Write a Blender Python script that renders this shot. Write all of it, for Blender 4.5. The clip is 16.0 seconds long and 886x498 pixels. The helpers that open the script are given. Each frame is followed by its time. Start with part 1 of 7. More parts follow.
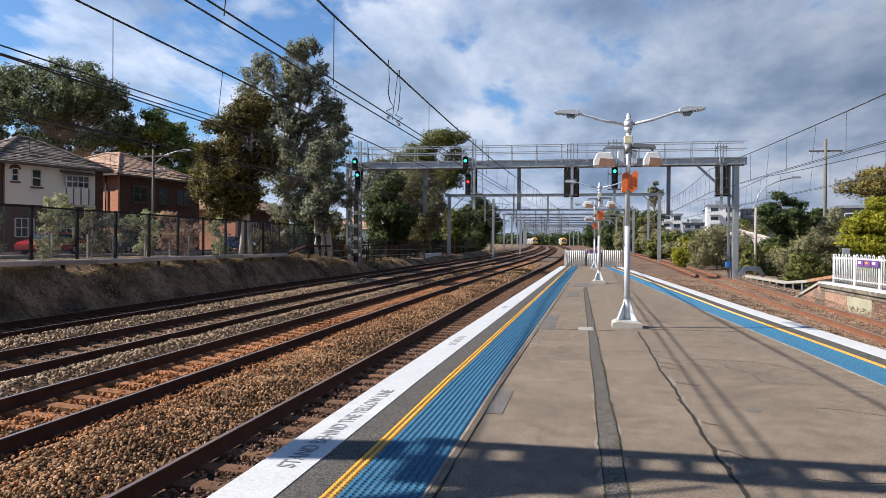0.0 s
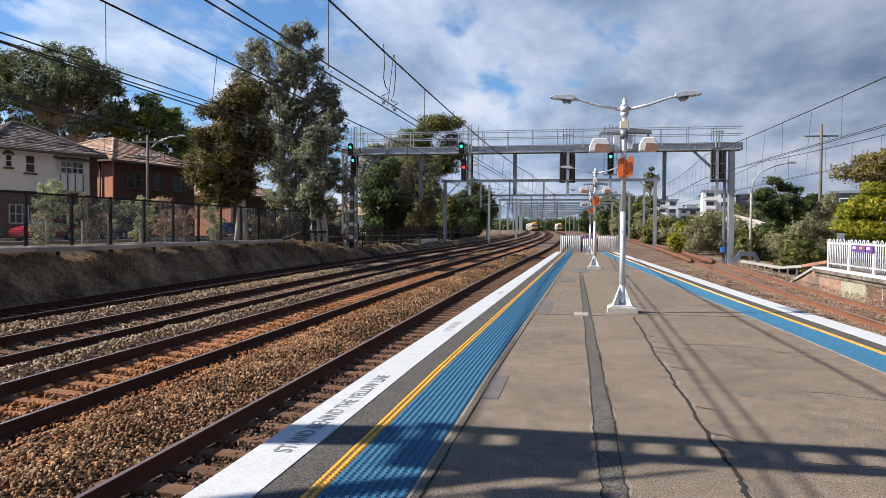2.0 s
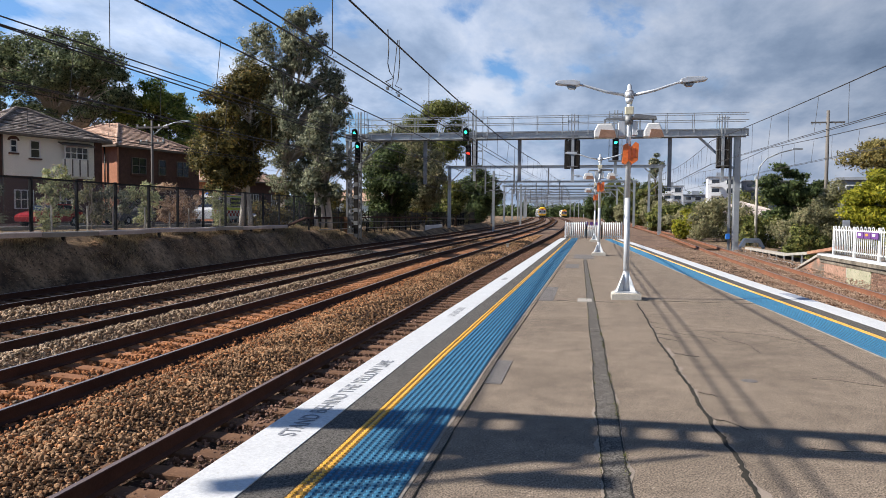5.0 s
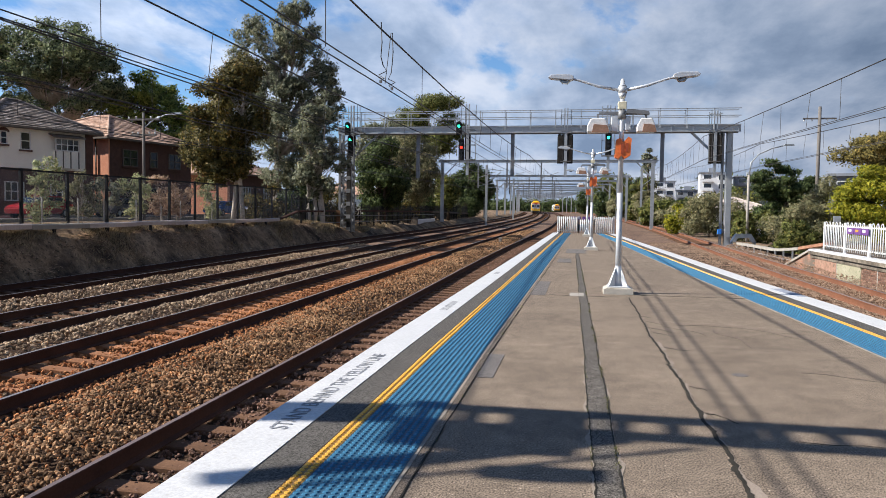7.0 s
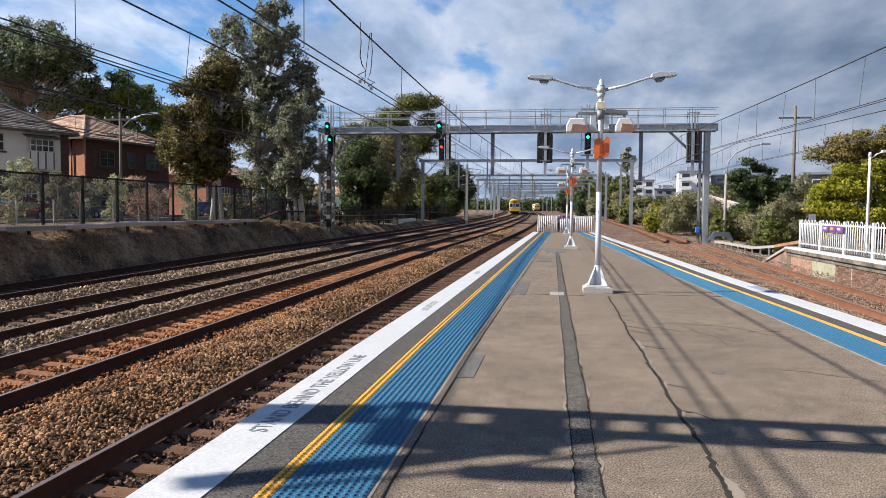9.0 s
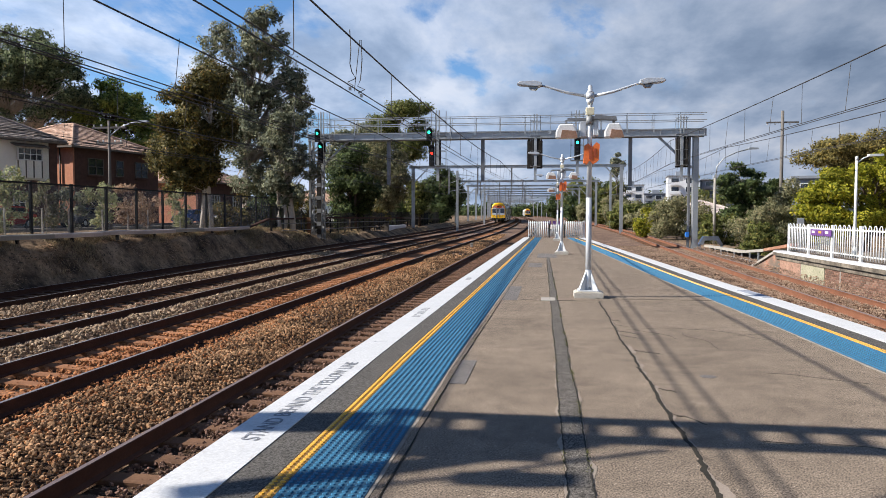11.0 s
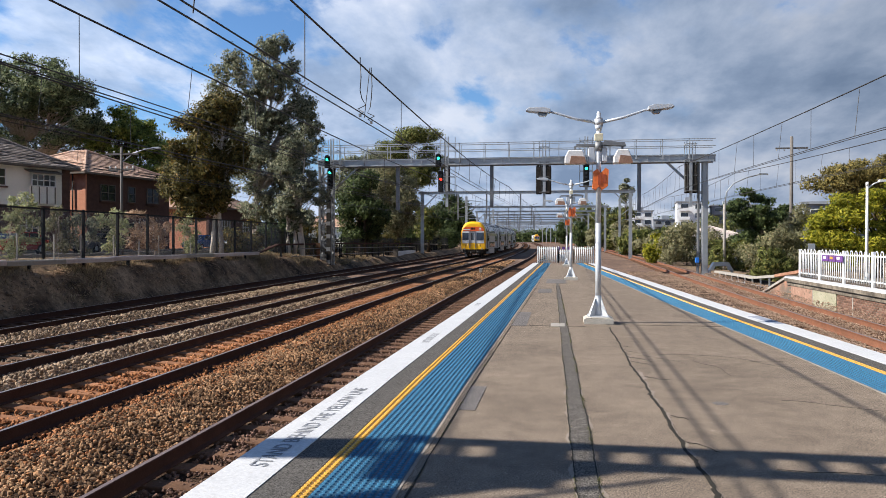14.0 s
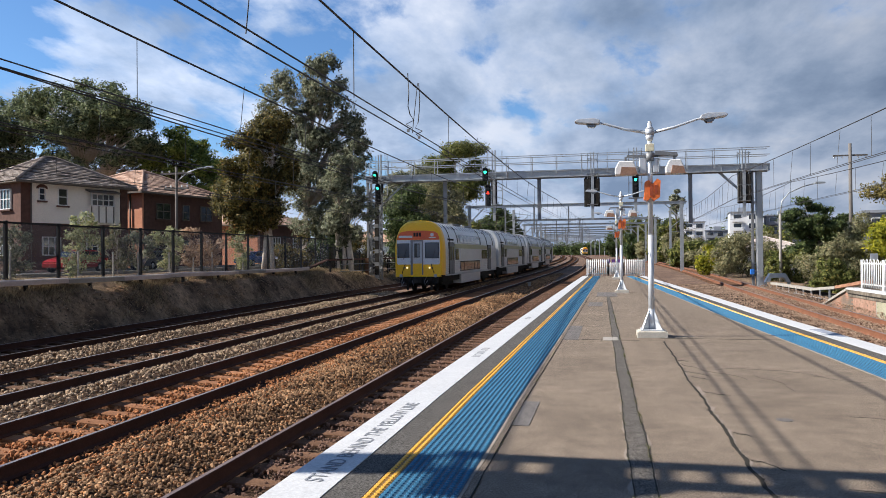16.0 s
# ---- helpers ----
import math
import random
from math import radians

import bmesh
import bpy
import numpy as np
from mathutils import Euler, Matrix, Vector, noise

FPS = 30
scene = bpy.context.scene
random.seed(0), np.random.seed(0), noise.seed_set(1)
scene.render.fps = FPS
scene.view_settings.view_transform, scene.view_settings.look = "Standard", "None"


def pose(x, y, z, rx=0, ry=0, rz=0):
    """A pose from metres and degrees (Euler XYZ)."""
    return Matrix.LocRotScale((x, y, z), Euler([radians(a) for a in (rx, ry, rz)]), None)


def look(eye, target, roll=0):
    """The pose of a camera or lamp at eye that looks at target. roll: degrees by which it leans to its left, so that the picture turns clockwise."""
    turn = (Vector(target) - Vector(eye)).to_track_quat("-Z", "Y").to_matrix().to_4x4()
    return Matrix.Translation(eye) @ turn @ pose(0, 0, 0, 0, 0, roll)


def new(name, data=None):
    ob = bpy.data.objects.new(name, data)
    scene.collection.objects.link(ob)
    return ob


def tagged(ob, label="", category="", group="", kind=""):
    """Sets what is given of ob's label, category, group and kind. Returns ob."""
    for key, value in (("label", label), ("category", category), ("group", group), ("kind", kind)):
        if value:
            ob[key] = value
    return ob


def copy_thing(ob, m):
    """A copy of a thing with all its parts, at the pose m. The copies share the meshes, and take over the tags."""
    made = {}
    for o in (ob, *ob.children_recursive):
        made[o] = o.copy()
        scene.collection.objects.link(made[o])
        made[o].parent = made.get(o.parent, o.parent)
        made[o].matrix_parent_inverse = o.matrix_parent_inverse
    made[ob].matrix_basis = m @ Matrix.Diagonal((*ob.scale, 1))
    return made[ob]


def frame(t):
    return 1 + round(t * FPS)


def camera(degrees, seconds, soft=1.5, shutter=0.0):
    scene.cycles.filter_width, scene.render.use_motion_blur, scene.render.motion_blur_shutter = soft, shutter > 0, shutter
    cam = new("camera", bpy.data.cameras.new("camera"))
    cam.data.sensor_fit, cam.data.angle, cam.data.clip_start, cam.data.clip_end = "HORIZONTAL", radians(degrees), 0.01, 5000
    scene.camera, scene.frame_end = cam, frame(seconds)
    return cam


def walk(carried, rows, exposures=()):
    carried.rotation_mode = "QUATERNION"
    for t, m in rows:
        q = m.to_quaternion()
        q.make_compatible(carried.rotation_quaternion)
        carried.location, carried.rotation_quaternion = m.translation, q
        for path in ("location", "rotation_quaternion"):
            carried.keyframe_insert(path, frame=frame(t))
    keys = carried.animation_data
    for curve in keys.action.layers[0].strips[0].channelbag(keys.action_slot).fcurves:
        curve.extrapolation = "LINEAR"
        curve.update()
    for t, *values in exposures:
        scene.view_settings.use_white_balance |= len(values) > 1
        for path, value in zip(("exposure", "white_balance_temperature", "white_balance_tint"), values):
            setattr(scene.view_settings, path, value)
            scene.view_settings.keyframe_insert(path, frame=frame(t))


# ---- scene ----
SECONDS = 16.0
cam = camera(62.0, SECONDS, soft=0.8)

# seconds, x, y, z, yaw, pitch, roll: a phone held by a standing traveller
PATH = (
    (0, -0.000, 0.000, 1.550, 11.00, -0.42, -0.40),
    (0.5, 0.007, -0.004, 1.549, 10.80, -0.62, -0.36),
    (1, -0.000, -0.001, 1.549, 10.59, -0.93, -0.41),
    (1.5, 0.002, -0.005, 1.551, 10.58, -1.26, -0.40),
    (2, 0.002, -0.002, 1.550, 10.68, -1.53, -0.32),
    (2.5, 0.004, -0.012, 1.551, 10.81, -1.75, -0.23),
    (3, 0.004, -0.016, 1.551, 10.95, -1.92, -0.15),
    (3.5, 0.000, -0.011, 1.552, 11.04, -2.10, -0.17),
    (4, 0.005, -0.008, 1.548, 11.12, -2.27, -0.27),
    (6.5, 0.012, -0.015, 1.546, 10.71, -3.00, -0.74),
    (7, 0.011, -0.009, 1.544, 10.46, -3.06, -0.70),
    (7.5, 0.015, -0.011, 1.545, 10.16, -3.11, -0.64),
    (8, 0.018, -0.012, 1.550, 9.79, -3.11, -0.60),
    (8.5, 0.014, -0.002, 1.548, 9.37, -3.10, -0.55),
    (9, 0.021, -0.010, 1.553, 8.96, -3.08, -0.45),
    (11.5, 0.021, -0.027, 1.558, 8.21, -2.40, -0.06),
    (12, 0.020, -0.026, 1.556, 8.35, -2.15, -0.01),
    (12.5, 0.020, -0.023, 1.553, 8.45, -1.81, 0.06),
    (13, 0.019, -0.027, 1.552, 8.58, -1.43, 0.14),
    (13.5, 0.016, -0.028, 1.555, 8.75, -1.03, 0.15),
    (14, 0.016, -0.031, 1.554, 8.93, -0.61, -0.08),
    (14.5, 0.021, -0.034, 1.558, 9.13, -0.26, -0.14),
    (15, 0.017, -0.028, 1.555, 9.38, 0.07, -0.06),
    (15.5, 0.001, -0.018, 1.557, 9.93, 0.34, 0.10),
    (16, -0.028, -0.000, 1.550, 12.60, 0.50, 0.51),
)
walk(cam, [(t, pose(x, y, z, 90 + pitch, roll, yaw)) for t, x, y, z, yaw, pitch, roll in PATH])

# ---- sky, sun and exposure ----
SUN_TO = Vector((1.30, 0.25, -1.0)).normalized()      # where the sunlight goes
SUN_EL = math.asin(-SUN_TO.z)
SUN_AZ = math.atan2(-SUN_TO.x, -SUN_TO.y)              # from +y towards +x

world = bpy.data.worlds.new("sky")
scene.world = world
world.use_nodes = True
wn, wl = world.node_tree.nodes, world.node_tree.links
wn.clear()
w_out = wn.new("ShaderNodeOutputWorld")
w_bg = wn.new("ShaderNodeBackground")
w_bg.inputs["Strength"].default_value = 0.0535
w_sky = wn.new("ShaderNodeTexSky")
w_sky.sky_type = "NISHITA"
w_sky.sun_disc = False
w_sky.sun_elevation = SUN_EL
w_sky.sun_rotation = SUN_AZ
w_sky.air_density, w_sky.dust_density, w_sky.ozone_density = 1.0, 0.1, 3.0
w_co = wn.new("ShaderNodeTexCoord")
w_sep = wn.new("ShaderNodeSeparateXYZ")
wl.new(w_co.outputs["Generated"], w_sep.inputs[0])


def w_math(op, a, b=None, clamp=False):
    n = wn.new("ShaderNodeMath")
    n.operation, n.use_clamp = op, clamp
    for i, v in enumerate((a, b)):
        if v is None:
            continue
        if isinstance(v, (int, float)):
            n.inputs[i].default_value = v
        else:
            wl.new(v, n.inputs[i])
    return n.outputs[0]


# the cloud layer: directions met with a flat sheet overhead
w_up = w_math("ADD", w_math("MAXIMUM", w_sep.outputs["Z"], 0.0), 0.26)
w_px = w_math("DIVIDE", w_sep.outputs["X"], w_up)
w_py = w_math("DIVIDE", w_sep.outputs["Y"], w_up)
w_pos = wn.new("ShaderNodeCombineXYZ")
wl.new(w_px, w_pos.inputs[0])
wl.new(w_py, w_pos.inputs[1])


def w_noise(scale, detail, rough, offset, warp=0.0):
    m = wn.new("ShaderNodeMapping")
    m.inputs["Location"].default_value = offset
    m.inputs["Scale"].default_value = (1.45, 0.95, 1.0)
    wl.new(w_pos.outputs[0], m.inputs["Vector"])
    n = wn.new("ShaderNodeTexNoise")
    n.inputs["Scale"].default_value = scale
    n.inputs["Detail"].default_value = detail
    n.inputs["Roughness"].default_value = rough
    n.inputs["Distortion"].default_value = warp
    wl.new(m.outputs[0], n.inputs["Vector"])
    return n.outputs[0]


def w_ramp(fac, stops):
    r = wn.new("ShaderNodeValToRGB")
    while len(r.color_ramp.elements) < len(stops):
        r.color_ramp.elements.new(0.5)
    for e, (p, c) in zip(r.color_ramp.elements, stops):
        e.position, e.color = p, (*c, 1.0)
    wl.new(fac, r.inputs[0])
    return r.outputs[0]


CLOUD_AT = (3.1, 0.4, 0.0)
w_cover = w_noise(2.3, 11.0, 0.56, CLOUD_AT, 0.12)
w_shade = w_noise(1.75, 10.0, 0.57, (9.3, 4.0, 0.0), 0.12)
w_low = w_math("MULTIPLY", w_math("SUBTRACT", 0.36, w_sep.outputs["Z"]), 0.50)
w_east = w_math("MULTIPLY", w_sep.outputs["X"], 0.26)                   # and on the side away from the sun
w_dense = w_math("ADD", w_math("ADD", w_cover, w_east), w_math("MAXIMUM", w_low, -0.34))       # cloud stands denser towards the horizon
w_mask = w_ramp(w_dense, [(0.385, (0, 0, 0)), (0.435, (0.42, 0.42, 0.42)), (0.475, (0.82, 0.82, 0.82)), (0.57, (1, 1, 1))])
w_cloud = w_ramp(w_shade, [(0.34, (2.15, 3.0, 4.55)), (0.44, (3.1, 4.05, 5.75)), (0.53, (4.5, 5.4, 7.1)), (0.64, (6.5, 7.1, 8.4))])
w_mix = wn.new("ShaderNodeMix")
w_mix.data_type = "RGBA"
wl.new(w_mask, w_mix.inputs["Factor"])
# a clean winter air: a deeper blue than the model's
w_blue = wn.new("ShaderNodeVectorMath")
w_blue.operation = "MULTIPLY"
wl.new(w_sky.outputs[0], w_blue.inputs[0])
w_blue.inputs[1].default_value = (0.90, 1.17, 1.45)
wl.new(w_blue.outputs[0], w_mix.inputs["A"])
# clouds towards the sun are brighter than those across from it
w_side = w_math("SUBTRACT", 1.0, w_math("MULTIPLY", w_sep.outputs["X"], 0.75))
w_lit = wn.new("ShaderNodeVectorMath")
w_lit.operation = "SCALE"
wl.new(w_cloud, w_lit.inputs[0])
wl.new(w_side, w_lit.inputs["Scale"])
wl.new(w_lit.outputs[0], w_mix.inputs["B"])
wl.new(w_mix.outputs["Result"], w_bg.inputs["Color"])
wl.new(w_bg.outputs[0], w_out.inputs[0])

sun = new("sun", bpy.data.lights.new("sun", "SUN"))
sun.data.energy, sun.data.angle, sun.data.color = 5.0, radians(0.53), (1.0, 0.94, 0.86)
sun.matrix_world = look((-60, -12, 46), Vector((-60, -12, 46)) + SUN_TO)
scene.view_settings.exposure = 0.91

# ---- materials ----
MATS = {}


def material(name, a, b, scale=4.0, grain=60.0, rough=0.8, metal=0.0, bump=0.3, c=None, speck=0.0, wear=0.5,
             per_piece=0.0, stretch=(1, 1, 1), spec=0.5, depth=0.01, contrast=0.18, grit=0.2, mottle=0.0, mottle_scale=7.0):
    """Two colours in large patches, a fine grain, an optional third colour in specks, and a fine relief."""
    if name in MATS:
        return MATS[name]
    m = bpy.data.materials.new(name)
    m.use_nodes = True
    nt = m.node_tree
    n, l = nt.nodes, nt.links
    bsdf = n["Principled BSDF"]
    co = n.new("ShaderNodeTexCoord")
    mp = n.new("ShaderNodeMapping")
    mp.inputs["Scale"].default_value = stretch
    l.new(co.outputs["Object"], mp.inputs["Vector"])

    def noise_at(s, d=6.0, r=0.6):
        t = n.new("ShaderNodeTexNoise")
        t.inputs["Scale"].default_value, t.inputs["Detail"].default_value, t.inputs["Roughness"].default_value = s, d, r
        l.new(mp.outputs[0], t.inputs["Vector"])
        return t.outputs[0]

    big, fine = noise_at(scale), noise_at(grain, 4.0, 0.7)
    ramp = n.new("ShaderNodeValToRGB")
    ramp.color_ramp.elements[0].position, ramp.color_ramp.elements[1].position = 0.5 - wear * 0.3, 0.5 + wear * 0.3
    ramp.color_ramp.elements[0].color, ramp.color_ramp.elements[1].color = (*a, 1), (*b, 1)
    l.new(big, ramp.inputs[0])
    colour = ramp.outputs[0]
    if c is not None:
        r2 = n.new("ShaderNodeValToRGB")
        r2.color_ramp.elements[0].position, r2.color_ramp.elements[1].position = 0.62 - speck, 0.70 - speck * 0.8
        l.new(noise_at(grain * 0.45, 3.0, 0.6), r2.inputs[0])
        mx = n.new("ShaderNodeMix")
        mx.data_type = "RGBA"
        l.new(r2.outputs[0], mx.inputs["Factor"])
        l.new(colour, mx.inputs["A"])
        mx.inputs["B"].default_value = (*c, 1)
        colour = mx.outputs["Result"]
    hsv = n.new("ShaderNodeHueSaturation")
    l.new(colour, hsv.inputs["Color"])
    gain = n.new("ShaderNodeMapRange")
    gain.inputs["From Min"].default_value, gain.inputs["From Max"].default_value = 0.5 - grit, 0.5 + grit
    gain.inputs["To Min"].default_value, gain.inputs["To Max"].default_value = 1 - contrast, 1 + contrast
    l.new(fine, gain.inputs["Value"])
    value = gain.outputs[0]
    if mottle:
        mid = n.new("ShaderNodeMapRange")
        mid.inputs["From Min"].default_value, mid.inputs["From Max"].default_value = 0.3, 0.7
        mid.inputs["To Min"].default_value, mid.inputs["To Max"].default_value = 1 - mottle, 1 + mottle
        l.new(noise_at(mottle_scale, 8.0, 0.72), mid.inputs["Value"])
        both = n.new("ShaderNodeMath")
        both.operation = "MULTIPLY"
        l.new(value, both.inputs[0])
        l.new(mid.outputs[0], both.inputs[1])
        value = both.outputs[0]
    if per_piece:
        geo = n.new("ShaderNodeNewGeometry")
        info = n.new("ShaderNodeObjectInfo")
        add = n.new("ShaderNodeMath")
        l.new(geo.outputs["Random Per Island"], add.inputs[0])
        l.new(info.outputs["Random"], add.inputs[1])
        fr = n.new("ShaderNodeMath")
        fr.operation = "FRACT"
        l.new(add.outputs[0], fr.inputs[0])
        pr = n.new("ShaderNodeMapRange")
        pr.inputs["To Min"].default_value, pr.inputs["To Max"].default_value = 1 - per_piece, 1 + per_piece
        l.new(fr.outputs[0], pr.inputs["Value"])
        mul = n.new("ShaderNodeMath")
        mul.operation = "MULTIPLY"
        l.new(value, mul.inputs[0])
        l.new(pr.outputs[0], mul.inputs[1])
        value = mul.outputs[0]
    l.new(value, hsv.inputs["Value"])
    l.new(hsv.outputs[0], bsdf.inputs["Base Color"])
    rr = n.new("ShaderNodeMapRange")
    rr.inputs["To Min"].default_value, rr.inputs["To Max"].default_value = max(0.02, rough - 0.12), min(1.0, rough + 0.12)
    l.new(big, rr.inputs["Value"])
    l.new(rr.outputs[0], bsdf.inputs["Roughness"])
    bsdf.inputs["Metallic"].default_value = metal
    bsdf.inputs["Specular IOR Level"].default_value = spec if rough < 0.7 or spec < 0.5 else 0.12
    if bump:
        bp = n.new("ShaderNodeBump")
        bp.inputs["Strength"].default_value, bp.inputs["Distance"].default_value = bump, depth
        l.new(fine, bp.inputs["Height"])
        l.new(bp.outputs[0], bsdf.inputs["Normal"])
    MATS[name] = m
    return m


def leaf_material(name, a, b, dry=(0.10, 0.07, 0.02)):
    """Leaves that differ one from the next, and let some light through."""
    m = bpy.data.materials.new(name)
    m.use_nodes = True
    n, l = m.node_tree.nodes, m.node_tree.links
    bsdf = n["Principled BSDF"]
    geo = n.new("ShaderNodeNewGeometry")
    ramp = n.new("ShaderNodeValToRGB")
    ramp.color_ramp.elements[0].color, ramp.color_ramp.elements[1].color = (*a, 1), (*b, 1)
    ramp.color_ramp.elements[1].position = 0.86
    e = ramp.color_ramp.elements.new(1.0)
    e.color = (*dry, 1)
    l.new(geo.outputs["Random Per Island"], ramp.inputs[0])
    co = n.new("ShaderNodeTexCoord")
    nz = n.new("ShaderNodeTexNoise")
    nz.inputs["Scale"].default_value, nz.inputs["Detail"].default_value = 0.8, 3.0
    l.new(co.outputs["Object"], nz.inputs["Vector"])
    tone = n.new("ShaderNodeMapRange")
    tone.inputs["From Min"].default_value, tone.inputs["From Max"].default_value = 0.35, 0.65
    tone.inputs["To Min"].default_value, tone.inputs["To Max"].default_value = 0.72, 1.22
    l.new(nz.outputs[0], tone.inputs["Value"])
    hsv = n.new("ShaderNodeHueSaturation")
    l.new(tone.outputs[0], hsv.inputs["Value"])
    l.new(ramp.outputs[0], hsv.inputs["Color"])
    l.new(hsv.outputs[0], bsdf.inputs["Base Color"])
    bsdf.inputs["Roughness"].default_value = 0.55
    bsdf.inputs["Specular IOR Level"].default_value = 0.12
    tr = n.new("ShaderNodeBsdfTranslucent")
    l.new(hsv.outputs[0], tr.inputs["Color"])
    mix = n.new("ShaderNodeMixShader")
    mix.inputs[0].default_value = 0.38
    l.new(bsdf.outputs[0], mix.inputs[1])
    l.new(tr.outputs[0], mix.inputs[2])
    l.new(mix.outputs[0], n["Material Output"].inputs[0])
    return m


def glow_material(name, colour, strength):
    m = bpy.data.materials.new(name)
    m.use_nodes = True
    b = m.node_tree.nodes["Principled BSDF"]
    b.inputs["Base Color"].default_value = (*[v * 0.3 for v in colour], 1)
    b.inputs["Emission Color"].default_value = (*colour, 1)
    b.inputs["Emission Strength"].default_value = strength
    return m


def glass_material(name, tint, rough=0.06):
    m = bpy.data.materials.new(name)
    m.use_nodes = True
    b = m.node_tree.nodes["Principled BSDF"]
    b.inputs["Base Color"].default_value = (*tint, 1)
    b.inputs["Roughness"].default_value = rough
    b.inputs["Specular IOR Level"].default_value = 0.8
    return m


ASPHALT = material("worn_asphalt", (0.136, 0.107, 0.082), (0.218, 0.173, 0.132), 0.8, 85, 0.9, bump=0.4, depth=0.01, contrast=0.8, grit=0.12, c=(0.380, 0.318, 0.250), speck=-0.01, wear=0.8, spec=0.12, mottle=0.26, mottle_scale=5.0)
ASPHALT_DARK = material("patch_asphalt", (0.075, 0.068, 0.060), (0.119, 0.106, 0.093), 1.5, 100, 0.9, bump=0.4, depth=0.01, contrast=0.9, grit=0.13, c=(0.264, 0.238, 0.211), speck=0.0, wear=0.8, spec=0.12, mottle=0.4, mottle_scale=11.0)
ASPHALT_EDGE = material("edge_asphalt", (0.075, 0.070, 0.064), (0.104, 0.096, 0.088), 1.2, 75, 0.92, bump=0.7, contrast=0.7, grit=0.14, wear=0.8, spec=0.12)
CRACK = material("crack_filler", (0.018, 0.017, 0.015), (0.045, 0.040, 0.032), 3, 60, 0.95, bump=0.6, wear=0.9)
WHITE_LINE = material("white_platform_paint", (0.455, 0.462, 0.470), (0.515, 0.515, 0.515), 1.0, 50, 0.6, bump=0.15, wear=1.0, c=(0.430, 0.420, 0.400), speck=0.0, mottle=0.07, mottle_scale=3.0)
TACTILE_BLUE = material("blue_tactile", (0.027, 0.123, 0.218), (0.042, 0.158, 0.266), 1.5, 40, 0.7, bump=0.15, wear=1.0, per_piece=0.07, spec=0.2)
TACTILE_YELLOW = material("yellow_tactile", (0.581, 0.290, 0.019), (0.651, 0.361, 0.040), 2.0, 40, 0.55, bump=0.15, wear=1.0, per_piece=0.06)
LETTER_GREY = material("grey_lettering", (0.105, 0.115, 0.135), (0.30, 0.31, 0.33), 7, 40, 0.7, bump=0.0, wear=1.0)
CONCRETE = material("concrete", (0.264, 0.246, 0.220), (0.370, 0.343, 0.299), 2.0, 70, 0.9, bump=0.5, wear=0.9, c=(0.176, 0.158, 0.132), speck=0.0)
# rust kept dark: the shade on rail sides turned from the sun is included
RUST_RAIL = material("shaded_rusty_rail_side", (0.045, 0.024, 0.020), (0.085, 0.044, 0.035), 2.0, 40, 0.85, bump=0.4, wear=0.9)
BALLAST_GREY = material("grey_brown_ballast_stone", (0.165, 0.108, 0.075), (0.370, 0.262, 0.188), 0.9, 18, 0.9, bump=0.6, wear=0.9, per_piece=0.4)
# tile bases: darker in colour than the studs that stand on them
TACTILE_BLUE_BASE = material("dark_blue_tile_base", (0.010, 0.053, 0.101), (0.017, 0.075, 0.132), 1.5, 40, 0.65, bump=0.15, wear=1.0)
TACTILE_YELLOW_BASE = material("dark_yellow_tile_base", (0.176, 0.092, 0.016), (0.264, 0.141, 0.026), 2.0, 40, 0.65, bump=0.15, wear=1.0)
RAIL_HEAD = material("worn_rail_head", (0.30, 0.25, 0.22), (0.42, 0.37, 0.34), 0.8, 30, 0.38, metal=0.7, bump=0.05, wear=0.8, stretch=(8, 0.4, 8))
SLEEPER = material("rusty_timber_sleeper", (0.075, 0.040, 0.024), (0.167, 0.092, 0.055), 3.0, 30, 0.9, bump=0.6, wear=0.9, per_piece=0.25)
BALLAST = material("ballast_stone", (0.098, 0.052, 0.026), (0.400, 0.244, 0.134), 0.9, 18, 0.9, bump=0.6, wear=0.9, per_piece=0.75, c=(0.265, 0.118, 0.048), speck=0.06)
BALLAST_PALE = material("pale_tan_ballast_stone", (0.135, 0.092, 0.060), (0.470, 0.345, 0.230), 0.9, 18, 0.9, bump=0.6, wear=0.9, per_piece=0.6, c=(0.225, 0.135, 0.075), speck=0.04)
# darker brown that paints the platform edge's shadow onto these stones
BALLAST_SHADED = material("shaded_brown_ballast_stone", (0.100, 0.058, 0.042), (0.205, 0.125, 0.092), 0.9, 18, 0.9, bump=0.6, wear=0.9, per_piece=0.45)
BALLAST_FAR = material("far_ballast_bed", (0.085, 0.053, 0.038), (0.205, 0.138, 0.100), 0.5, 5.0, 0.95, bump=0.8, wear=0.7, contrast=0.6, grit=0.16, depth=0.05, mottle=0.35, mottle_scale=3.0)
RAIL_DULL = material("dull_brown_rail_head", (0.115, 0.080, 0.072), (0.190, 0.140, 0.125), 0.8, 30, 0.5, metal=0.2, bump=0.05, wear=0.8, stretch=(8, 0.4, 8))
# rustier disused rail, brightened for the side turned to the sun
RUST_SUNLIT = material("sunlit_rust_rail", (0.125, 0.055, 0.033), (0.230, 0.105, 0.062), 2.0, 30, 0.9, bump=0.4, wear=0.9)
SLEEPER_RUST = material("rust_orange_sleeper", (0.190, 0.082, 0.040), (0.330, 0.160, 0.085), 3.0, 30, 0.9, bump=0.6, wear=0.9, per_piece=0.25)
BALLAST_RUST = material("rusty_ballast_stone", (0.256, 0.094, 0.034), (0.394, 0.187, 0.086), 0.9, 18, 0.9, bump=0.6, wear=0.9, per_piece=0.4)
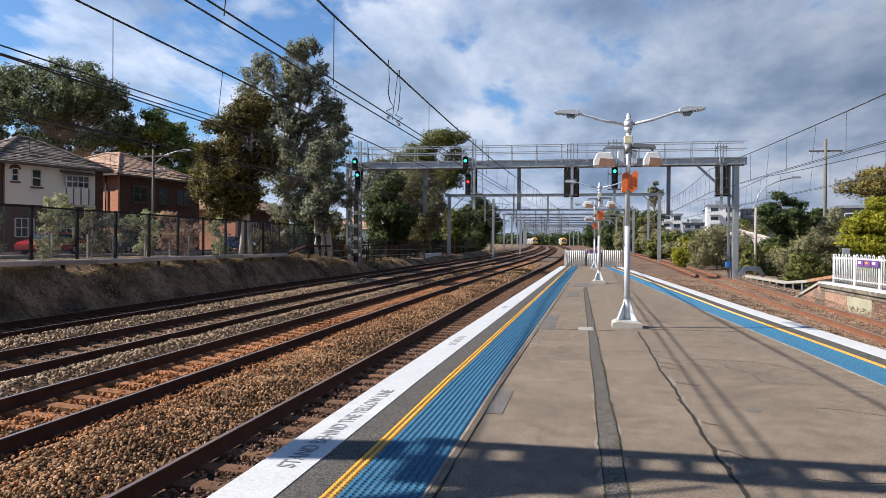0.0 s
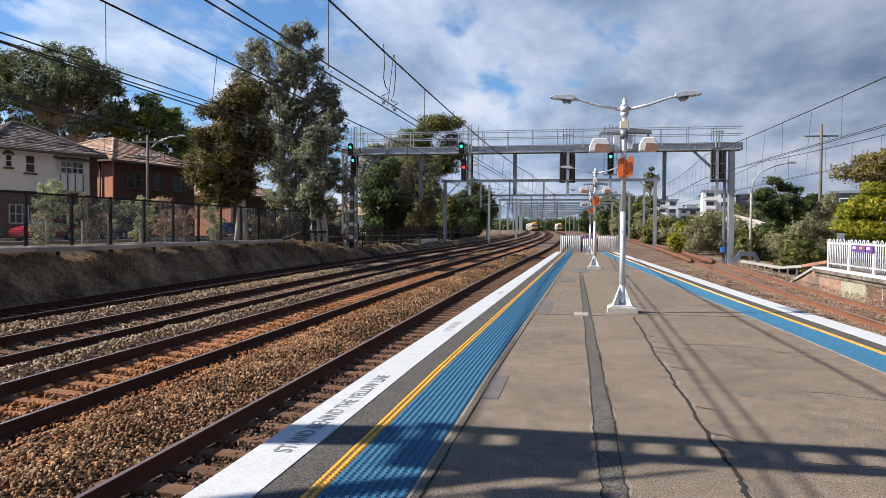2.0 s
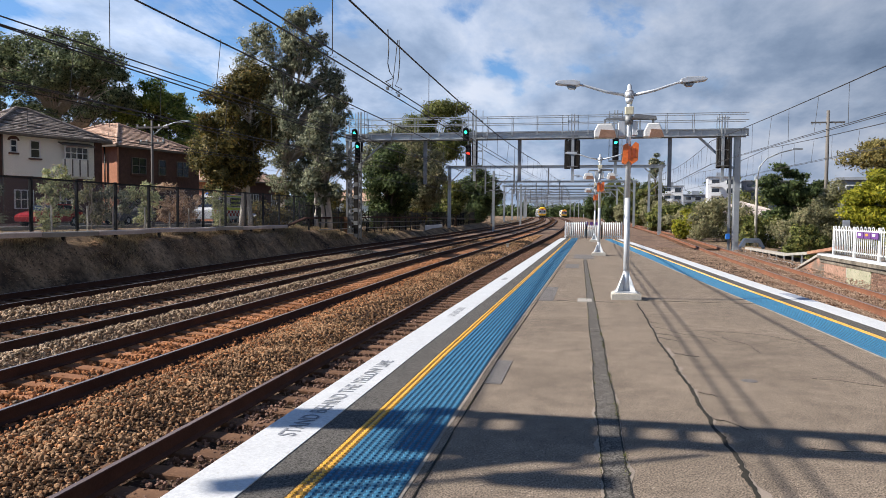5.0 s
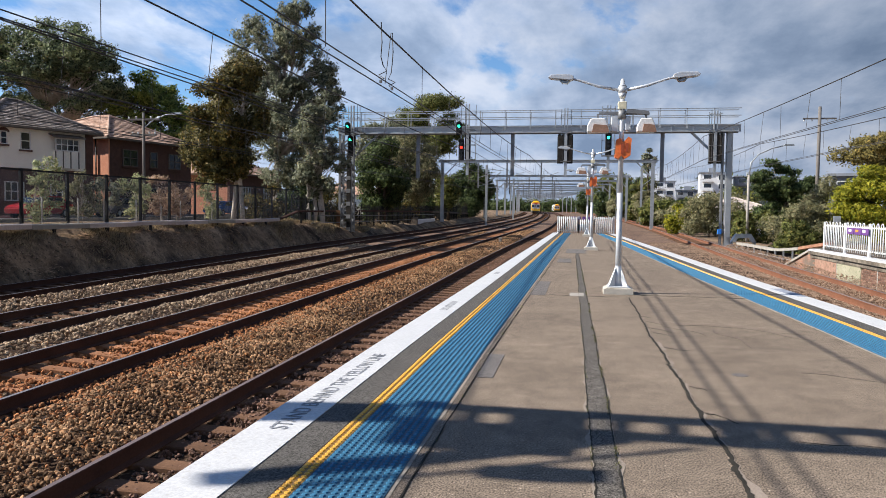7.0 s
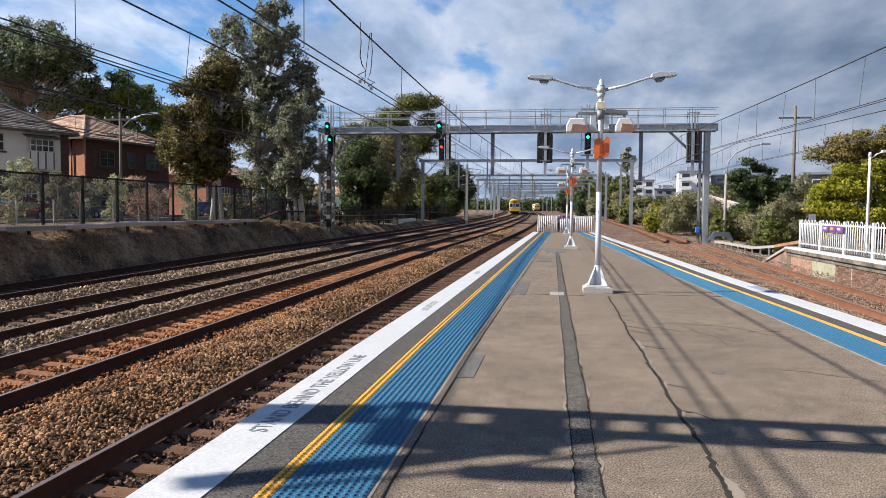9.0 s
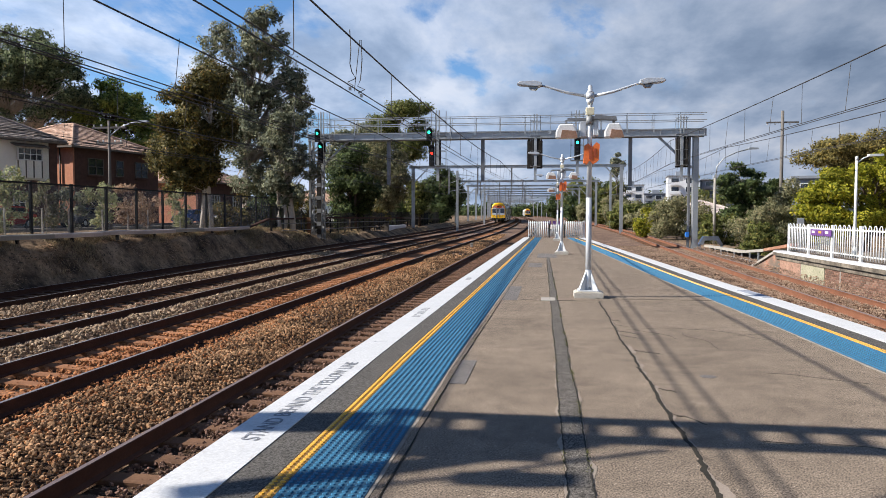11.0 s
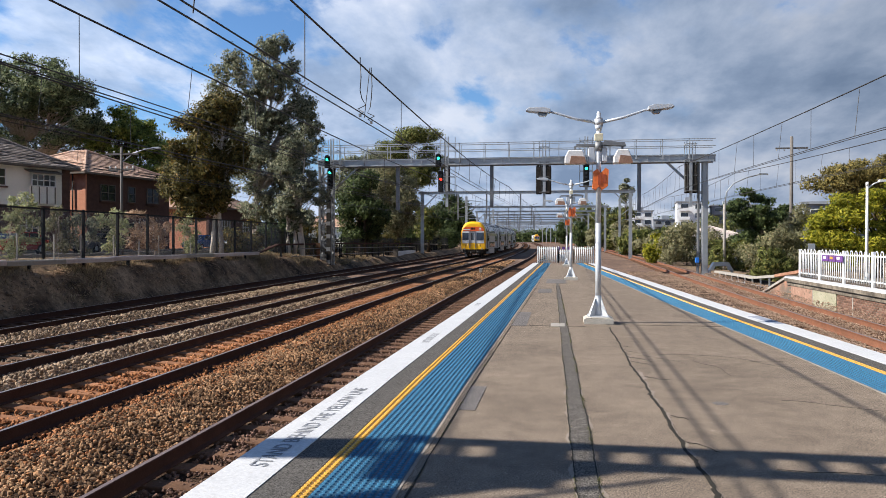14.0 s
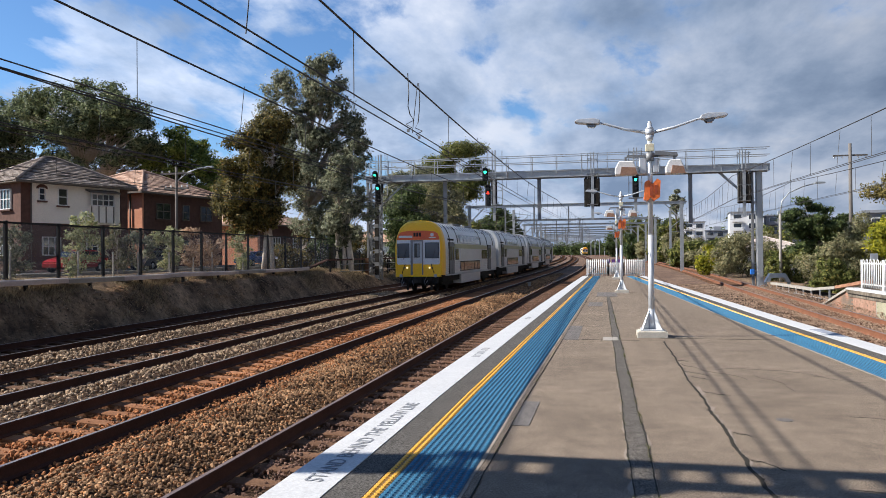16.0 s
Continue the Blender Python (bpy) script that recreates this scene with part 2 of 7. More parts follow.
# near-black, so that it stands in for the shade between the stones
BED = material("shade_dark_ballast_bed", (0.016, 0.009, 0.006), (0.092, 0.053, 0.032), 7.0, 26, 0.95, bump=1.0, wear=1.0, c=(0.264, 0.185, 0.123), speck=0.05, depth=0.06)
# earth and straw; contrast widened to carry the bank's shaded and lit patches
DRY_GRASS = material("dry_grass_earth", (0.034, 0.023, 0.017), (0.330, 0.228, 0.142), 0.7, 22, 0.95, bump=0.9, wear=0.5, c=(0.055, 0.045, 0.030), speck=0.05, depth=0.06, mottle=0.55, mottle_scale=4.0)
GALV = material("galvanised_steel", (0.352, 0.370, 0.378), (0.458, 0.475, 0.484), 2.5, 40, 0.5, metal=0.55, bump=0.08, wear=0.9)
GALV_DARK = material("dull_grey_steel", (0.16, 0.165, 0.17), (0.25, 0.255, 0.26), 2.0, 40, 0.6, metal=0.4, bump=0.1, wear=0.9)
BLACK_STEEL = material("black_painted_steel", (0.006, 0.006, 0.007), (0.014, 0.014, 0.015), 3, 40, 0.6, bump=0.1, spec=0.25)
WHITE_PAINT = material("white_paint", (0.651, 0.651, 0.634), (0.722, 0.722, 0.704), 2.0, 30, 0.5, bump=0.08, wear=0.8)
FENCE_WHITE = material("clean_white_enamel", (0.634, 0.634, 0.625), (0.686, 0.686, 0.678), 2.0, 30, 0.45, bump=0.05, wear=0.8)
FOOTING = material("pale_concrete_footing", (0.44, 0.41, 0.35), (0.56, 0.52, 0.45), 4.0, 50, 0.9, bump=0.5, wear=0.9, c=(0.3, 0.27, 0.22), speck=0.0)
ORANGE = material("orange_plastic", (0.72, 0.14, 0.025), (0.82, 0.19, 0.04), 3, 30, 0.45, bump=0.05)
CREAM_PLASTIC = material("cream_plastic", (0.62, 0.57, 0.40), (0.70, 0.64, 0.46), 3, 30, 0.5, bump=0.05)
WIRE = material("dark_copper_wire", (0.030, 0.028, 0.028), (0.055, 0.050, 0.048), 2, 20, 0.6, metal=0.4, bump=0.0)
GLASS_DARK = glass_material("dark_window_glass", (0.020, 0.024, 0.030))
TRAIN_GLASS = glass_material("train_window_glass", (0.020, 0.023, 0.026), 0.10)
GLASS_SKY = glass_material("pale_window_glass", (0.16, 0.19, 0.22), 0.1)
LENS_GREEN = glow_material("green_signal_lens", (0.03, 0.95, 0.55), 2.2)
LENS_RED = glow_material("red_signal_lens", (1.0, 0.03, 0.015), 2.2)
LENS_LAMP = glow_material("headlamp_lens", (1.0, 0.86, 0.45), 0.7)
LENS_OFF = glass_material("unlit_lens", (0.03, 0.03, 0.03), 0.2)
# sun and shade put into the brick: red for lit sides, brown darkened
BRICK_RED_SUNLIT = material("sunlit_red_brick", (0.40, 0.175, 0.110), (0.50, 0.245, 0.160), 3.0, 30, 0.9, bump=0.4, wear=0.8, per_piece=0.2)
BRICK_BROWN_SHADED = material("shaded_brown_brick", (0.090, 0.052, 0.042), (0.150, 0.086, 0.070), 3.0, 30, 0.9, bump=0.4, wear=0.8, per_piece=0.2)
CREAM_WALL = material("cream_render", (0.83, 0.80, 0.71), (0.90, 0.87, 0.79), 1.0, 30, 0.85, bump=0.2, wear=0.8)
ROOF_TILE = material("terracotta_roof_tile", (0.319, 0.204, 0.149), (0.550, 0.380, 0.286), 1.2, 14, 0.9, bump=0.5, wear=0.9, per_piece=0.34, c=(0.088, 0.066, 0.055), speck=0.0)
ROOF_GREY = material("lichened_grey_roof_tile", (0.120, 0.095, 0.080), (0.34, 0.29, 0.255), 1.6, 14, 0.9, bump=0.5, wear=0.9, per_piece=0.5, c=(0.08, 0.065, 0.055), speck=0.03)
TIMBER = material("grey_weathered_timber", (0.10, 0.085, 0.07), (0.19, 0.165, 0.14), 3, 30, 0.85, bump=0.3, wear=0.9, stretch=(4, 4, 0.6))
BARK_PALE = material("pale_gum_bark", (0.30, 0.25, 0.20), (0.52, 0.46, 0.39), 2.0, 22, 0.85, bump=0.4, wear=0.9, stretch=(1, 1, 0.35))
BARK_WHITE = material("white_paperbark", (0.42, 0.37, 0.31), (0.68, 0.62, 0.54), 2.5, 22, 0.85, bump=0.4, wear=0.9, stretch=(1, 1, 0.35), mottle=0.2)
BARK_DARK = material("dark_bark", (0.045, 0.032, 0.024), (0.10, 0.075, 0.055), 3.0, 22, 0.9, bump=0.6, wear=0.9, stretch=(1, 1, 0.35))
ROAD = material("road_asphalt", (0.050, 0.050, 0.052), (0.075, 0.074, 0.072), 1.0, 60, 0.9, bump=0.3)
APARTMENT_WHITE = material("white_apartment_render", (0.62, 0.63, 0.64), (0.72, 0.73, 0.74), 0.4, 10, 0.8, bump=0.0)
APARTMENT_GREY = material("grey_apartment_cladding", (0.19, 0.21, 0.24), (0.27, 0.29, 0.32), 0.4, 10, 0.8, bump=0.0)
TRAIN_YELLOW = material("yellow_train_paint", (0.92, 0.50, 0.010), (0.96, 0.56, 0.015), 1.0, 30, 0.35, bump=0.03, wear=0.9)
TRAIN_ORANGE = material("orange_red_train_band", (0.72, 0.10, 0.03), (0.80, 0.16, 0.04), 1.5, 30, 0.35, bump=0.03)
TRAIN_STEEL = material("stainless_train_side", (0.66, 0.67, 0.68), (0.78, 0.785, 0.79), 0.8, 20, 0.36, metal=0.35, bump=0.05, wear=0.9)
TRAIN_GREY = material("grey_train_panel", (0.46, 0.48, 0.50), (0.54, 0.56, 0.58), 1.0, 20, 0.45, bump=0.03)
TRAIN_DARK = material("dark_underframe", (0.020, 0.018, 0.016), (0.045, 0.040, 0.035), 3.0, 20, 0.85, bump=0.3)
PURPLE = material("purple_sign_face", (0.10, 0.035, 0.17), (0.15, 0.06, 0.23), 4, 30, 0.5, bump=0.0)
CAR_RED = material("red_car_paint", (0.30, 0.012, 0.015), (0.36, 0.02, 0.02), 1.0, 20, 0.25, bump=0.0)
CAR_WHITE = material("white_car_paint", (0.62, 0.63, 0.64), (0.70, 0.70, 0.70), 1.0, 20, 0.25, bump=0.0)
CAR_GREY = material("dark_grey_car_paint", (0.05, 0.052, 0.058), (0.08, 0.082, 0.09), 1.0, 20, 0.3, bump=0.0)
CAR_BLUE = material("blue_car_paint", (0.03, 0.10, 0.30), (0.04, 0.13, 0.36), 1.0, 20, 0.25, bump=0.0)
TYRE = material("tyre_rubber", (0.014, 0.014, 0.014), (0.03, 0.03, 0.03), 6, 60, 0.85, bump=0.2)
SIGN_BLUE = material("blue_enamel", (0.02, 0.16, 0.55), (0.03, 0.20, 0.62), 4, 30, 0.45, bump=0.0)

# tree leaves: dark ends set low to stand in for shade inside the crowns
LEAF_GUM = leaf_material("gum_leaf", (0.052, 0.060, 0.037), (0.335, 0.348, 0.228), (0.38, 0.33, 0.20))
LEAF_DARK = leaf_material("dark_brown_green_leaf", (0.017, 0.019, 0.008), (0.190, 0.162, 0.052), (0.32, 0.19, 0.05))
LEAF_GREEN = leaf_material("green_leaf", (0.030, 0.042, 0.012), (0.225, 0.240, 0.070), (0.26, 0.21, 0.06))
LEAF_BRIGHT = leaf_material("yellow_green_leaf", (0.075, 0.100, 0.010), (0.390, 0.365, 0.035), (0.44, 0.35, 0.04))
LEAF_OLIVE = leaf_material("olive_leaf", (0.100, 0.100, 0.050), (0.320, 0.305, 0.165), (0.38, 0.30, 0.17))
LEAF_DEEP = leaf_material("deep_green_leaf", (0.016, 0.026, 0.010), (0.110, 0.150, 0.055), (0.16, 0.17, 0.06))
GRASS = leaf_material("dry_grass_blade", (0.085, 0.060, 0.036), (0.560, 0.430, 0.260), (0.22, 0.17, 0.08))


# ---- mesh helpers ----
class Mesh:
    """A bmesh that grows by simple solids; finish() gives the mesh data."""

    def __init__(self):
        self.bm = bmesh.new()

    def box(self, x0, y0, z0, x1, y1, z1, m=None, bevel=0.0, slot=0):
        g = bmesh.ops.create_cube(self.bm, size=1.0)
        vs = g["verts"]
        t = Matrix.Translation(((x0 + x1) / 2, (y0 + y1) / 2, (z0 + z1) / 2)) @ Matrix.Diagonal((abs(x1 - x0), abs(y1 - y0), abs(z1 - z0), 1))
        bmesh.ops.transform(self.bm, matrix=(m @ t) if m is not None else t, verts=vs)
        fs = list({f for v in vs for f in v.link_faces})
        if bevel:
            es = list({e for f in fs for e in f.edges})
            r = bmesh.ops.bevel(self.bm, geom=es, offset=bevel, segments=1, affect="EDGES", profile=0.5)
            fs = list(set(r["faces"]) | {f for f in fs if f.is_valid})
        for f in fs:
            f.material_index = slot
        return self

    def rod(self, p, q, r, r2=None, n=8, slot=0, caps=True):
        p, q = Vector(p), Vector(q)
        d = q - p
        g = bmesh.ops.create_cone(self.bm, cap_ends=caps, segments=n, radius1=r, radius2=r if r2 is None else r2, depth=d.length)
        m = Matrix.Translation((p + q) / 2) @ d.to_track_quat("Z", "Y").to_matrix().to_4x4()
        bmesh.ops.transform(self.bm, matrix=m, verts=g["verts"])
        for f in {f for v in g["verts"] for f in v.link_faces}:
            f.material_index = slot
            f.smooth = n > 6 and len(f.verts) == 4
        return self

    def bar(self, p, q, w, h, slot=0, up=(0, 0, 1)):
        """A rectangular bar from p to q, w wide, h high."""
        p, q, up = Vector(p), Vector(q), Vector(up)
        d = (q - p).normalized()
        s = d.cross(up)
        if s.length < 1e-4:
            s = Vector((1, 0, 0))
        s.normalize()
        u = s.cross(d)
        vs = [self.bm.verts.new(e + s * (a * w / 2) + u * (b * h / 2)) for e in (p, q) for a, b in ((-1, -1), (1, -1), (1, 1), (-1, 1))]
        for ids in ((3, 2, 1, 0), (4, 5, 6, 7), (0, 1, 5, 4), (1, 2, 6, 5), (2, 3, 7, 6), (3, 0, 4, 7)):
            self.bm.faces.new([vs[i] for i in ids]).material_index = slot
        return self

    def tube(self, pts, r, n=6, slot=0):
        pts = [Vector(p) for p in pts]
        rings = []
        for i, p in enumerate(pts):
            d = (pts[min(i + 1, len(pts) - 1)] - pts[max(i - 1, 0)]).normalized()
            s = d.cross(Vector((0, 0, 1)))
            if s.length < 1e-3:
                s = Vector((1, 0, 0))
            s.normalize()
            u = s.cross(d)
            rr = r[i] if isinstance(r, (list, tuple)) else r
            rings.append([self.bm.verts.new(p + (s * math.cos(a) + u * math.sin(a)) * rr) for a in [k * 2 * math.pi / n for k in range(n)]])
        for a, b in zip(rings, rings[1:]):
            for k in range(n):
                f = self.bm.faces.new((a[k], a[(k + 1) % n], b[(k + 1) % n], b[k]))
                f.material_index, f.smooth = slot, n > 5
        for ring in (rings[0][::-1], rings[-1]):
            self.bm.faces.new(ring).material_index = slot
        return self

    def prism(self, outline, axis, a, b, slot=0):
        """An outline of 2D points pushed along an axis from a to b."""
        def at(p, q):
            u, v = p
            return {"x": (q, u, v), "y": (u, q, v), "z": (u, v, q)}[axis]
        lo = [self.bm.verts.new(at(p, a)) for p in outline]
        hi = [self.bm.verts.new(at(p, b)) for p in outline]
        k = len(outline)
        fs = [self.bm.faces.new(lo[::-1]), self.bm.faces.new(hi)]
        for i in range(k):
            fs.append(self.bm.faces.new((lo[i], lo[(i + 1) % k], hi[(i + 1) % k], hi[i])))
        for f in fs:
            f.material_index = slot
        return self

    def quad(self, *ps, slot=0):
        self.bm.faces.new([self.bm.verts.new(p) for p in ps]).material_index = slot
        return self

    def finish(self, name, mats):
        bmesh.ops.recalc_face_normals(self.bm, faces=self.bm.faces[:])
        me = bpy.data.meshes.new(name)
        self.bm.to_mesh(me)
        self.bm.free()
        for m in mats if isinstance(mats, (list, tuple)) else [mats]:
            me.materials.append(m)
        return me


def part(name, mesh, mats, parent=None, label="", kind=""):
    """One mesh object, from a Mesh or from mesh data, under a thing or under a part."""
    data = mesh.finish(name, mats) if isinstance(mesh, Mesh) else mesh
    ob = new(name, data)
    if parent is not None:
        ob.parent = parent
    return tagged(ob, label, kind=kind)


def thing(name, label, category, at=(0, 0, 0), turn=0.0, group="", kind=""):
    ob = new(name)
    ob.empty_display_size = 0.2
    ob.matrix_basis = pose(*at, 0, 0, turn)
    return tagged(ob, label, category, group, kind)


def raw_mesh(name, verts, faces, mats, ids=None, smooth=False):
    me = bpy.data.meshes.new(name)
    verts = np.asarray(verts, np.float32).reshape(-1, 3)
    faces = np.asarray(faces, np.int32)
    k = faces.shape[1]
    me.vertices.add(len(verts))
    me.vertices.foreach_set("co", verts.ravel())
    me.loops.add(faces.size)
    me.loops.foreach_set("vertex_index", faces.ravel())
    me.polygons.add(len(faces))
    me.polygons.foreach_set("loop_start", np.arange(0, faces.size, k, dtype=np.int32))
    me.polygons.foreach_set("loop_total", np.full(len(faces), k, np.int32))
    for m in mats if isinstance(mats, (list, tuple)) else [mats]:
        me.materials.append(m)
    if ids is not None:
        me.polygons.foreach_set("material_index", np.asarray(ids, np.int32))
    me.polygons.foreach_set("use_smooth", np.full(len(faces), bool(smooth), bool))
    me.update(calc_edges=True)
    me.validate()
    return me


# ---- lie of the land ----
RAIL_Z = -0.93


def smooth_step(a, b, v):
    k = min(max((v - a) / (b - a), 0.0), 1.0)
    return k * k * (3 - 2 * k)


def rise(y):
    """The line climbs gently along the platform and beyond."""
    return 0.006 * min(max(y - 3.0, 0.0), 330.0)


def sway(y):
    """The line bends a little one way, then far off the other way."""
    ease = 1.0 * smooth_step(28.0, 95.0, y)
    return ease - (max(y - 96.0, 0.0) ** 2) / (2 * 2950.0)


TRACKS = {"a": -15.75, "b": -11.55, "c": -7.95, "d": -3.72, "e": 8.42}


def edge_left(y):
    return -2.23 + 0.010 * max(0.0, y - 8.0)


def edge_right(y):
    return 4.93 - 0.045 * y - 0.11 * smooth_step(10.0, 20.0, y)


PLATFORM_END = 53.0


def ground_z(x, y):
    """Height of the natural ground: track bed, the bank on one side, the low land on the other."""
    bed = -1.17 + rise(y)
    xs = x - sway(y)
    bank = 0.62 + 0.10 * noise.noise((x * 0.15, y * 0.1, 0.0)) * (1 - smooth_step(22, 26, -xs))
    top = 0.62 - 0.75 * smooth_step(44, 62, y) + 0.8 * rise(max(y - 40.0, 0.0))
    k = 0.90 * smooth_step(16.75, 18.25, -xs) + 0.10 * smooth_step(17.8, 19.4, -xs)
    left = (top + bank - 0.62 - bed) * k
    lump = (0.20 * noise.noise((x * 0.9, y * 0.55, 3.0)) + 0.13 * noise.noise((x * 2.1, y * 1.3, 7.0))) * k * (1 - smooth_step(21, 24, -xs))
    right = smooth_step(12.0, 18.0, xs) * -0.4
    return bed + left + lump + right


# ---- ground ----
def build_ground():
    xs = sorted(set([round(v, 3) for v in
                     list(np.arange(-26, 16.01, 0.5)) + list(np.arange(-20.0, -16.4, 0.25)) + list(np.arange(-60, -26, 4.0)) + list(np.arange(16, 60, 4.0))
                     + [-900, -500, -300, -200, -130, -90, 80, 120, 180, 280, 500, 900]]))
    ys = sorted(set([round(v, 3) for v in
                     list(np.arange(-6, 70, 0.4)) + list(np.arange(70, 160, 3.0)) + list(np.arange(160, 460, 12.0))
                     + [-300, -120, -60, -30, -15, 520, 620, 800, 1100, 1600, 2400]]))
    verts = [(x, y, ground_z(x, y)) for y in ys for x in xs]
    w = len(xs)
    faces, ids = [], []
    for j in range(len(ys) - 1):
        for i in range(w - 1):
            faces.append((j * w + i, j * w + i + 1, (j + 1) * w + i + 1, (j + 1) * w + i))
            mx = (xs[i] + xs[i + 1]) / 2 - sway((ys[j] + ys[j + 1]) / 2)
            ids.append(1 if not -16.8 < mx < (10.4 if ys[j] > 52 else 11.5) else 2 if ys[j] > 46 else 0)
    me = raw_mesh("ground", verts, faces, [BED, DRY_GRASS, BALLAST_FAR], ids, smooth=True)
    tagged(new("ground", me), "brown ballast track bed between dry grassy banks", "ground", kind="structure")


build_ground()

STONE = [(-0.5257, 0.8507, 0.0), (0.5257, 0.8507, 0.0), (-0.5257, -0.8507, 0.0), (0.5257, -0.8507, 0.0),
         (0.0, -0.5257, 0.8507), (0.0, 0.5257, 0.8507), (0.0, -0.5257, -0.8507), (0.0, 0.5257, -0.8507),
         (0.8507, 0.0, -0.5257), (0.8507, 0.0, 0.5257), (-0.8507, 0.0, -0.5257), (-0.8507, 0.0, 0.5257)]
STONE_FACES = [(0, 11, 5), (0, 5, 1), (0, 1, 7), (0, 7, 10), (0, 10, 11), (1, 5, 9), (5, 11, 4), (11, 10, 2), (10, 7, 6), (7, 1, 8),
               (3, 9, 4), (3, 4, 2), (3, 2, 6), (3, 6, 8), (3, 8, 9), (4, 9, 5), (2, 4, 11), (6, 2, 10), (8, 6, 7), (9, 8, 1)]


CHIP = [(1, 0, 0), (-1, 0, 0), (0, 1, 0), (0, -1, 0), (0, 0, 1), (0, 0, -1)]
CHIP_FACES = [(0, 2, 4), (2, 1, 4), (1, 3, 4), (3, 0, 4), (2, 0, 5), (1, 2, 5), (3, 1, 5), (0, 3, 5)]


def scatter_stones(name, x0, x1, y0, y1, per_m2, size, mat, height, seed, label):
    """Loose angular stones, each a dented twenty-sided lump, or an eight-sided chip farther off."""
    rng = np.random.default_rng(seed)
    n = int((x1 - x0) * (y1 - y0) * per_m2)
    px, py = rng.uniform(x0, x1, n), rng.uniform(y0, y1, n)
    flow = np.array([sway(b) for b in py])
    clear = np.min([np.abs(px - flow - c - q) for c in TRACKS.values() for q in (-0.7535, 0.7535)], axis=0) > 0.11
    px, py = px[clear], py[clear]
    n = len(px)
    pz = np.array([height(a, b) for a, b in zip(px, py)])
    base, sides = (np.array(STONE), STONE_FACES) if y0 < 15.0 else (np.array(CHIP) * 1.12, CHIP_FACES)
    k = len(base)
    r = size * rng.uniform(0.55, 1.25, (n, 1, 1)) * rng.uniform(0.6, 1.2, (n, k, 1))
    squash = rng.uniform(0.55, 1.15, (n, 1, 3))
    a = rng.uniform(0, 2 * np.pi, n)
    v = base[None] * squash * r
    ca, sa = np.cos(a)[:, None], np.sin(a)[:, None]
    vx, vy, vz = v[..., 0] * ca - v[..., 1] * sa, v[..., 0] * sa + v[..., 1] * ca, v[..., 2]
    t = rng.uniform(-0.8, 0.8, (n, 1))
    vy, vz = vy * np.cos(t) - vz * np.sin(t), vy * np.sin(t) + vz * np.cos(t)
    out = np.stack([vx + px[:, None], vy + py[:, None], vz + pz[:, None]], -1)
    f = (np.array(sides)[None] + k * np.arange(n)[:, None, None]).reshape(-1, 3)
    tagged(new(name, raw_mesh(name, out.reshape(-1, 3), f, mat)), label, "ballast", kind="stuff")


def ballast_height(x, y):
    """The bed, heaped a little between the tracks."""
    z = -1.17 + rise(y)
    near = min(abs(x - sway(y) - c) for c in TRACKS.values())
    z += 0.055 - 0.045 * (1 - smooth_step(0.95, 1.25, near))
    if x > 0:
        z += 0.055
    heap = 0.13 * smooth_step(1.22, 1.75, near) + 0.05 * noise.noise((x * 1.3, y * 1.1, 0.0))
    return z + max(heap, 0.0) + 0.02


# ---- platform ----
def strip(name, left, right, y0, y1, z0, z1, mat, parent=None, step=2.0, label=""):
    """A slab along the platform between two side lines."""
    n = max(1, int(round((y1 - y0) / step)))
    ys = [y0 + (y1 - y0) * i / n for i in range(n + 1)]
    v, f = [], []
    for y in ys:
        v += [(left(y), y, z0), (right(y), y, z0), (right(y), y, z1), (left(y), y, z1)]
    for i in range(n):
        a, b = 4 * i, 4 * i + 4
        f += [(a + 3, a + 2, b + 2, b + 3), (a, a + 3, b + 3, b), (a + 2, a + 1, b + 1, b + 2), (a + 1, a, b, b + 1)]
    f += [(0, 1, 2, 3), (4 * n + 3, 4 * n + 2, 4 * n + 1, 4 * n)]
    ob = new(name, raw_mesh(name, v, f, mat))
    if parent is not None:
        ob.parent = parent
    return tagged(ob, label)


def line(offset, side):
    return (lambda y: edge_left(y) + offset) if side == "l" else (lambda y: edge_right(y) - offset)


PATCH_GREY = material("grey_patch_asphalt", (0.106, 0.095, 0.088), (0.145, 0.132, 0.125), 2.5, 100, 0.9, bump=0.3, contrast=0.8, grit=0.14, wear=0.6, spec=0.25)
GROUT = material("pale_dusty_grout", (0.235, 0.205, 0.170), (0.320, 0.285, 0.240), 2.5, 60, 0.9, bump=0.3, wear=0.9, mottle=0.25)
WORN_PAINT = material("scuffed_paint", (0.16, 0.18, 0.23), (0.33, 0.35, 0.39), 5.0, 40, 0.7, bump=0.1, wear=1.0, mottle=0.3)
PALE_PATCH = material("worn_pale_asphalt", (0.220, 0.180, 0.145), (0.282, 0.233, 0.189), 3, 70, 0.9, bump=0.5, wear=0.8, spec=0.25)


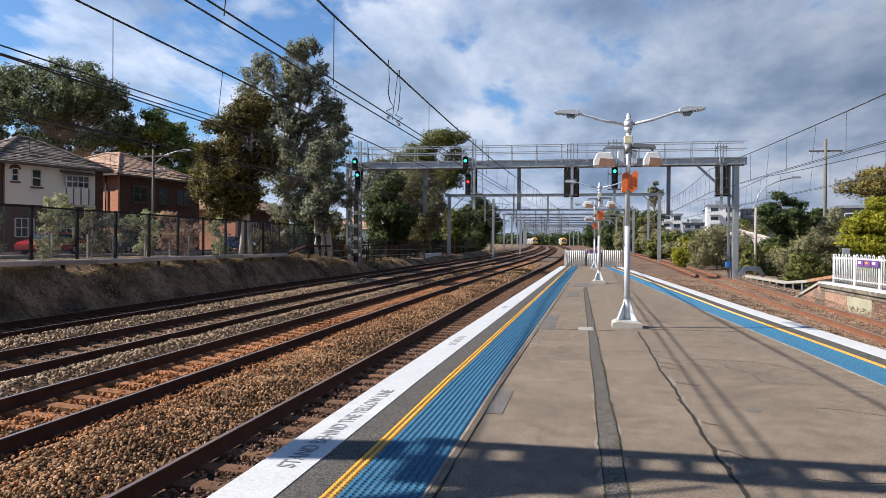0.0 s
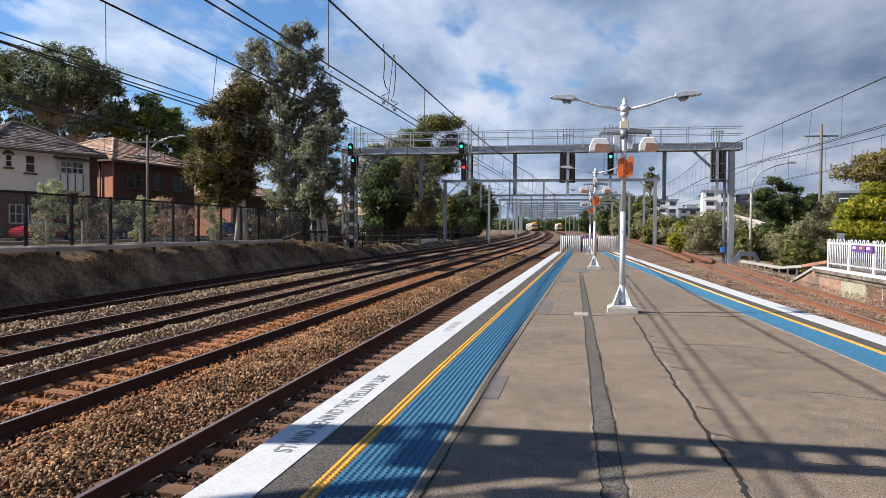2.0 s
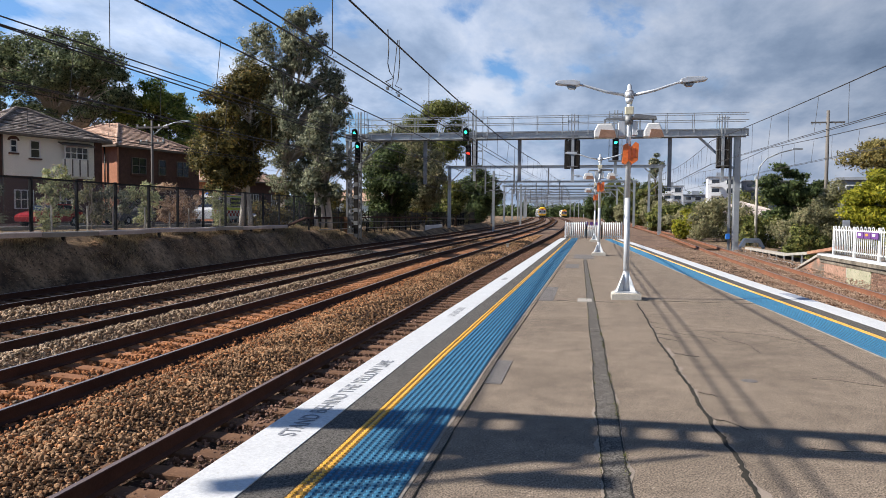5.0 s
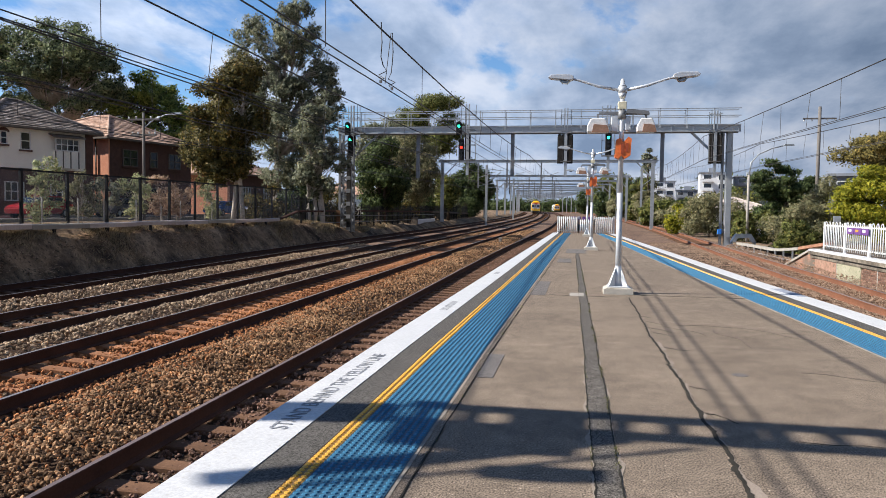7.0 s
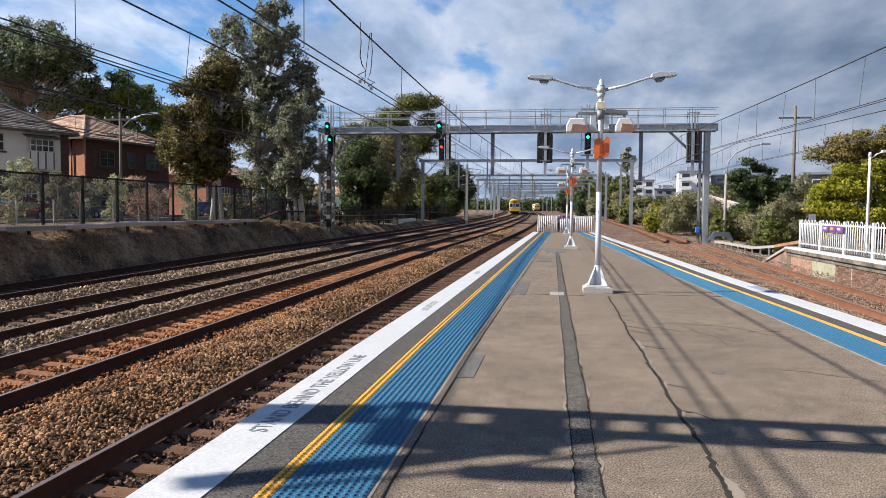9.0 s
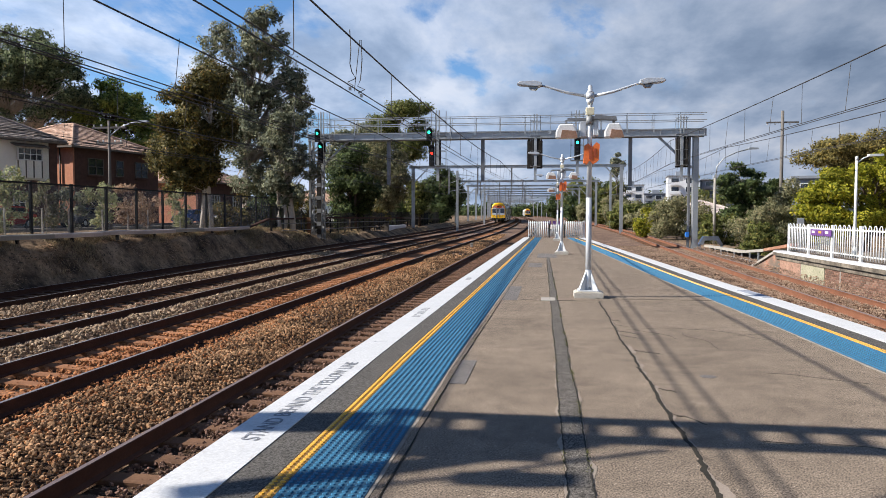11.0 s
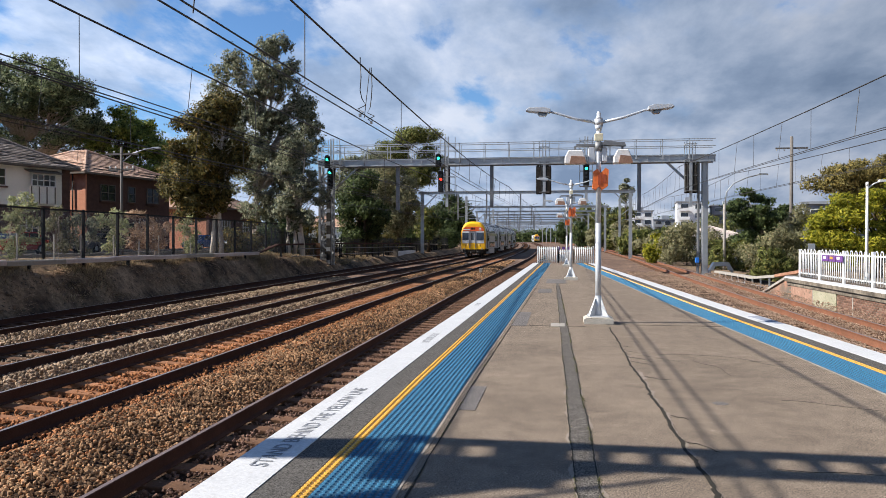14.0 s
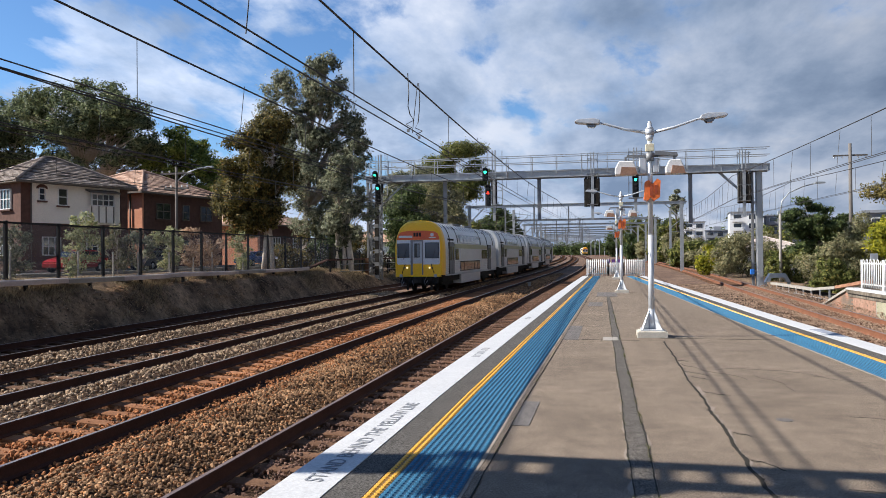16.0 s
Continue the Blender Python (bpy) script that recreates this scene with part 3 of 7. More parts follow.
def build_platform():
    p = strip("platform", lambda y: edge_left(y) + 0.02, lambda y: edge_right(y) - 0.02, -45, PLATFORM_END, -1.3, 0.0, ASPHALT, step=1.0)
    tagged(p, "long island platform of worn grey-brown asphalt, patched and cracked", "platform", kind="structure")
    for side in "lr":
        a, b = line(0.0, side), line(0.39, side)
        if side == "r":
            a, b = b, a
        strip("platform_edge_line", a, b, -45, PLATFORM_END, -0.22, 0.012, WHITE_LINE, p, 1.0, "white painted platform edge")
        a, b = line(0.39, side), line(0.645, side)
        if side == "r":
            a, b = b, a
        strip("edge_strip", a, b, -45, PLATFORM_END, -0.05, 0.006, ASPHALT_EDGE, p, 1.0, "dark grey asphalt strip")
    # the filled cable trench down the middle
    trench_l = lambda y: 0.165 - 0.0090 * y + 0.006 * math.sin(y * 1.7) + 0.012 * noise.noise((y * 3.0, 0.0, 9.0))
    trench_r = lambda y: 0.335 - 0.0115 * y + 0.006 * math.sin(y * 2.1 + 1) + 0.012 * noise.noise((y * 3.0, 4.0, 9.0))
    strip("trench_patch", trench_l, trench_r, -20, 28.0, -0.05, 0.004, ASPHALT_DARK, p, 0.25, "dark asphalt trench filling")
    for k, edge in enumerate((trench_l, trench_r)):
        wob = lambda y, e=edge: e(y) + 0.006 * noise.noise((y * 4.0, 0.0, 1.0)) + 0.006 * noise.noise((y * 17.0, 3.0, 1.0))
        strip("trench_seam", lambda y, e=wob: e(y) - 0.004 - 0.012 * max(-0.2, noise.noise((y * 9, 5.0, 0)) + 0.7 * noise.noise((y * 31, 5.0, 0))), lambda y, e=wob: e(y) + 0.004 + 0.012 * max(-0.2, noise.noise((y * 11, 7.0, 0)) + 0.7 * noise.noise((y * 37, 2.0, 0))), -2, 26, -0.02, 0.007, CRACK, p, 0.03)
        side = -1 if k == 0 else 1
        strip("ragged_edge", lambda y, e=wob, q=side: e(y) + min(0.0, q * (0.008 + 0.045 * max(0.0, noise.noise((y * 2.3, 9.0 * q, 0)) + 0.4 * noise.noise((y * 13, 9.0, q))))), lambda y, e=wob, q=side: e(y) + max(0.0, q * (0.008 + 0.045 * max(0.0, noise.noise((y * 2.3, 9.0 * q, 0)) + 0.4 * noise.noise((y * 13, 9.0, q))))), -2, 22, -0.02, 0.003, PALE_PATCH, p, 0.08, "crumbled paler asphalt beside the trench")
    # joint beside the tactile strip
    strip("tactile_seam", lambda y: edge_left(y) + 1.325 + 0.008 * noise.noise((y * 3, 0, 0)), lambda y: edge_left(y) + 1.334 + 0.012 * noise.noise((y * 3, 0.4, 0)), -2, 30, -0.02, 0.006, CRACK, p, 0.2)
    # the long crack that runs from the lamp's footing
    def crack_mid(y):
        return 0.97 - 0.009 * (y - 4.6) * smooth_step(4.6, 8.0, y) + 0.03 * smooth_step(9.0, 13.0, y) + 0.035 * noise.noise((y * 0.9, 2.0, 0)) + 0.028 * noise.noise((y * 3.1, 4.0, 0)) + 0.018 * noise.noise((y * 11.0, 4.0, 0)) + 0.010 * noise.noise((y * 27.0, 1.0, 0))
    gape = lambda y, q: 0.003 + (0.016 - 0.0008 * y) * (1.0 + 1.3 * noise.noise((y * 4.0, q, 0)) + 0.9 * noise.noise((y * 19.0, q, 0)))
    strip("long_crack", lambda y: crack_mid(y) - max(0.003, gape(y, 1.0)), lambda y: crack_mid(y) + max(0.003, gape(y, 8.0)), 1.5, 13.6, -0.02, 0.005, CRACK, p, 0.03, "weathered open crack")
    strip("crack_filling", lambda y: crack_mid(y) + 0.004, lambda y: crack_mid(y) + 0.02 + 0.16 * max(0.0, noise.noise((y * 1.1, 3, 0)) + 0.35 * noise.noise((y * 8.0, 3, 0))), 1.5, 11.0, -0.02, 0.003, PALE_PATCH, p, 0.06, "broken paler asphalt beside the crack")
    rng = random.Random(11)
    for k in range(7):
        y = rng.uniform(5.5, 12.5)
        x, m = crack_mid(y), Mesh()
        for q in range(rng.randint(3, 7)):
            nx, ny = x + rng.uniform(0.02, 0.06), y + rng.uniform(-0.09, 0.05)
            m.bar((x, y, 0.001), (nx, ny, 0.001), rng.uniform(0.002, 0.007), 0.005)
            x, y = nx, ny
        part("side_crack", m, CRACK, p)
    # a cross joint at the first lamp, small lids and patches
    j = Mesh().box(0.9, 14.02, -0.02, 4.0, 14.045, 0.004)
    part("cross_joint", j, CRACK, p)
    j = Mesh().box(-0.5, 13.62, -0.02, 0.5, 13.64, 0.004)
    part("cross_joint", j, CRACK, p)
    part("concrete_lid", Mesh().box(-0.13, 13.55, -0.04, 0.13, 14.05, 0.009, bevel=0.004), CONCRETE, p, "pale concrete pit lid")
    for x0, y0, x1, y1 in ((-0.86, 13.55, -0.57, 16.2), (-0.91, 6.68, -0.74, 7.8), (-0.62, 22.4, -0.2, 24.2), (-0.45, 27.5, 0.3, 30.5)):
        part("asphalt_patch", Mesh().box(x0, y0, -0.03, x1, y1, 0.0045), PATCH_GREY, p)
    # pale grout beside the studded strips
    for side in "lr":
        a, b = line(1.245, side), (lambda y, f=line(1.275, side), q=(1 if side == "l" else -1): f(y) + q * 0.022 * noise.noise((y * 1.9, 6.0, 0)))
        if side == "r":
            a, b = b, a
        strip("grout_strip", a, b, -3, PLATFORM_END - 0.5, -0.02, 0.0035, GROUT, p, 0.3, "pale dusty grout beside the tactile strip")
    part("worn_paint_patch", Mesh().prism([(edge_right(14.5) - 0.02, 14.5), (edge_right(16.0) - 0.02, 16.0), (edge_right(16.0) - 0.27, 15.95), (edge_right(14.6) - 0.20, 14.6)], "z", 0.0, 0.016), WORN_PAINT, p, "scuffed blue-grey patch on the white line")
    part("pit_lid", Mesh().rod((1.55, 7.35, -0.02), (1.55, 7.35, 0.004), 0.075, None, 20), PATCH_GREY, p, "small round pit lid")
    # fine branching cracks
    rng = random.Random(4)
    for k in range(9):
        x, y = rng.uniform(0.9, 3.4), rng.uniform(4.5, 12)
        ang = rng.choice((rng.uniform(-0.25, 0.25), rng.uniform(1.2, 1.9)))
        m = Mesh()
        for s in range(rng.randint(5, 12)):
            ang += rng.uniform(-0.5, 0.5)
            nx, ny = x + 0.22 * math.cos(ang), y + 0.22 * math.sin(ang)
            if nx > edge_right(ny) - 1.5 or nx < 0.6:
                break
            m.bar((x, y, 0.0), (nx, ny, 0.0), rng.uniform(0.002, 0.005), 0.005)
            x, y = nx, ny
        part("fine_crack", m, CRACK, p)
    return p


platform = build_platform()


def trench_weeds():
    """Tiny moss and grass blades in the joints of the trench and of the crack beside the studs."""
    rng = np.random.default_rng(21)
    v = []
    for k in range(2600):
        y = rng.uniform(2.5, 20.0)
        if noise.noise((y * 1.6, 2.0, 5.0)) < 0.02:
            continue
        pick = rng.random()
        x = (0.335 - 0.0115 * y) if pick < 0.62 else (0.165 - 0.0090 * y) if pick < 0.8 else edge_left(y) + 1.33
        x += rng.normal() * 0.008
        a, h = rng.uniform(0, 6.28), rng.uniform(0.006, 0.020)
        dx, dy = math.cos(a) * 0.004, math.sin(a) * 0.004
        v += [(x - dx, y - dy, 0.003), (x + dx, y + dy, 0.003), (x + rng.normal() * 0.012, y + rng.normal() * 0.012, 0.004 + h)]
    f = np.arange(len(v)).reshape(-1, 3)
    tagged(new("joint_weeds", raw_mesh("joint_weeds", v, f, LEAF_MOSS)), "tiny green and straw weeds in the asphalt joints", "weeds", kind="stuff")


LEAF_MOSS = leaf_material("joint_moss", (0.050, 0.055, 0.018), (0.190, 0.190, 0.060), (0.30, 0.24, 0.12))
trench_weeds()


def tactile_meshes(mirror, sides=6):
    """One 0.3 m row of the strip: a yellow tile with two dots across, a blue one with ten."""
    made = []
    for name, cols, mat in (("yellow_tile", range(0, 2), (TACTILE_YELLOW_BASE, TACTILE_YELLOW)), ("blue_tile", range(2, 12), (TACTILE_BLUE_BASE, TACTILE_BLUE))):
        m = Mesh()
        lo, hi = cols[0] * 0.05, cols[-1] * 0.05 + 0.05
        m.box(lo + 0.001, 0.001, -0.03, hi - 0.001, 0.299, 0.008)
        for c in cols:
            for r in range(6):
                x, y = c * 0.05 + 0.025, r * 0.05 + 0.025
                v = [m.bm.verts.new((x + 0.0190 * math.cos(a), y + 0.0190 * math.sin(a), 0.0075)) for a in [k * 2 * math.pi / sides for k in range(sides)]]
                w = [m.bm.verts.new((x + 0.0135 * math.cos(a), y + 0.0135 * math.sin(a), 0.0155)) for a in [k * 2 * math.pi / sides for k in range(sides)]]
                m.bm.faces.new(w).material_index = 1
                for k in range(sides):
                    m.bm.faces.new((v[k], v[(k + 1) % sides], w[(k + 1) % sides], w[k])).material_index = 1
        if mirror:
            for v in m.bm.verts:
                v.co.x = -v.co.x
        made.append((name, m.finish(name, mat)))
    return made


def build_tactiles():
    for side, mirror in (("l", False), ("r", True)):
        strip_ob = thing("tactile_strip", "blue studded tactile strip with a yellow edge row", "tactile paving", kind="structure")
        near, far = tactile_meshes(mirror), tactile_meshes(mirror, 4)
        edge = line(0.65, side)
        y = -3.0
        while y < PLATFORM_END - 0.3:
            tilt = math.atan2(edge(y + 0.3) - edge(y), 0.3)
            for name, me in (near if y < 16 else far):
                ob = new(name, me)
                ob.parent = strip_ob
                ob.matrix_basis = pose(edge(y), y, 0.0, 0, 0, -math.degrees(tilt))
            y += 0.3
        a, b = line(0.65, side), line(1.25, side)
        if side == "r":
            a, b = b, a
        strip("blue_base", a, b, -45, -3.0, -0.03, 0.009, TACTILE_BLUE, strip_ob)
        a, b = line(0.655, side), line(0.745, side)
        if side == "r":
            a, b = b, a
        strip("yellow_base", a, b, -45, -3.0, -0.03, 0.0125, TACTILE_YELLOW, strip_ob)


build_tactiles()


def edge_text(words, x, y, height, length):
    c = bpy.data.curves.new("edge_lettering", "FONT")
    c.body, c.size, c.extrude, c.offset = words, height * 1.38, 0.0005, 0.0015
    c.align_x, c.align_y = "LEFT", "BOTTOM_BASELINE"
    c.materials.append(LETTER_GREY)
    ob = new("edge_lettering", c)
    bpy.context.view_layer.update()
    ob.matrix_basis = pose(x, y, 0.0150, 0, 0, 90) @ Matrix.Diagonal((length / max(ob.dimensions.x, 0.01), 1, 1, 1))
    return tagged(ob, "grey stencilled warning painted on the white platform edge", "lettering")


edge_text("STAND BEHIND THE YELLOW LINE", -1.955, 4.73, 0.135, 2.72)
LETTER_WORN = material("worn_grey_lettering", (0.20, 0.21, 0.22), (0.34, 0.34, 0.35), 8, 60, 0.7, bump=0.0)
rng = random.Random(14)
for y0, n in ((11.0, 7), (17.6, 4)):
    t = thing("edge_marking", "small worn grey stencilled marking on the white platform edge", "lettering", (edge_left(y0) + 0.14, y0, 0.0))
    for k in range(n):
        b = k * 0.16
        part("letter_bar", Mesh().box(0.0, b, 0.0125, 0.12, b + 0.035, 0.0145), LETTER_WORN, t)
        part("letter_bar", Mesh().box(0.0 if k % 2 else 0.09, b + 0.035, 0.0125, 0.03 if k % 2 else 0.12, b + 0.11, 0.0145), LETTER_WORN, t)
        if k % 3 != 1:
            part("letter_bar", Mesh().box(0.01, b + 0.085, 0.0125, 0.10, b + 0.115, 0.0145), LETTER_WORN, t)


# ---- railway tracks ----
RAIL_TALL = 0.195                                       # rail with its plate
RAIL_OUTLINE = [(-0.068, 0.0), (0.068, 0.0), (0.068, 0.014), (0.011, 0.036), (0.011, 0.150), (0.036, 0.160), (0.036, 0.186), (0.028, RAIL_TALL),
                (-0.028, RAIL_TALL), (-0.036, 0.186), (-0.036, 0.160), (-0.011, 0.150), (-0.011, 0.036), (-0.068, 0.014)]


def rail_mesh(name, centre, offset, lift, y0, y1, side_mat, head_mat):
    ys = [y0]
    while ys[-1] < y1:
        ys.append(min(y1, ys[-1] + (4.0 if ys[-1] < 110 else 10.0)))
    k = len(RAIL_OUTLINE)
    v, f, ids = [], [], []
    for y in ys:
        cx, cz = centre + sway(y) + offset, RAIL_Z + rise(y) + lift - RAIL_TALL
        v += [(cx + a, y, cz + b) for a, b in RAIL_OUTLINE]
    for i in range(len(ys) - 1):
        for j in range(k):
            f.append((i * k + j, i * k + (j + 1) % k, (i + 1) * k + (j + 1) % k, (i + 1) * k + j))
            ids.append(1 if j in (7, 8) else 0)
    return raw_mesh(name, v, f, [side_mat, head_mat], ids)


def build_track(key, cant, label, y0=-40.0, side_mat=RUST_RAIL, timber=SLEEPER, head_mat=RAIL_HEAD):
    centre = TRACKS[key]
    t = thing("railway_track", label, "railway track", kind="structure")
    for side in (-1, 1):
        part("rail", rail_mesh("rail", centre, side * 0.7535, -side * cant / 2, y0, 440.0, side_mat, head_mat), None, t, "rusty steel rail with a worn bright head")
    m = Mesh().box(-1.22, -0.12, -0.14, 1.22, 0.12, 0.0, bevel=0.012)
    me = m.finish("sleeper", timber)
    y, k = -4.0, 0
    rng = random.Random(ord(key))
    while y < 125:
        ob = new("sleeper", me)
        ob.parent = t
        tilt = math.degrees(math.atan2(cant, 1.507))
        ob.matrix_basis = pose(centre + sway(y) + rng.uniform(-0.03, 0.03), y, RAIL_Z + rise(y) - RAIL_TALL - 0.002, 0, tilt, rng.uniform(-0.6, 0.6))
        y += 0.6
    far = Mesh()
    while y < 440:
        far.box(centre + sway(y) - 1.22, y - 0.12, RAIL_Z + rise(y) - 0.32, centre + sway(y) + 1.22, y + 0.12, RAIL_Z + rise(y) - RAIL_TALL)
        y += 0.6 if y < 220 else 1.2
    part("far_sleepers", far, SLEEPER, t, kind="stuff")


build_track("a", 0.05, "dark railway track beside the grassy bank")
build_track("b", 0.075, "railway track with polished rail heads")
build_track("c", 0.075, "railway track in rust-orange ballast", timber=SLEEPER_RUST)
build_track("d", 0.03, "railway track along the platform edge", head_mat=RAIL_DULL)
build_track("e", 0.03, "rusty railway track on the far side of the platform", side_mat=RUST_SUNLIT, head_mat=RAIL_DULL)


def clip_stones():
    scatter_stones("ballast_stones", -7.15, -5.75, 5.0, 16.0, 105, 0.032, BALLAST_RUST, ballast_height, 22, "rust-orange ballast round the sleeper ends")
    scatter_stones("ballast_stones", -7.15, -5.75, 16.0, 36.0, 84, 0.034, BALLAST_RUST, ballast_height, 62, "rust-orange ballast round the sleeper ends")
    scatter_stones("ballast_stones", -17.3, -16.55, 8.0, 46.0, 75, 0.040, BALLAST_PALE, ballast_height, 23, "pale ballast at the foot of the bank")
    scatter_stones("ballast_stones", -6.55, -4.6, 5.0, 16.0, 430, 0.031, BALLAST, ballast_height, 11, "heap of loose angular brown ballast between the tracks")
    scatter_stones("ballast_stones", -6.55, -4.6, 16.0, 40.0, 170, 0.040, BALLAST, ballast_height, 12, "loose angular brown ballast between the tracks")
    scatter_stones("ballast_stones", -4.4, -2.3, 5.0, 16.0, 200, 0.029, BALLAST_SHADED, ballast_height, 13, "brown ballast beside the platform wall, darkened as in its shadow")
    scatter_stones("ballast_stones", -4.4, -2.3, 16.0, 22.0, 160, 0.031, BALLAST_SHADED, ballast_height, 53, "brown ballast beside the platform wall, darkened as in its shadow")
    scatter_stones("ballast_stones", -8.6, -7.25, 7.0, 18.0, 170, 0.04, BALLAST_RUST, ballast_height, 14, "rust-orange ballast between the rails")
    scatter_stones("ballast_stones", -8.6, -7.25, 18.0, 40.0, 136, 0.042, BALLAST_RUST, ballast_height, 54, "rust-orange ballast between the rails")
    scatter_stones("ballast_stones", -11.0, -8.75, 8.0, 18.0, 110, 0.044, BALLAST_PALE, ballast_height, 15, "pale brown ballast between the tracks")
    scatter_stones("ballast_stones", -11.0, -8.75, 18.0, 42.0, 88, 0.047, BALLAST_PALE, ballast_height, 55, "pale brown ballast between the tracks")
    scatter_stones("ballast_stones", -12.2, -10.9, 10.0, 18.0, 90, 0.044, BALLAST_PALE, ballast_height, 16, "pale brown ballast between the rails")
    scatter_stones("ballast_stones", -12.2, -10.9, 18.0, 42.0, 72, 0.047, BALLAST_PALE, ballast_height, 56, "pale brown ballast between the rails")
    scatter_stones("ballast_stones", -15.2, -12.35, 11.0, 18.0, 125, 0.046, BALLAST_PALE, ballast_height, 17, "pale brown ballast between the tracks")
    scatter_stones("ballast_stones", -15.2, -12.35, 18.0, 45.0, 95, 0.049, BALLAST_PALE, ballast_height, 57, "pale brown ballast between the tracks")
    scatter_stones("ballast_stones", 4.6, 10.6, 30.0, 54.0, 95, 0.032, BALLAST_GREY, ballast_height, 68, "tan ballast round the far track")
    scatter_stones("ballast_stones", -6.9, -4.6, 40.0, 80.0, 60, 0.055, BALLAST, ballast_height, 19, "loose angular brown ballast between the far tracks")
    scatter_stones("ballast_stones", -11.0, -8.75, 42.0, 72.0, 50, 0.055, BALLAST, ballast_height, 20, "pale brown ballast between the far tracks")
    scatter_stones("ballast_stones", -4.3, -2.7, 22.0, 50.0, 70, 0.036, BALLAST_SHADED, ballast_height, 21, "brown ballast beside the platform wall, darkened as in its shadow")
    scatter_stones("ballast_stones", 5.2, 10.05, 15.0, 30.0, 170, 0.025, BALLAST_GREY, ballast_height, 18, "grey-brown ballast round the far track")


clip_stones()


# ---- platform lamps ----
LAMP_STEEL = material("pale_lamp_steel", (0.50, 0.52, 0.54), (0.62, 0.64, 0.66), 2.0, 30, 0.45, metal=0.4, bump=0.03, wear=0.9, contrast=0.08)
VISOR_BROWN = material("brown_visor", (0.26, 0.15, 0.10), (0.36, 0.22, 0.16), 4, 30, 0.7, bump=0.1)
ORANGE_SHADED = material("shaded_orange_horn", (0.30, 0.05, 0.015), (0.40, 0.08, 0.02), 4, 30, 0.6, bump=0.05)


def build_platform_lamp(at):
    t = thing("platform_lamp", "galvanised twin-arm platform lamp post with floodlights and an orange speaker", "lamp post", at, group="platform lamps")
    part("footing", Mesh().prism([(-0.27, -0.27), (0.27, -0.27), (0.27, 0.27), (-0.27, 0.27)], "z", -0.05, 0.10).box(-0.24, -0.24, 0.10, 0.24, 0.24, 0.12, bevel=0.008), FOOTING, t, "chipped concrete footing")
    flare = Mesh()
    flare.rod((0, 0, 0.14), (0, 0, 0.52), 0.085, 0.06, 16)
    for k in range(4):
        a = math.pi / 4 + k * math.pi / 2
        d = Vector((math.cos(a), math.sin(a), 0))
        s = Vector((-d.y, d.x, 0)) * 0.006
        p0, p1, p2 = d * 0.06 + Vector((0, 0, 0.14)), d * 0.25 + Vector((0, 0, 0.14)), d * 0.055 + Vector((0, 0, 0.52))
        a0 = [flare.bm.verts.new(p + s) for p in (p0, p1, p2)]
        a1 = [flare.bm.verts.new(p - s) for p in (p0, p1, p2)]
        flare.bm.faces.new(a0)
        flare.bm.faces.new(a1[::-1])
        for i in range(3):
            flare.bm.faces.new((a0[i], a1[i], a1[(i + 1) % 3], a0[(i + 1) % 3]))
    flare.box(-0.2, -0.2, 0.12, 0.2, 0.2, 0.145, bevel=0.004)
    part("base_flare", flare, LAMP_STEEL, t, "flared steel base")
    part("post", Mesh().rod((0, 0, 0.14), (0, 0, 1.9), 0.056, 0.052, 16).rod((0, 0, 1.9), (0, 0, 4.0), 0.049, 0.042, 16), LAMP_STEEL, t)
    part("head_collar", Mesh().rod((0, 0, 3.76), (0, 0, 3.88), 0.080, 0.080, 16).rod((0, 0, 3.88), (0, 0, 3.93), 0.080, 0.045, 16).rod((0, 0, 3.93), (0, 0, 4.03), 0.040, 0.025, 12).rod((0, 0, 3.66), (0, 0, 3.76), 0.048, 0.080, 16), LAMP_STEEL, t)
    for s in (-1, 1):
        arm = part("arm", Mesh().tube([(s * 0.06, 0, 3.82), (s * 0.45, 0, 3.90), (s * 0.82, 0, 4.02), (s * 1.0, 0, 4.06)], [0.03, 0.026, 0.022, 0.022], 8), LAMP_STEEL, t)
        lan = Mesh()
        lan.prism([(s * 0.91, 4.03), (s * 0.98, 4.01), (s * 1.33, 4.05), (s * 1.385, 4.075), (s * 1.33, 4.12), (s * 1.02, 4.125), (s * 0.91, 4.09)][::s], "y", -0.11, 0.11)
        bmesh.ops.bevel(lan.bm, geom=lan.bm.edges[:], offset=0.012, segments=2, affect="EDGES", profile=0.6)
        part("lantern", lan, LAMP_STEEL, arm, "grey die-cast lantern head")
        part("lens", Mesh().prism([(s * 0.98, 3.995), (s * 1.16, 4.01), (s * 1.12, 3.965), (s * 1.02, 3.955)][::s], "y", -0.08, 0.08), GLASS_SKY, arm, "clear ribbed lens")
    part("number_plate", Mesh().box(-0.075, -0.075, 3.46, 0.075, -0.055, 3.60, bevel=0.006).box(-0.078, -0.058, 3.47, 0.078, 0.06, 3.59), CREAM_PLASTIC, t, "cream plastic tag")
    part("crossarm", Mesh().box(-0.42, -0.03, 3.36, 0.46, 0.03, 3.41).rod((0, 0, 3.28), (0, 0, 3.44), 0.075, 0.075, 12).prism([(0.05, 3.38), (0.5, 3.36), (0.48, 3.42), (0.1, 3.46)], "y", -0.1, 0.1), GALV_DARK, t, "dark steel crossarm")
    part("junction_box", Mesh().box(-0.20, -0.03, 3.04, -0.06, 0.10, 3.36, bevel=0.02).box(0.05, -0.04, 3.06, 0.16, 0.06, 3.34, bevel=0.02), LAMP_STEEL, t)
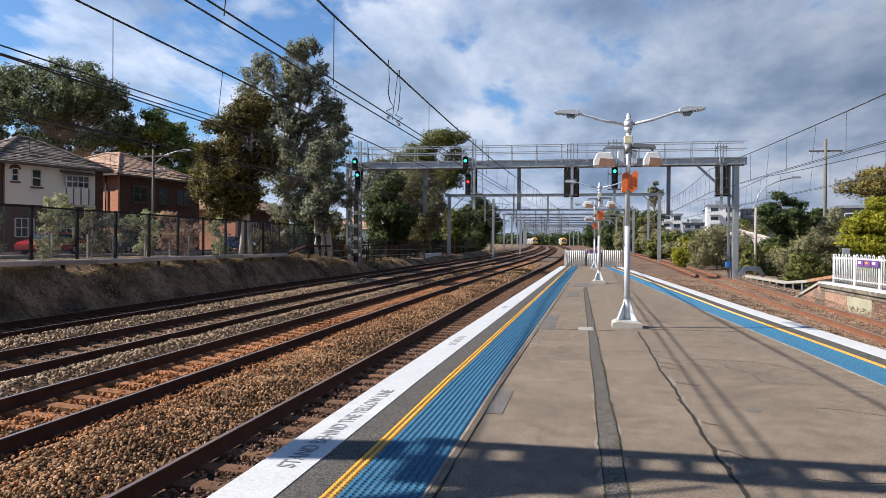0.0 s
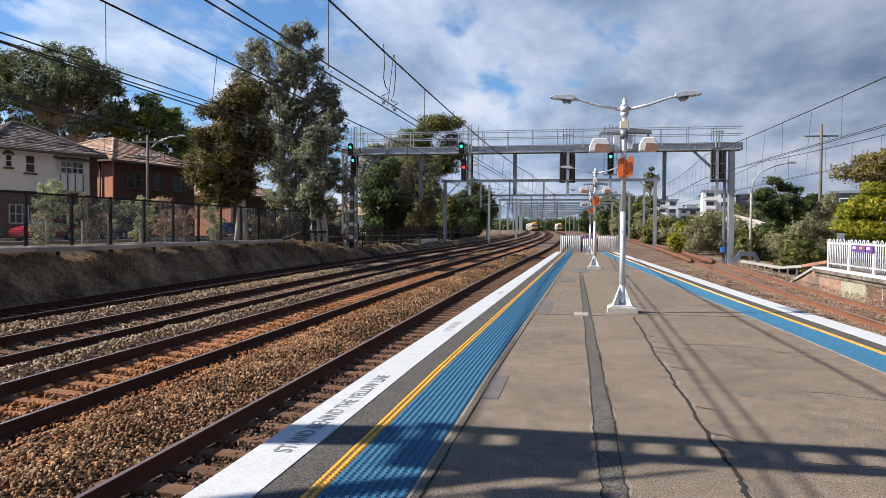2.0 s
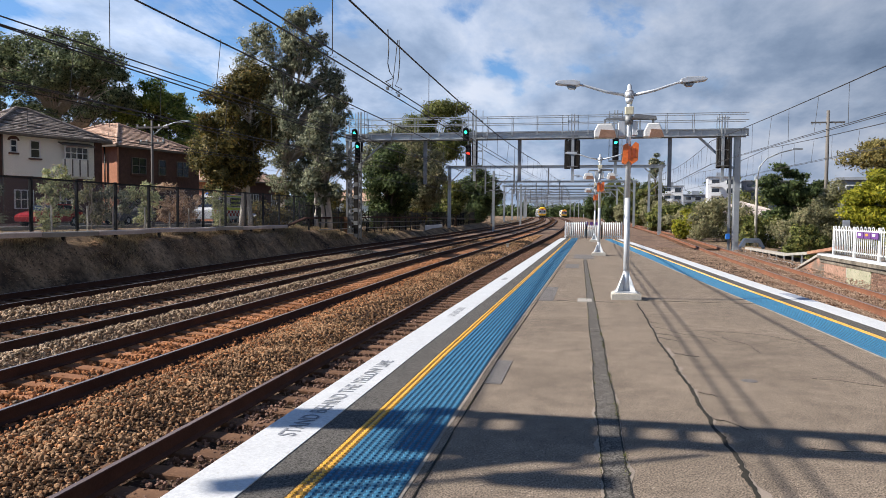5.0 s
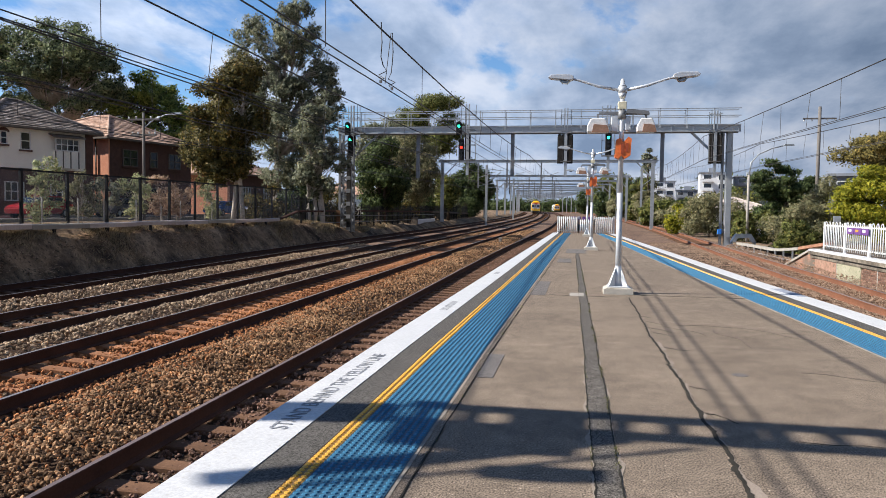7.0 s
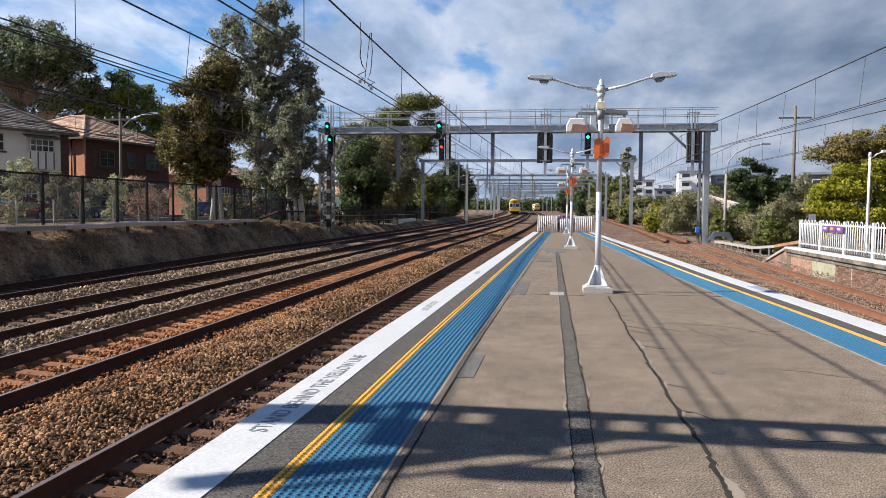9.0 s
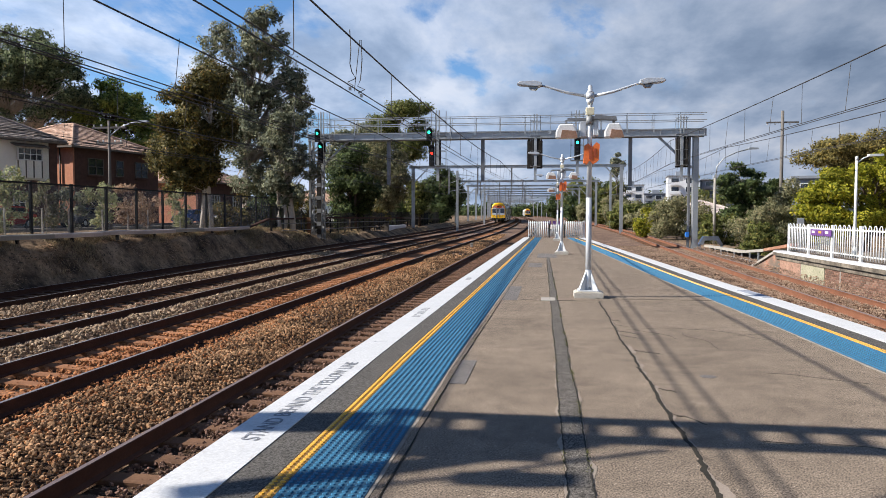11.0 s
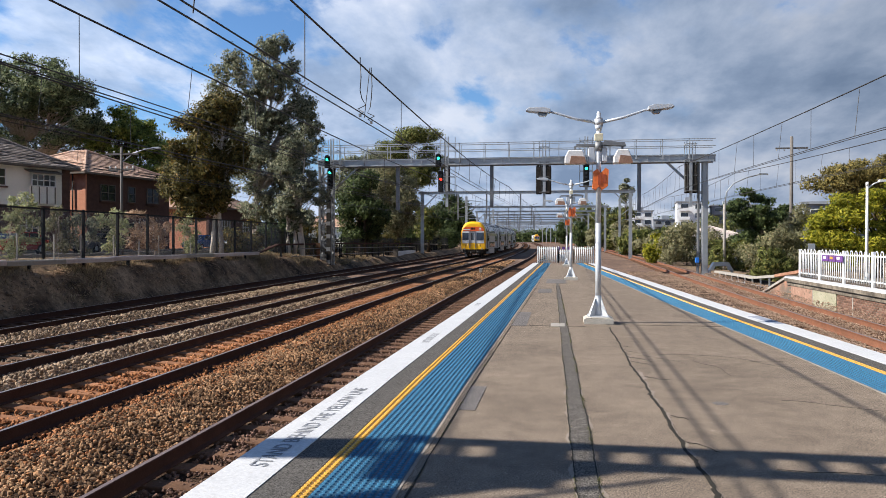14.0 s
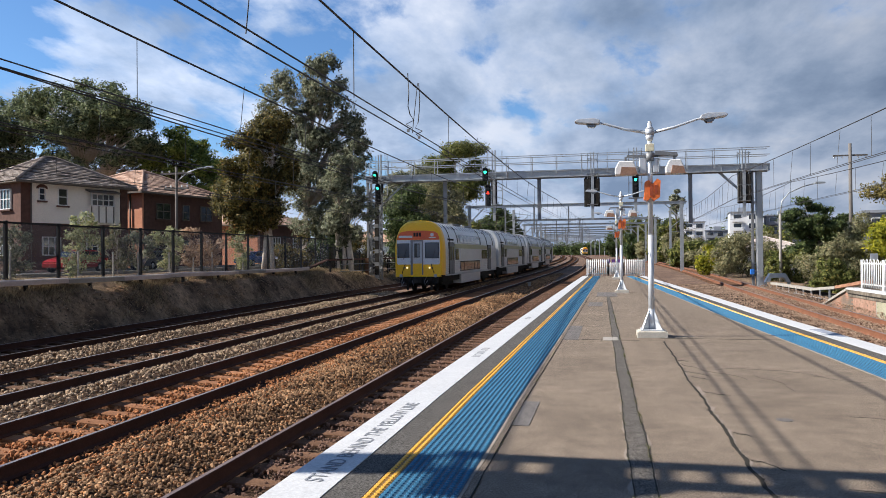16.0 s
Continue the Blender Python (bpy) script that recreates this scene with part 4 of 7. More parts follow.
    for s, w in ((-1, 0.40), (1, 0.34)):
        cx = s * 0.44
        fl = Mesh()
        fl.prism([(cx - w / 2, 3.03), (cx + w / 2, 3.03), (cx + w / 2, 3.12), (cx + w / 2 - 0.07, 3.28), (cx - w / 2 + 0.07, 3.28), (cx - w / 2, 3.14)], "y", -0.17, 0.15)
        bmesh.ops.bevel(fl.bm, geom=fl.bm.edges[:], offset=0.014, segments=1, affect="EDGES")
        f = part("floodlight", fl, WHITE_PAINT, t, "white box floodlight")
        part("visor", Mesh().prism([(cx - w / 2 + 0.09, 3.02), (cx + w / 2 + 0.01, 3.02), (cx + w / 2 - 0.03, 3.15), (cx - w / 2 + 0.12, 3.17)], "y", -0.21, -0.165), VISOR_BROWN, f, "brown weathered visor")
        part("bracket", Mesh().box(cx - 0.02, -0.02, 3.28, cx + 0.02, 0.02, 3.38), GALV_DARK, f)
    sp = part("speaker", Mesh().prism([(-0.115, 2.56), (-0.05, 2.53), (0.0, 2.60), (0.06, 2.53), (0.165, 2.60), (0.18, 2.90), (0.12, 2.94), (0.03, 2.84), (-0.03, 2.92), (-0.10, 2.88)], "y", -0.15, 0.13), ORANGE, t, "orange twin horn speaker")
    # the shade inside the horns is put into a darker orange
    part("speaker_mouth", Mesh().box(-0.015, -0.16, 2.62, 0.035, -0.145, 2.82).box(0.075, -0.158, 2.66, 0.12, -0.146, 2.82), ORANGE_SHADED, sp, "horn mouth in a darker, shaded orange")
    return t


lamp = build_platform_lamp((0.76, 14.32, 0.0))
for at in ((0.50, 30.1, 0), (0.50, 46.4, 0)):
    copy_thing(lamp, pose(*at))


# ---- white picket fences ----
def picket_panel(width, label, at, turn, group="", hoop=True, height=1.15):
    """Square posts at both ends, two rails, round-topped pickets in between."""
    t = thing("picket_fence", label, "fence", at, turn, group)
    n = max(3, int(round(width / (0.2 if hoop else 0.13))))
    for x in (0.0, width):
        part("post", Mesh().box(x - 0.04, -0.04, -0.02, x + 0.04, 0.04, height + 0.06, bevel=0.008), FENCE_WHITE, t)
    for z in (0.16, height - 0.12):
        part("rail", Mesh().box(0.0, -0.02, z, width, 0.02, z + 0.05), FENCE_WHITE, t)
    pk = Mesh()
    pk.rod((0, -0.03, 0.06), (0, -0.03, height - 0.02), 0.019, None, 8).rod((0, -0.03, height - 0.02), (0, -0.03, height + 0.01), 0.019, 0.010, 8)
    if not hoop:
        pk = Mesh().rod((0, -0.05, 0.05), (0, -0.05, height - 0.02), 0.038, None, 10).rod((0, -0.05, height - 0.02), (0, -0.05, height + 0.03), 0.038, 0.012, 10)
    me = pk.finish("picket", FENCE_WHITE)
    hp = Mesh().tube([(-0.1, -0.03, height - 0.03)] + [(-0.1 * math.cos(a), -0.03, height - 0.03 + 0.10 * math.sin(a)) for a in (0.6, 1.2, 1.57, 1.94, 2.54)] + [(0.1, -0.03, height - 0.03)], 0.017, 6).finish("hoop", FENCE_WHITE)
    for k in range(1, n):
        ob = new("picket", me)
        ob.parent = t
        ob.location.x = width * k / n
        if hoop and k % 2 == 1 and k < n - 1:
            h = new("hoop", hp)
            h.parent = t
            h.location.x = width * (k + 0.5) / n
    return t


end_a = picket_panel(1.45, "white picket fence closing the platform end", (-1.45, 52.5, 0), 0, "end fence", False)
end_b = picket_panel(1.05, "white picket gate in the platform end fence", (0.0, 52.5, 0), 0, "end fence", False, 0.95)
end_c = picket_panel(1.35, "white picket fence closing the platform end", (1.05, 52.5, 0), 0, "end fence", False)
sign = thing("notice_board", "small white and purple notices fixed behind the end fence", "sign", (-0.1, 52.62, 0))
part("white_notice", Mesh().box(0.0, 0, 0.15, 0.75, 0.02, 0.62), WHITE_PAINT, sign)
for k in range(4):
    part("purple_notice", Mesh().box(-0.35 + k * 0.34, 0.03, 0.92, -0.12 + k * 0.34, 0.05, 1.17, bevel=0.004), PURPLE, sign)


# ---- main signal gantry ----
GY = 55.0


def signal_head(parent_at, lit, label, aspects=3, turn=0):
    t = thing("railway_signal", label, "signal", parent_at, turn, "gantry signals")
    h = 0.30 * aspects + 0.25
    part("backboard", Mesh().box(-0.21, 0.0, 0.0, 0.21, 0.05, h, bevel=0.02).rod((0, 0.0, h - 0.08), (0, 0.05, h - 0.08), 0.21, 0.21, 16), BLACK_STEEL, t, "black signal backboard")
    part("case", Mesh().box(-0.16, 0.05, 0.05, 0.16, 0.28, h - 0.05, bevel=0.015), TRAIN_DARK, t)
    for k in range(aspects):
        z = h - 0.22 - 0.30 * k
        mat = lit.get(k, LENS_OFF)
        ln = part("lens", Mesh().rod((0, -0.012, z), (0, 0.0, z), 0.105 if k in lit else 0.09, None, 16), mat, t, "lit signal lens" if k in lit else "")
        hood = Mesh()
        for s in range(9):
            a0, a1 = math.radians(-10 + s * 22.2), math.radians(-10 + (s + 1) * 22.2)
            p = [(0.12 * math.cos(a), z + 0.12 * math.sin(a)) for a in (a0, a1)]
            hood.bar(((p[0][0] + p[1][0]) / 2, 0.0, (p[0][1] + p[1][1]) / 2), ((p[0][0] + p[1][0]) / 2, -0.26, (p[0][1] + p[1][1]) / 2 - 0.01), 0.012, 0.05, up=(math.cos((a0 + a1) / 2 + 1.57), 0, math.sin((a0 + a1) / 2 + 1.57)))
        part("hood", hood, BLACK_STEEL, t)
    return t


def cage(x, y, z0, z1, w=0.7, d=0.6):
    """A signal's maintenance cage with a ladder, hung from the beam."""
    t = thing("signal_cage", "grey steel cage and ladder behind a signal", "signal frame", (x, y, 0), 0, "signal cages")
    for sx in (-w / 2, w / 2):
        for sy in (d,):
            part("upright", Mesh().bar((sx, sy, z0), (sx, sy, z1), 0.05, 0.05, up=(0, 1, 0)), GALV, t)
    k = z0 + 0.02
    while k <= z1:
        ring = Mesh()
        for sy in (0, d):
            ring.bar((-w / 2, sy, k), (w / 2, sy, k), 0.03, 0.03)
        for sx in (-w / 2, w / 2):
            ring.bar((sx, 0, k), (sx, d, k), 0.04, 0.04)
        part("hoop", ring, GALV_DARK, t)
        k += 1.1
    part("signal_back", Mesh().box(-0.22, d * 0.4, z0 + 0.1, 0.22, d * 0.6, 7.1, bevel=0.02), BLACK_STEEL, t, "black back of a signal")
    part("hanger_post", Mesh().box(-0.10, d * 0.3, z0 - 1.1, 0.10, d * 0.38, 7.3).box(-0.14, d * 0.25, 7.3, -0.06, d * 0.45, z1).box(0.06, d * 0.25, 7.3, 0.14, d * 0.45, z1), GALV, t, "pale steel hanger post")
    part("floor_plate", Mesh().box(-w / 2, 0, z0, w / 2, d, z0 + 0.04), GALV_DARK, t)
    return t


def build_gantry():
    t = thing("signal_gantry", "galvanised steel signal gantry with walkway and handrails spanning all the tracks", "gantry")
    x0, x1, zb, zt = -18.3, 10.95, 7.22, 7.72
    for sy in (-0.45, 0.45):
        g = Mesh()
        g.box(x0, GY + sy - 0.10, zt - 0.05, x1, GY + sy + 0.10, zt)
        g.box(x0, GY + sy - 0.10, zb, x1, GY + sy + 0.10, zb + 0.05)
        g.box(x0, GY + sy - 0.015, zb, x1, GY + sy + 0.015, zt)
        x = x0 + 0.6
        while x < x1:
            g.box(x - 0.01, GY + sy - 0.09, zb + 0.05, x + 0.01, GY + sy + 0.09, zt - 0.05)
            x += 1.5
        part("girder", g, GALV, t, "galvanised I-section girder")
    part("walkway", Mesh().box(x0, GY - 0.36, zt + 0.01, x1, GY + 0.36, zt + 0.05), GALV_DARK, t, "steel grating walkway")
    for sy in (-0.5, 0.5):
        for z in (8.35, 8.85):
            part("handrail", Mesh().bar((x0, GY + sy, z), (x1, GY + sy, z), 0.05, 0.05), GALV, t)
        k = 0
        x = x0
        while x <= x1 + 0.01:
            part("stanchion", Mesh().bar((x, GY + sy, zb + 0.25), (x, GY + sy, 8.87), 0.05, 0.05, up=(0, 1, 0)).box(x - 0.06, GY + sy - 0.06, zt - 0.25, x + 0.06, GY + sy + 0.06, zt + 0.02), GALV, t)
            x += 1.83
    # right leg: a plain box column beside a thin ladder post
    leg = Mesh().box(10.10, GY - 0.25, -1.25, 10.50, GY + 0.25, zb, bevel=0.02)
    part("leg", leg, GALV, t, "pale grey steel column")
    part("ladder_post", Mesh().box(9.80, GY - 0.2, -1.25, 9.93, GY - 0.06, zb).box(9.80, GY + 0.1, -1.25, 9.93, GY + 0.2, zb), GALV_DARK, t)
    # left leg: lattice
    lat = Mesh()
    for sx in (-0.42, 0.42):
        for sy in (-0.4, 0.4):
            lat.bar((-17.75 + sx, GY + sy, -0.6), (-17.75 + sx, GY + sy, zb), 0.17, 0.17, up=(0, 1, 0))
    z, k = -0.5, 0
    while z < zb - 0.6:
        s = 1 if k % 2 else -1
        for sy in (-0.4, 0.4):
            lat.bar((-17.75 - s * 0.42, GY + sy, z), (-17.75 + s * 0.42, GY + sy, z + 0.62), 0.09, 0.09)
            lat.bar((-18.17, GY + sy, z), (-17.33, GY + sy, z), 0.07, 0.07)
        for sx in (-0.42, 0.42):
            lat.bar((-17.75 + sx, GY - s * 0.4, z), (-17.75 + sx, GY + s * 0.4, z + 0.62), 0.09, 0.09)
        z, k = z + 0.62, k + 1
    part("lattice_leg", lat, GALV_DARK, t, "lattice steel column")
    bc = part("battened_post", Mesh().box(-17.52, GY - 0.78, -0.6, -17.22, GY - 0.62, 5.6), TRAIN_DARK, t, "dark post with pale batten plates")
    z = -0.2
    while z < 5.4:
        part("batten_plate", Mesh().box(-17.53, GY - 0.80, z, -17.21, GY - 0.77, z + 0.30), GALV_DARK, bc)
        z += 0.98
    part("base_plate", Mesh().box(-18.30, GY - 0.85, -0.6, -18.02, GY - 0.78, 1.4), SLEEPER, t, "rust-red plate at the foot of the leg")
    part("footing", Mesh().box(-18.4, GY - 0.6, -1.2, -17.1, GY + 0.6, -0.5, bevel=0.03), CONCRETE, t)
    part("footing", Mesh().box(9.6, GY - 0.5, -1.6, 10.8, GY + 0.5, -1.1, bevel=0.03), CONCRETE, t)
    part("brace", Mesh().bar((7.7, GY, zb + 0.02), (10.05, GY, 5.0), 0.16, 0.16), GALV, t)
    part("brace", Mesh().bar((-15.2, GY, zb + 0.02), (-17.3, GY, 5.4), 0.12, 0.12), GALV, t)
    for x, zl in ((-12.1, 3.9), (-4.95, 4.1), (5.75, 3.7)):
        part("drop_post", Mesh().box(x - 0.13, GY - 0.12, zl, x + 0.13, GY + 0.12, zb, bevel=0.01), GALV_DARK, t, "dark drop post for the overhead wires")
    return t


build_gantry()
cage(-17.0, GY - 1.25, 6.2, 9.3, 0.9, 0.7)
cage(-8.2, GY - 1.15, 5.2, 9.3, 1.1, 0.7)
cage(-1.05, GY - 1.15, 5.1, 8.9, 0.7, 0.7)
cage(1.95, GY - 1.15, 5.5, 9.1, 0.9, 0.7)
cage(9.2, GY - 1.15, 5.1, 8.6, 0.72, 0.7)
G0 = LENS_GREEN
signal_head((-17.2, GY - 1.6, 7.04), {0: G0}, "railway signal showing green above the gantry beam", 2)
signal_head((-17.0, GY - 1.55, 5.46), {0: G0}, "railway signal showing green below the gantry beam", 4)
signal_head((-8.74, GY - 1.6, 7.0), {0: G0}, "railway signal showing green above the gantry beam", 2)
signal_head((-8.55, GY - 1.55, 5.16), {1: LENS_RED}, "railway signal showing red below the gantry beam", 4)
signal_head((-1.45, GY - 0.3, 5.0), {}, "dark railway signal seen from its back", 6, 180)
signal_head((-0.75, GY - 0.3, 5.0), {}, "dark railway signal seen from its back", 6, 180)
signal_head((1.93, GY - 1.55, 5.52), {0: G0}, "railway signal showing green below the gantry beam", 4)
signal_head((9.05, GY - 0.3, 5.0), {}, "dark railway signal seen from its back", 6, 180)
signal_head((9.55, GY - 0.3, 5.0), {}, "dark railway signal seen from its back", 6, 180)


# ---- overhead wiring portals ----
def build_portal(y, xl, xr, zl, zr, zbeam):
    t = thing("wiring_portal", "grey steel overhead wiring portal across the tracks", "portal", (0, 0, 0), 0, "wiring portals")
    for x, zg in ((xl, zl), (xr, zr)):
        part("mast", Mesh().box(x - 0.20, y - 0.14, zg, x + 0.20, y - 0.11, zbeam + 0.2).box(x - 0.20, y + 0.11, zg, x + 0.20, y + 0.14, zbeam + 0.2).box(x - 0.02, y - 0.12, zg, x + 0.02, y + 0.12, zbeam + 0.2), GALV, t, "steel mast")
    part("beam", Mesh().box(xl - 0.5, y - 0.14, zbeam - 0.02, xr + 0.5, y + 0.14, zbeam + 0.02).box(xl - 0.5, y - 0.14, zbeam + 0.30, xr + 0.5, y + 0.14, zbeam + 0.34).box(xl - 0.5, y - 0.02, zbeam, xr + 0.5, y + 0.02, zbeam + 0.32), GALV, t, "steel beam")
    for x, s in ((xl, 1), (xr, -1)):
        part("brace", Mesh().bar((x, y, zbeam - 1.9), (x + s * 1.9, y, zbeam), 0.12, 0.12), GALV, t)
    for key, c in TRACKS.items():
        cx = c + sway(y)
        if xl + 0.6 < cx - 2.0 and cx < xr:
            part("drop_post", Mesh().box(cx - 2.06, y - 0.09, zbeam - 3.2, cx - 1.88, y + 0.09, zbeam), GALV_DARK, t)
            part("steady_arm", Mesh().rod((cx - 1.95, y, zbeam - 1.9), (cx + 0.1, y, zbeam - 1.2), 0.03, None, 6).rod((cx - 1.95, y, zbeam - 2.9), (cx + 0.15, y, zbeam - 2.55), 0.025, None, 6), GALV, t)
    return t


for y in (92, 137, 162, 186, 211, 236, 262, 288, 314, 340, 368, 395, 420):
    s, r = sway(y) - smooth_step(28.0, 95.0, y), rise(y)
    build_portal(y, -17.1 + s, 8.6 + s, ground_z(-17.1 + s, y) - 0.1, ground_z(8.6 + s, y) - 0.1, 6.95 + r)


for x, y in ((-12.6, 101.0), (8.9, 112.0), (-13.2, 150.0)):
    m = thing("wiring_mast", "grey steel wiring mast with a slanting cantilever", "mast", (x, y, ground_z(x, y) - 0.1), 0, "wiring masts")
    part("column", Mesh().box(-0.16, -0.12, 0.0, 0.16, -0.09, 8.4).box(-0.16, 0.09, 0.0, 0.16, 0.12, 8.4).box(-0.02, -0.09, 0.0, 0.02, 0.09, 8.4), GALV, m, "steel column")
    part("cantilever", Mesh().bar((0.1, 0, 6.0), (1.9, 0, 7.4), 0.10, 0.10).bar((0.1, 0, 7.9), (2.3, 0, 7.6), 0.08, 0.08).bar((0.1, 0, 5.3), (2.1, 0, 5.5), 0.06, 0.06), GALV, m)


# ---- overhead wires ----
# wires that climb towards the gantry: metres along, messenger height, contact height
CLIMB = {"e": ((-45, 5.4, 3.9), (4, 5.6, 4.05), (55, 6.95, 5.3), (92, 6.9, 5.2), (440, 8.5, 6.8)),
         "f": ((-45, 4.6, 3.9), (4, 4.9, 4.07), (55, 6.4, 4.83), (92, 6.9, 5.2), (440, 8.5, 6.8))}
def build_wires():
    supports = [-45.0, 4.0, GY, 92, 137, 186, 236, 288, 340, 395, 440]
    for key, dx, zc, zm in (("a", 0.0, 3.97, 5.1), ("b", 0.0, 4.07, 5.15), ("c", 0.0, 4.16, 5.22), ("d", -0.28, 4.05, 5.06), ("e", -0.22, 4.6, 6.1), ("f", 0.0, 4.6, 6.0)):
        c = (TRACKS[key] if key in TRACKS else 12.0) + dx
        t = thing("overhead_wires", "dark overhead contact wires hung by droppers from a messenger cable", "overhead wire", group="overhead wires")
        mess, con_a, con_b = [], [], []
        for p, q in zip(supports, supports[1:]):
            n = 14
            for k in range(n):
                u = k / n
                y = p + (q - p) * u
                sag = 0.28 * 4 * u * (1 - u)
                hm, hc = zm + 0.22 + rise(y), zc + rise(y)
                if key in CLIMB:
                    hm, hc = (float(np.interp(y, [r[0] for r in CLIMB[key]], [r[k] for r in CLIMB[key]])) for k in (1, 2))
                mess.append((c + sway(y), y, hm - sag))
                con_a.append((c + sway(y) - 0.05, y, hc - 0.05))
                con_b.append((c + sway(y) + 0.05, y, hc + 0.03))
                if y < 150:
                    x = c + sway(y)
                    part("dropper", Mesh().rod((x, y, hc), (x + (0.12 if k % 2 else 0.0), y, hm - sag), 0.008, None, 4), WIRE, t)
        part("messenger_cable", Mesh().tube(mess, 0.018, 6), WIRE, t)
        part("contact_wire", Mesh().tube(con_a, 0.012, 5), WIRE, t)
        part("contact_wire", Mesh().tube(con_b, 0.012, 5), WIRE, t)


build_wires()


def build_jumpers():
    """Slack jumper cables between the messenger and the contact wires."""
    for y, w in ((14.6, 0.10), (15.5, -0.10)):
        t = thing("jumper_cable", "slack looped jumper cable on the overhead wires", "cable", group="jumper cables")
        x = TRACKS["d"] - 0.28
        pts = [(x, y, 5.30), (x + 0.02, y, 4.90), (x, y, 4.62), (x + w * 0.3, y + 0.04, 4.46), (x + w, y + 0.08, 4.34), (x - w * 0.6, y + 0.05, 4.26), (x + w * 0.7, y, 4.18), (x, y, 4.14)]
        part("cable", Mesh().tube(pts, 0.011, 6), WIRE, t)
        part("clamp", Mesh().box(x - 0.022, y - 0.03, 4.09, x + 0.022, y + 0.03, 4.15), GALV_DARK, t)


build_jumpers()


# ---- gantry over the platform beside the camera (seen by its shadow) ----
def build_near_gantry():
    t = thing("wiring_gantry", "steel lattice wiring gantry over the platform", "gantry")
    y, z = 3.75, 6.3
    for x1, y0, y1 in ((12.0, 3.47, 3.66), (-8.3, 3.02, 3.465), (12.0, 3.93, 4.12)):
        part("chord", Mesh().box(-9.45, y0, z, x1, y1, z + 0.12), GALV, t)
    x = -9.36
    while x < 11.8:
        part("batten", Mesh().box(x - 0.045, 3.6, z + 0.02, x + 0.045, 3.95, z + 0.08), GALV, t)
        x += 0.362
    for x0, x1 in ((-8.72, -8.15), (-7.23, -6.95)):
        part("gusset_plate", Mesh().box(x0, 3.62, z + 0.03, x1, 3.97, z + 0.07), GALV, t)
    for x, zg in ((-9.58, -1.3), (11.6, -1.3)):
        part("leg", Mesh().box(x - 0.12, y - 0.25, zg, x + 0.12, y + 0.25, z), GALV, t)
    # slanting stays and a switch box for the wires
    part("stay", Mesh().bar((-10.1, 2.2, 6.25), (-7.9, 3.5, 6.32), 0.2, 0.12), GALV, t)
    part("stay", Mesh().bar((-9.6, 2.2, 6.2), (-7.4, 3.4, 6.3), 0.05, 0.05), GALV, t)
    part("stay", Mesh().bar((-7.2, 1.9, 6.25), (-5.2, 3.4, 6.32), 0.22, 0.12), GALV, t)
    part("switch_box", Mesh().box(-8.45, 2.62, 6.05, -8.0, 2.85, 6.35, bevel=0.02), GALV_DARK, t)
    return t


build_near_gantry()


# ---- plants ----
def leaf_cloud(blobs, n, size, seed, gap=0.35, droop=0.4):
    """Many small leaf blades over rounded clumps, with holes between them."""
    rng = np.random.default_rng(seed)
    w = np.array([b[3] * b[4] * b[5] for b in blobs]) ** 0.67
    pick = rng.choice(len(blobs), n, p=w / w.sum())
    d = rng.normal(size=(n, 3))
    d /= np.linalg.norm(d, axis=1)[:, None]
    r = rng.uniform(0.25, 1.0, n) ** 0.45
    r *= np.where(rng.random(n) < 0.14, rng.uniform(1.0, 1.35, n), 1.0)
    bl = np.array(blobs)[pick]
    bump = 1 + 0.22 * np.sin(d[:, 0] * 7 + pick * 1.7) * np.sin(d[:, 1] * 6 + pick) + 0.15 * np.sin(d[:, 2] * 11 + pick * 2.3)
    p = bl[:, :3] + d * (r * bump)[:, None] * bl[:, 3:6]
    keep = np.array([noise.noise((q[0] * 0.9 / size * 0.25, q[1] * 0.9 / size * 0.25, q[2] * 0.9 / size * 0.25)) > -gap for q in p])
    p, d = p[keep], d[keep]
    n = len(p)
    u = rng.normal(size=(n, 3))
    u[:, 2] -= droop
    nn = d + rng.normal(size=(n, 3)) * 0.42 + np.array((0, 0, 0.25))
    nn /= np.linalg.norm(nn, axis=1)[:, None]
    u -= nn * (0.85 * (u * nn).sum(1))[:, None]
    u /= np.linalg.norm(u, axis=1)[:, None] + 1e-6
    v = np.cross(u, nn)
    v /= np.linalg.norm(v, axis=1)[:, None] + 1e-6
    s = size * rng.uniform(0.6, 1.4, (n, 1))
    a, b = u * s, v * s * 0.42
    verts = np.stack([p - a, p + b, p + a, p - b], 1).reshape(-1, 3)
    return verts, np.arange(4 * n).reshape(-1, 4)


